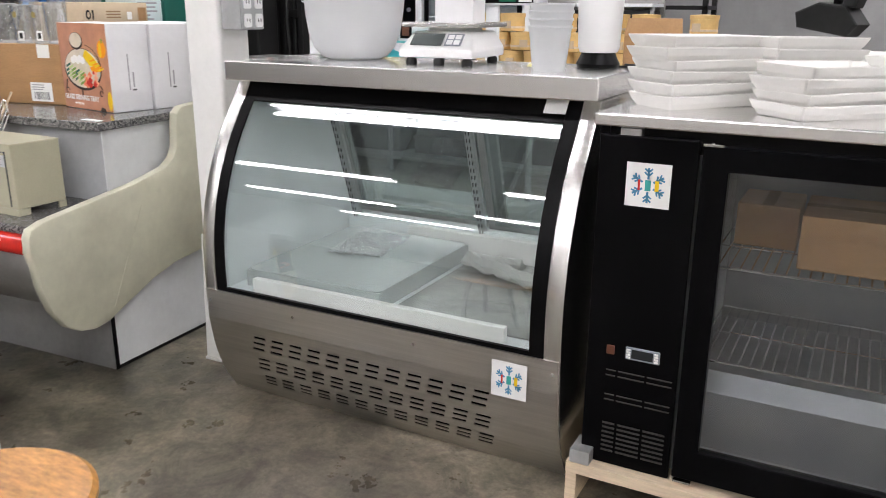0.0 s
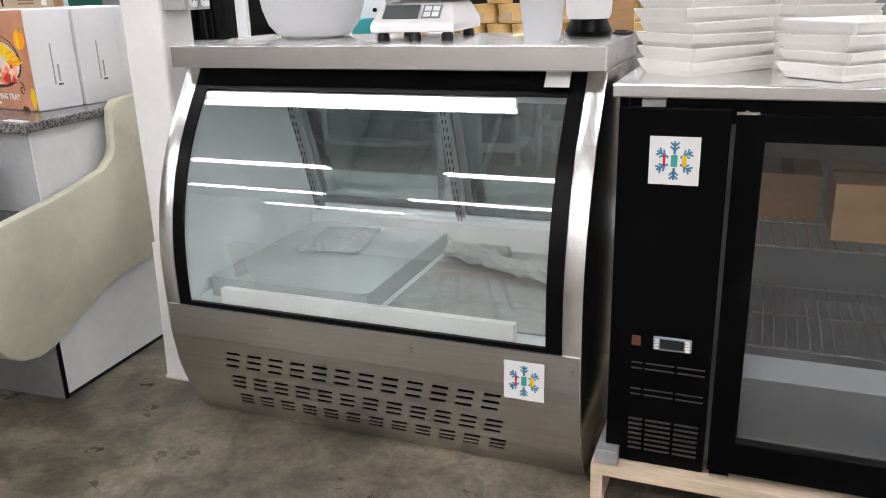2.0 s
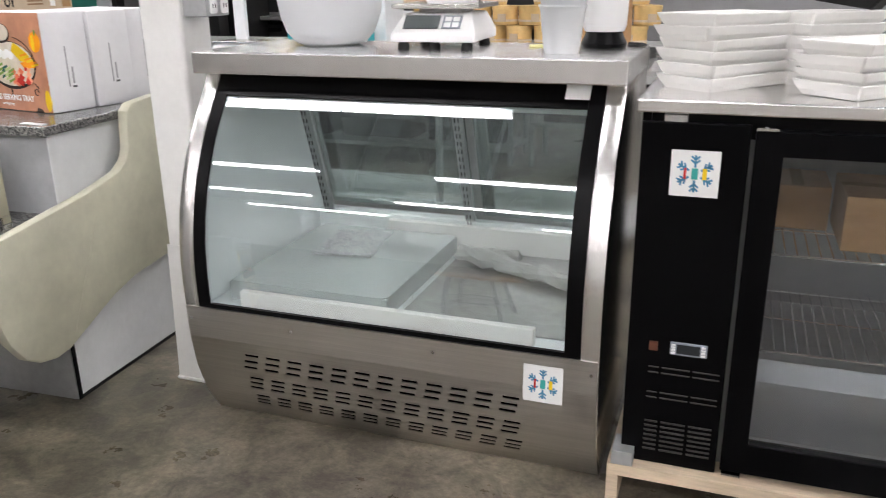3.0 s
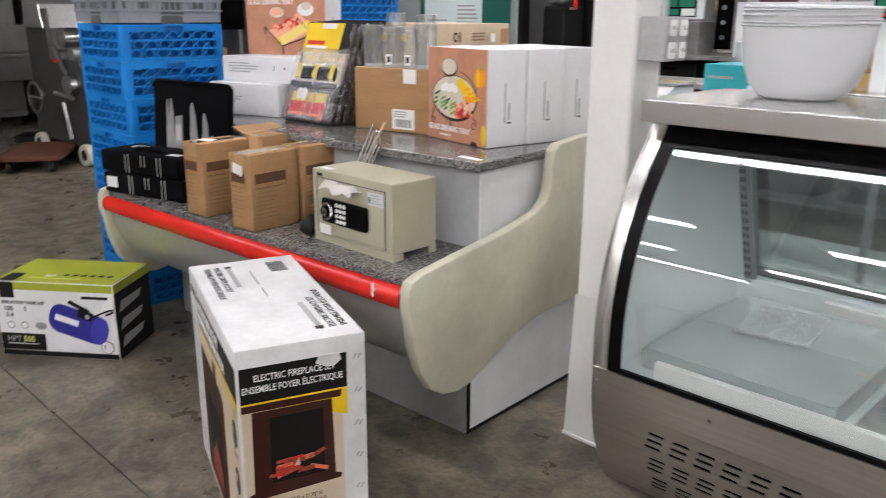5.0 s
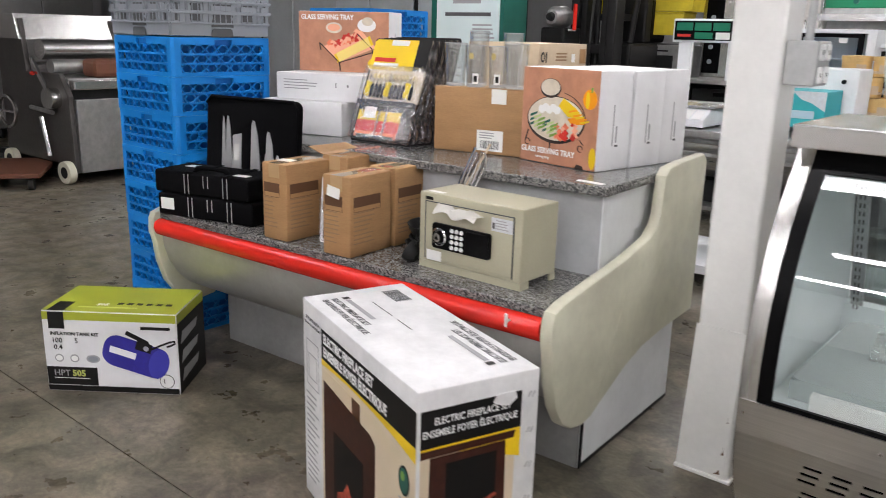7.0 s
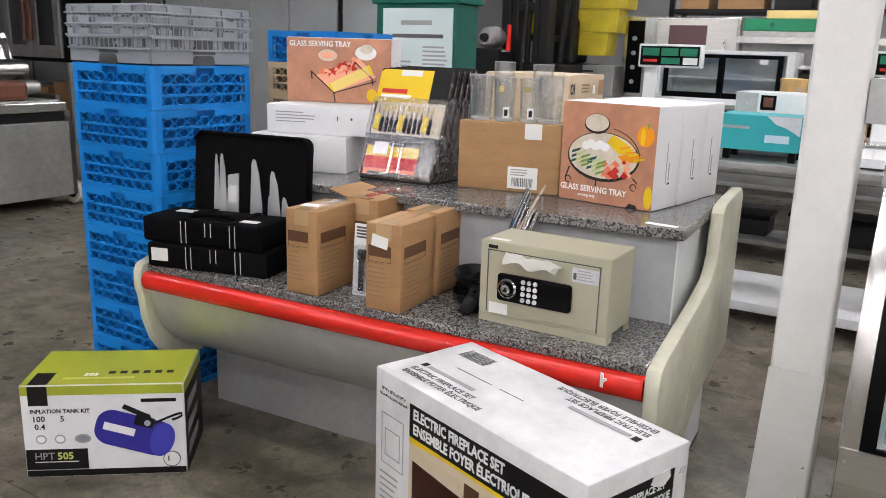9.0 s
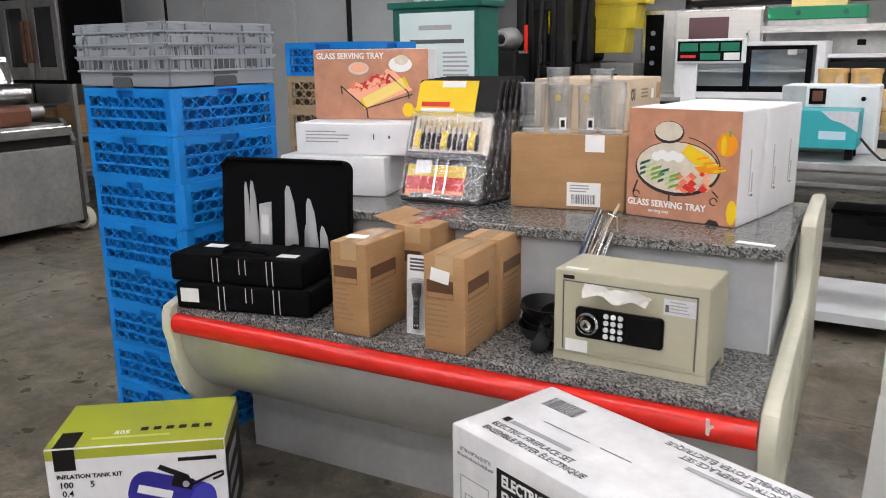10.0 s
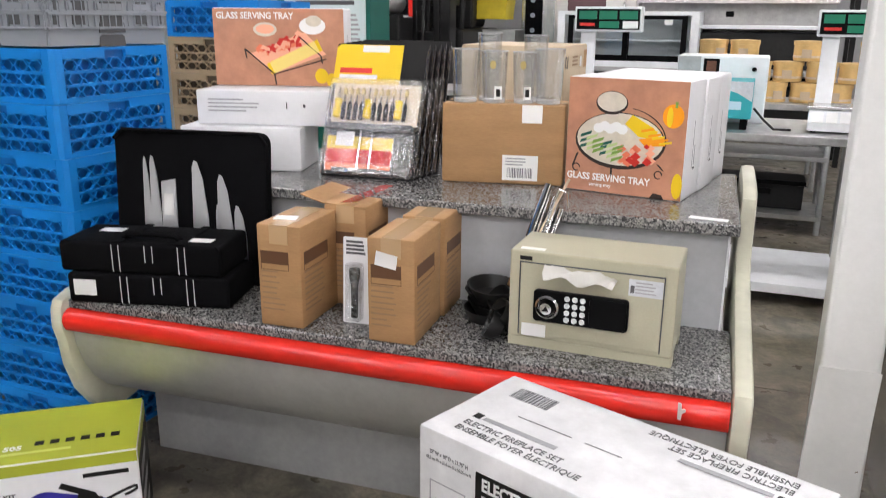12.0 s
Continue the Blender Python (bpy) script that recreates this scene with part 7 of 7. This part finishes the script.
for z in (0.02, 0.07, 0.14):
    pipe(bm, [(0, 0, z), (0.24, 0, z), (0.24, 0.2, z), (0, 0.2, z), (0, 0, z)], 0.003, 5)
part("wire_body", bm, CHROME, bk)
part("handle", pipe(B(), [(0.12, 0, 0.14), (0.12, -0.06, 0.2), (0.12, -0.16, 0.24)], 0.009), BLACK, bk)
pn = thing("sheet_pan_stack", "stack of dark cooking pans on the work table", "pans", pose(-0.45, 4.65, TZ))
for i in range(6):
    part("pan", box(B(), -0.18, 0.18, -0.12, 0.12, 0.045 * i, 0.045 * i + 0.04, 0.006), DARK, pn)
bb = thing("brown_carton", "open brown carton with bottles on the table", "box", pose(-1.3, 4.5, TZ, 0, 0, 8))
part("carton", box(B(), 0, 0.3, 0, 0.25, 0, 0.3, 0.003), CARD, bb)
part("flap", prism(B(), [(0, 0), (0.3, 0), (0.29, 0.1), (0.01, 0.1)], "z", 0, 0.003), CARD, bb, "", pose(0, 0, 0.3, 60, 0, 0))
wt = thing("foam_box_stack", "stack of white foam boxes on the work table", "boxes", pose(-0.25, 4.25, TZ))
for i in range(3):
    part("foam_box", box(B(), 0, 0.34, 0, 0.22, 0.085 * i, 0.085 * i + 0.083, 0.008), OFFWHITE, wt)

# grey panelled partition
part_wall = structure("wall_partition", box(B(), HX0, -5.6, 6.06, 6.16, 0, 3.2), DARK, "grey sheet metal partition of tall panels", "wall")
x = HX0
i = 0
widths = (0.62, 0.55, 0.72, 0.5, 0.6)
while x < -5.75:
    w = min(widths[i % 5], -5.61 - x)
    part("panel", box(B(), x + 0.006, x + w - 0.006, 6.02 + 0.012 * (i % 2), 6.06, 0, 3.2, 0.006), CORRUGATED, part_wall)
    x += w + (0.07 if i % 4 == 1 else 0.0)
    i += 1

gc = thing("utility_cabinet", "dark green metal cabinet with a printed notice", "cabinet", pose(-5.35, 4.5, 0))
part("body", box(B(), 0.03, 0.68, 0.02, 0.3, 0, 1.69, 0.006), GREEN_PAINT, gc)
part("lid", box(B(), 0, 0.71, 0, 0.33, 1.69, 1.73, 0.005), GREEN_PAINT, gc)
nt_ = part("notice", box(B(), 0.09, 0.652, 0.013, 0.0195, 0.95, 1.66), NOTICE, gc, "pale printed notice")
bars("notice_heading", 0.24, 0.6, 1.55, 1, 0.03, 0.03, GREY_PRINT, gc, front(0, 0, 0.013), 1, 4)
ink("notice_line", rect(0.17, 0.58, 1.465, 1.49), GREY_DARK, gc, front(0, 0, 0.013), 1)
bars("notice_print", 0.42, 0.62, 1.4, 14, 0.028, 0.012, GREY_PRINT, gc, front(0, 0, 0.013), 1, 5)
bars("notice_print", 0.12, 0.34, 1.3, 10, 0.028, 0.012, GREY_PRINT, gc, front(0, 0, 0.013), 1, 6)
rag = crumple_mesh(0.2, 0.12, 0.05, 6, 4, 9)
bmesh.ops.solidify(rag, geom=rag.faces[:], thickness=0.008)
tagged(part("white_cloth", rag, PAPER, None, "crumpled white cloth on the green cabinet", pose(-5.13, 4.65, 1.736)), category="cloth")

fk = thing("forklift", "black forklift mast with a small yellow box", "forklift", pose(-5.42, 6.6, 0))
for fx in (0.0, 0.38):
    part("mast_rail", box(B(), fx, fx + 0.09, 0, 0.16, 0, 2.4, 0.01), DARK, fk)
    part("inner_rail", box(B(), fx + 0.1 if fx == 0 else fx - 0.07, fx + 0.16 if fx == 0 else fx - 0.01, 0.02, 0.14, 0, 2.2, 0.01), DARK, fk)
for z in (0.4, 1.2, 1.75, 2.2):
    part("cross_member", box(B(), 0.09, 0.38, 0.03, 0.12, z, z + 0.08, 0.006), DARK, fk)
part("lift_cylinder", rod(B(), (0.24, 0.08, 0.1), (0.24, 0.08, 2.0), 0.028, 14), DARK, fk)
part("hose", pipe(B(), [(0.25, 0.0, 0.5), (0.23, -0.03, 1.2), (0.26, 0.0, 2.0)], 0.014), RUBBER, fk)
part("body", box(B(), 0.0, 0.47, 0.3, 1.4, 0.3, 1.3, 0.03), DARK, fk, "dark forklift body")
part("battery_box", box(B(), 0.1, 0.28, 0.3, 0.5, 1.56, 1.79, 0.01), YELLOW, fk, "yellow box behind the mast")
part("box_bracket", box(B(), 0.06, 0.4, 0.28, 0.52, 1.5, 1.56), DARK, fk)
part("cab_panel", box(B(), 0.02, 0.45, 0.62, 0.75, 1.3, 2.3, 0.02), DARK, fk, "dark cab front")
part("seat", box(B(), 0.1, 0.4, 0.8, 1.2, 1.3, 1.75, 0.05), BLACK, fk)
for px in (0.02, 0.44):
    part("guard_post", rod(B(), (px, 0.35, 1.3), (px, 0.6, 2.4), 0.03, 8), DARK, fk)
for wx in (0.06, 0.4):
    w_ = part("wheel", lathe(B(), [(0.1, -0.06), (0.27, -0.06), (0.28, 0), (0.27, 0.06), (0.1, 0.06)], 24, (0, 0, 0), True, "x"), RUBBER, fk, "", pose(wx, 0.35, 0.28), True)
mo = thing("floor_mixer", "grey metal mixer head on a dark stand", "mixer", pose(-5.36, 6.2, 0))
part("stand", box(B(), -0.12, 0.12, 0.0, 0.3, 0, 1.42, 0.02), DARK, mo)
part("head", lathe(B(), [(0, -0.12), (0.06, -0.12), (0.09, -0.07), (0.1, 0.08), (0.08, 0.14), (0.0, 0.16)], 24, (0, 0.1, 1.51), False, "y"), STEEL_DULL, mo, "round grey motor housing", smooth=True)
part("nose", lathe(B(), [(0, -0.16), (0.03, -0.16), (0.04, -0.12)], 16, (0, 0.1, 1.51), False, "y"), DARK, mo, smooth=True)
part("red_handle", rod(B(), (0.2, 0.05, 1.4), (0.2, 0.05, 1.62), 0.018, 10), RED, mo, "red and white lever grip")
part("lever", rod(B(), (0.14, 0.05, 1.4), (0.21, 0.05, 1.4), 0.01, 8), GALV, mo)
sv = thing("storage_rack", "dark steel storage rack with boxes on its shelves", "rack", pose(-4.5, 8.7, 0))
for px in (0, 2.8):
    for py in (0, 0.5):
        part("upright", box(B(), px, px + 0.05, py, py + 0.05, 0, 3.0), DARK, sv)
for z in (1.3, 1.85, 2.4, 2.95):
    part("shelf", box(B(), 0, 2.85, 0, 0.55, z, z + 0.04), DARK, sv)
for i, (px, w, h, c, n) in enumerate(((0.1, 0.3, 0.3, CARD, "brown"), (0.5, 0.45, 0.4, CARD, "brown"), (1.05, 0.35, 0.35, DARK, "black"), (1.5, 0.5, 0.42, CARD_PALE, "pale"), (2.1, 0.5, 0.38, DARK, "black"))):
    for z in (1.8905, 2.4405):
        s_ = thing("storage_box", n + " box standing on the storage rack shelf", "box", pose(-4.5 + px, 8.75, z), "boxes on the rack")
        part("body", box(B(), 0, w, 0, 0.4, 0, h, 0.006), c, s_)
        part("lid", box(B(), -0.008, w + 0.008, -0.008, 0.408, h, h + 0.03, 0.005), c, s_)

# dough sheeter
ds = thing("dough_sheeter", "worn steel dough sheeter on castors with a crank", "machine", pose(-9.44, 3.12, 0) @ Matrix.Diagonal((1.24, 1, 1, 1)))
part("end_panel", prism(B(), [(0.0, 0.1), (1.08, 0.1), (1.06, 0.75), (0.95, 0.93), (0.45, 0.93), (0.4, 1.38), (0.05, 1.38), (0.0, 1.3)], "y", 0.0, 0.05, 0.01), STEEL_DARK, ds, "dark steel end plate")
part("end_panel", prism(B(), [(0.0, 0.1), (1.08, 0.1), (1.06, 0.75), (0.95, 0.93), (0.45, 0.93), (0.4, 1.38), (0.05, 1.38), (0.0, 1.3)], "y", 0.85, 0.9, 0.01), STEEL_DARK, ds, "dark steel end plate")
part("front_panel", box(B(), 1.04, 1.09, 0.05, 0.85, 0.1, 0.72, 0.006), STEEL_DULL, ds, "dull steel front panel")
part("feed_edge", box(B(), 1.0, 1.08, 0.05, 0.85, 0.8, 0.88, 0.01), STEEL_TOP, ds, "bright steel edge")
part("shadow_gap", box(B(), 0.95, 1.04, 0.05, 0.85, 0.72, 0.8), DARK, ds)
part("table_plate", box(B(), 0.4, 1.0, 0.05, 0.85, 0.85, 0.89, 0.004), STEEL_DULL, ds)
part("top_hood", prism(B(), [(0.0, 1.2), (0.42, 1.2), (0.36, 1.42), (0.08, 1.42)], "y", -0.02, 0.92, 0.01), STEEL, ds, "polished steel hood")
part("upper_roller", rod(B(), (0.6, 0.05, 1.12), (0.6, 0.85, 1.12), 0.09, 20), STEEL, ds, smooth=True)
part("lower_roller", rod(B(), (0.75, 0.05, 0.98), (0.75, 0.85, 0.98), 0.06, 16), STEEL_DULL, ds, smooth=True)
part("flour_bag", box(B(), 0.78, 1.0, 0.3, 0.6, 0.89, 1.05, 0.04), WOODDARK, ds)
part("crank_arm", prism(B(), rounded(-0.02, 0.02, -0.02, 0.42, 0.018), "z", 0, 0.02), CHROME, ds, "chrome crank arm", pose(0.88, -0.03, 0.72, 90, 0, 0) @ pose(0, 0, 0, 0, 0, 38))
part("crank_hub", rod(B(), (0.88, 0.0, 0.72), (0.88, -0.08, 0.72), 0.09, 20), STEEL, ds, smooth=True)
part("lever", rod(B(), (0.72, -0.05, 0.55), (0.8, -0.05, 0.22), 0.025, 10), CHROME, ds)
part("lever_link", rod(B(), (0.55, -0.04, 0.62), (0.88, -0.04, 0.6), 0.02, 8), STEEL_DULL, ds)
part("hand_wheel", lathe(B(), [(0.13, -0.012), (0.155, -0.012), (0.155, 0.012), (0.13, 0.012), (0.13, -0.012)], 24, (0.18, -0.06, 0.55), False, "y"), STEEL, ds, smooth=True)
part("wheel_spoke", box(B(), 0.05, 0.31, -0.065, -0.055, 0.54, 0.56), STEEL, ds)
part("red_knob", lathe(B(), [(0, -0.02), (0.02, -0.01), (0.02, 0.01), (0, 0.02)], 12, (0.66, -0.06, 0.92)), RED, ds)
for wx in (0.12, 1.0):
    for wy in (0.03, 0.87):
        c = part("castor", lathe(B(), [(0.05, -0.03), (0.095, -0.03), (0.1, 0.0), (0.095, 0.03), (0.05, 0.03)], 22, (wx, wy - (0.06 if wy < 0.5 else -0.06), 0.1), False, "y"), CREAM, ds, "pale rubber castor", smooth=True)
        part("castor_hub", rod(B(), (wx, wy - (0.09 if wy < 0.5 else -0.03), 0.1), (wx, wy - (0.03 if wy < 0.5 else -0.09), 0.1), 0.05, 14), DARK, ds)
part("fork", box(B(), 0.08, 1.04, 0.0, 0.9, 0.1, 0.16), DARK, ds)

ov = thing("convection_oven", "double-door steel convection oven on an open stand", "oven", pose(-10.3, 4.8, 0))
part("cabinet", box(B(), 0, 1.0, 0.03, 0.7, 1.16, 2.0, 0.01), BLACK_PAINT, ov, "black enamelled cabinet")
for a in (0.03, 0.5):
    d = part("door", frame_bm(a, a + 0.45, 1.2, 1.96, 0.09, 0.12, 0, 0.03), STEEL_DULL, ov, "steel-framed glass door")
    part("window", box(B(), a + 0.09, a + 0.36, 0.008, 0.014, 1.32, 1.88), DARK_GLASS, d)
    part("handle", rod(B(), (a + (0.41 if a < 0.1 else 0.04), -0.04, 1.36), (a + (0.41 if a < 0.1 else 0.04), -0.04, 1.76), 0.022, 10), WOODDARK, d, "reddish brown handle")
for px in (0.02, 0.94):
    for py in (0.05, 0.62):
        part("leg", box(B(), px, px + 0.045, py, py + 0.045, 0, 1.16), STEEL_DULL, ov)
for z in (0.3, 0.65):
    part("stand_shelf", box(B(), 0.03, 0.97, 0.06, 0.66, z, z + 0.025), STEEL_DULL, ov)
part("flue", rod(B(), (0.9, 0.6, 2.0), (0.9, 0.6, 2.25), 0.08, 14), GALV, ov)
for px, z, w, h in ((0.55, 0.6755, 0.35, 0.28), (0.1, 0.6755, 0.35, 0.22), (0.4, 0.3255, 0.45, 0.25)):
    s_ = thing("brown_carton", "small brown carton on the oven stand shelf", "box", pose(-10.3 + px, 4.95, z), "cartons under the oven")
    part("carton", box(B(), 0, w, 0, 0.35, 0, h, 0.004), CARD, s_)
    ink("packing_tape", rect(w * 0.4, w * 0.6, 0, 0.35), TAPE, s_, pose(0, 0, h), 1)


def reach_in(y):
    t = thing("reach_in_fridge", "tall stainless steel reach-in refrigerator with two doors", "refrigerator", pose(-12.2, y, 0), "reach-in refrigerators")
    part("cabinet", box(B(), 0, 0.75, 0, 1.3, 0.12, 2.05, 0.008), STEEL_DIM, t)
    part("grille", box(B(), 0.05, 0.755, 0.03, 1.27, 1.86, 2.03), STEEL_DARK, t)
    for a in (0.02, 0.655):
        d = part("door", box(B(), 0.75, 0.8, a, a + 0.625, 0.2, 1.84, 0.008), STEEL_DIM, t, "plain steel door")
        part("handle", box(B(), 0.8, 0.835, a + 0.05, a + 0.08, 0.9, 1.3, 0.006), CHROME, d)
    for px in (0.08, 0.67):
        for py in (0.08, 1.22):
            part("leg", rod(B(), (px, py, 0), (px, py, 0.12), 0.025, 8), DARK, t)
    return t


f0 = reach_in(1.0)
for y in (2.4, 3.8):
    copy_thing(f0, pose(-12.2, y, 0))
hood = thing("steel_sink_bench", "stainless steel bench with a raised back behind the sheeter", "bench", pose(-11.2, 3.0, 0))
part("top", box(B(), 0, 0.7, 0, 2.6, 0.86, 0.9, 0.004), STEEL_DIM, hood)
part("backsplash", box(B(), 0, 0.03, 0, 2.6, 0.9, 1.2, 0.004), STEEL_DIM, hood)
for px in (0.06, 0.62):
    for py in (0.06, 2.5):
        part("leg", rod(B(), (px, py, 0), (px, py, 0.86), 0.02, 8), GALV, hood)
part("front_apron", box(B(), 0.66, 0.7, 0, 2.6, 0.62, 0.86, 0.004), STEEL_DIM, hood)
crt = thing("yellow_crate", "yellow plastic crate with a hand hole on the concrete floor", "crate", pose(-8.19, 2.29, 0, 0, 0, 200))
bm = B()
for q in ((0, 0.36, 0, 0.012, 0, 0.3), (0, 0.36, 0.258, 0.27, 0, 0.3), (0.348, 0.36, 0.012, 0.258, 0, 0.3), (0.0, 0.012, 0.012, 0.258, 0, 0.3), (0.012, 0.348, 0.012, 0.258, 0, 0.012)):
    box(bm, *q)
part("crate_walls", bm, YELLOW, crt)
for q in ((-0.008, 0.368, -0.008, 0.0), (-0.008, 0.368, 0.27, 0.278)):
    part("rim", box(B(), q[0], q[1], q[2], q[3], 0.27, 0.3, 0.002), YELLOW, crt)
for hx in (0.06, 0.25):
    part("hand_hole", prism(B(), rounded(hx, hx + 0.06, 0.1, 0.16, 0.015), "y", 0.27, 0.2715), DARK, crt)
dol = thing("wooden_dolly", "low reddish brown wooden dolly on the floor", "dolly", at_corner((-8.3, 2.36), (-9.05, 2.86)))
part("deck", box(B(), 0, 0.9, -0.5, 0, 0.11, 0.15, 0.006), WOODDARK, dol)
part("edge_board", box(B(), 0, 0.9, 0.0, 0.03, 0.02, 0.15, 0.004), WOODDARK, dol)
for px in (0.08, 0.8):
    for py in (-0.42, -0.08):
        part("castor", rod(B(), (px, py - 0.02, 0.055), (px, py + 0.02, 0.055), 0.055, 14), RUBBER, dol)
hos = tagged(part("hose_coil", pipe(B(), [(0.22 * math.cos(a * 0.5) * (1 + 0.02 * (a % 7)), 0.2 * math.sin(a * 0.5) * (1 + 0.03 * (a % 5)), 0.02 + 0.0012 * a) for a in range(46)], 0.016), RUBBER, None, "dark rubber hose coiled on the concrete", pose(-10.0, 3.3, 0), True), category="hose")

# electrical box on the post, stool near the start of the walk
eb = thing("outlet_box", "galvanised electrical box with two outlets on the post", "outlet", pose(-2.044, 2.3, 1.29))
part("box_body", box(B(), 0.0, 0.085, -0.055, 0.055, -0.06, 0.06, 0.004), GALV, eb)
part("side_cover", box(B(), 0.002, 0.083, -0.06, -0.055, -0.058, 0.058), GALV, eb)
for dy in (-0.028, 0.028):
    for dz in (-0.03, 0.03):
        o = part("outlet", prism(B(), rounded(-0.017, 0.017, -0.022, 0.022, 0.008), "z", 0, 0.005), WHITE_PLASTIC, eb, "white outlet socket", pose(0.085, dy, dz, 90, 0, 90))
        part("slot", box(B(), -0.008, -0.005, -0.006, 0.006, 0.005, 0.0056), BLACK, o)
        part("slot", box(B(), 0.005, 0.008, -0.006, 0.006, 0.005, 0.0056), BLACK, o)
part("conduit", rod(B(), (0.04, 0, 0.06), (0.04, 0, HZ - 1.29), 0.011, 10), GALV, eb, "galvanised conduit")
st = thing("round_stool", "round varnished wooden stool seat on steel legs", "stool", pose(-1.40, 0.83, 0))
part("seat", lathe(B(), [(0, 0.425), (0.19, 0.425), (0.2, 0.432), (0.2, 0.443), (0.19, 0.45), (0, 0.45)], 40), WOODSTOOL, st, smooth=True)
for k in range(4):
    a = radians(45 + 90 * k)
    part("leg", rod(B(), (0.13 * math.cos(a), 0.13 * math.sin(a), 0.425), (0.18 * math.cos(a), 0.18 * math.sin(a), 0), 0.011, 8), DARK, st)
part("footring", lathe(B(), [(0.155, 0.15), (0.165, 0.15), (0.165, 0.16), (0.155, 0.16), (0.155, 0.15)], 30), DARK, st)

# dark stock under the tables
def crate(x, y, z, w, d, h, lab="black plastic stock crate under the steel table"):
    t = thing("stock_crate", lab, "crate", pose(x, y, z), "crates under the tables")
    part("crate_body", box(B(), 0, w, 0, d, 0, h - 0.03, 0.006), DARK, t)
    part("rim", box(B(), -0.01, w + 0.01, -0.01, d + 0.01, h - 0.03, h, 0.004), BLACK, t)
    part("handle", box(B(), w * 0.35, w * 0.65, -0.012, -0.001, h - 0.1, h - 0.06, 0.003), BLACK, t)
    return t


for i in range(4):
    crate(-4.9 + 0.74 * i, 5.95, 0.1305, 0.6, 0.3, 0.15 + 0.05 * (i % 2))
for i in range(2):
    crate(-1.75 + 0.62 * i, 5.85, 0.3305, 0.56, 0.42, 0.3)
for i in range(5):
    crate(-5.2 + 0.66 * i, 7.45, 0.4305, 0.6, 0.6, 0.5)
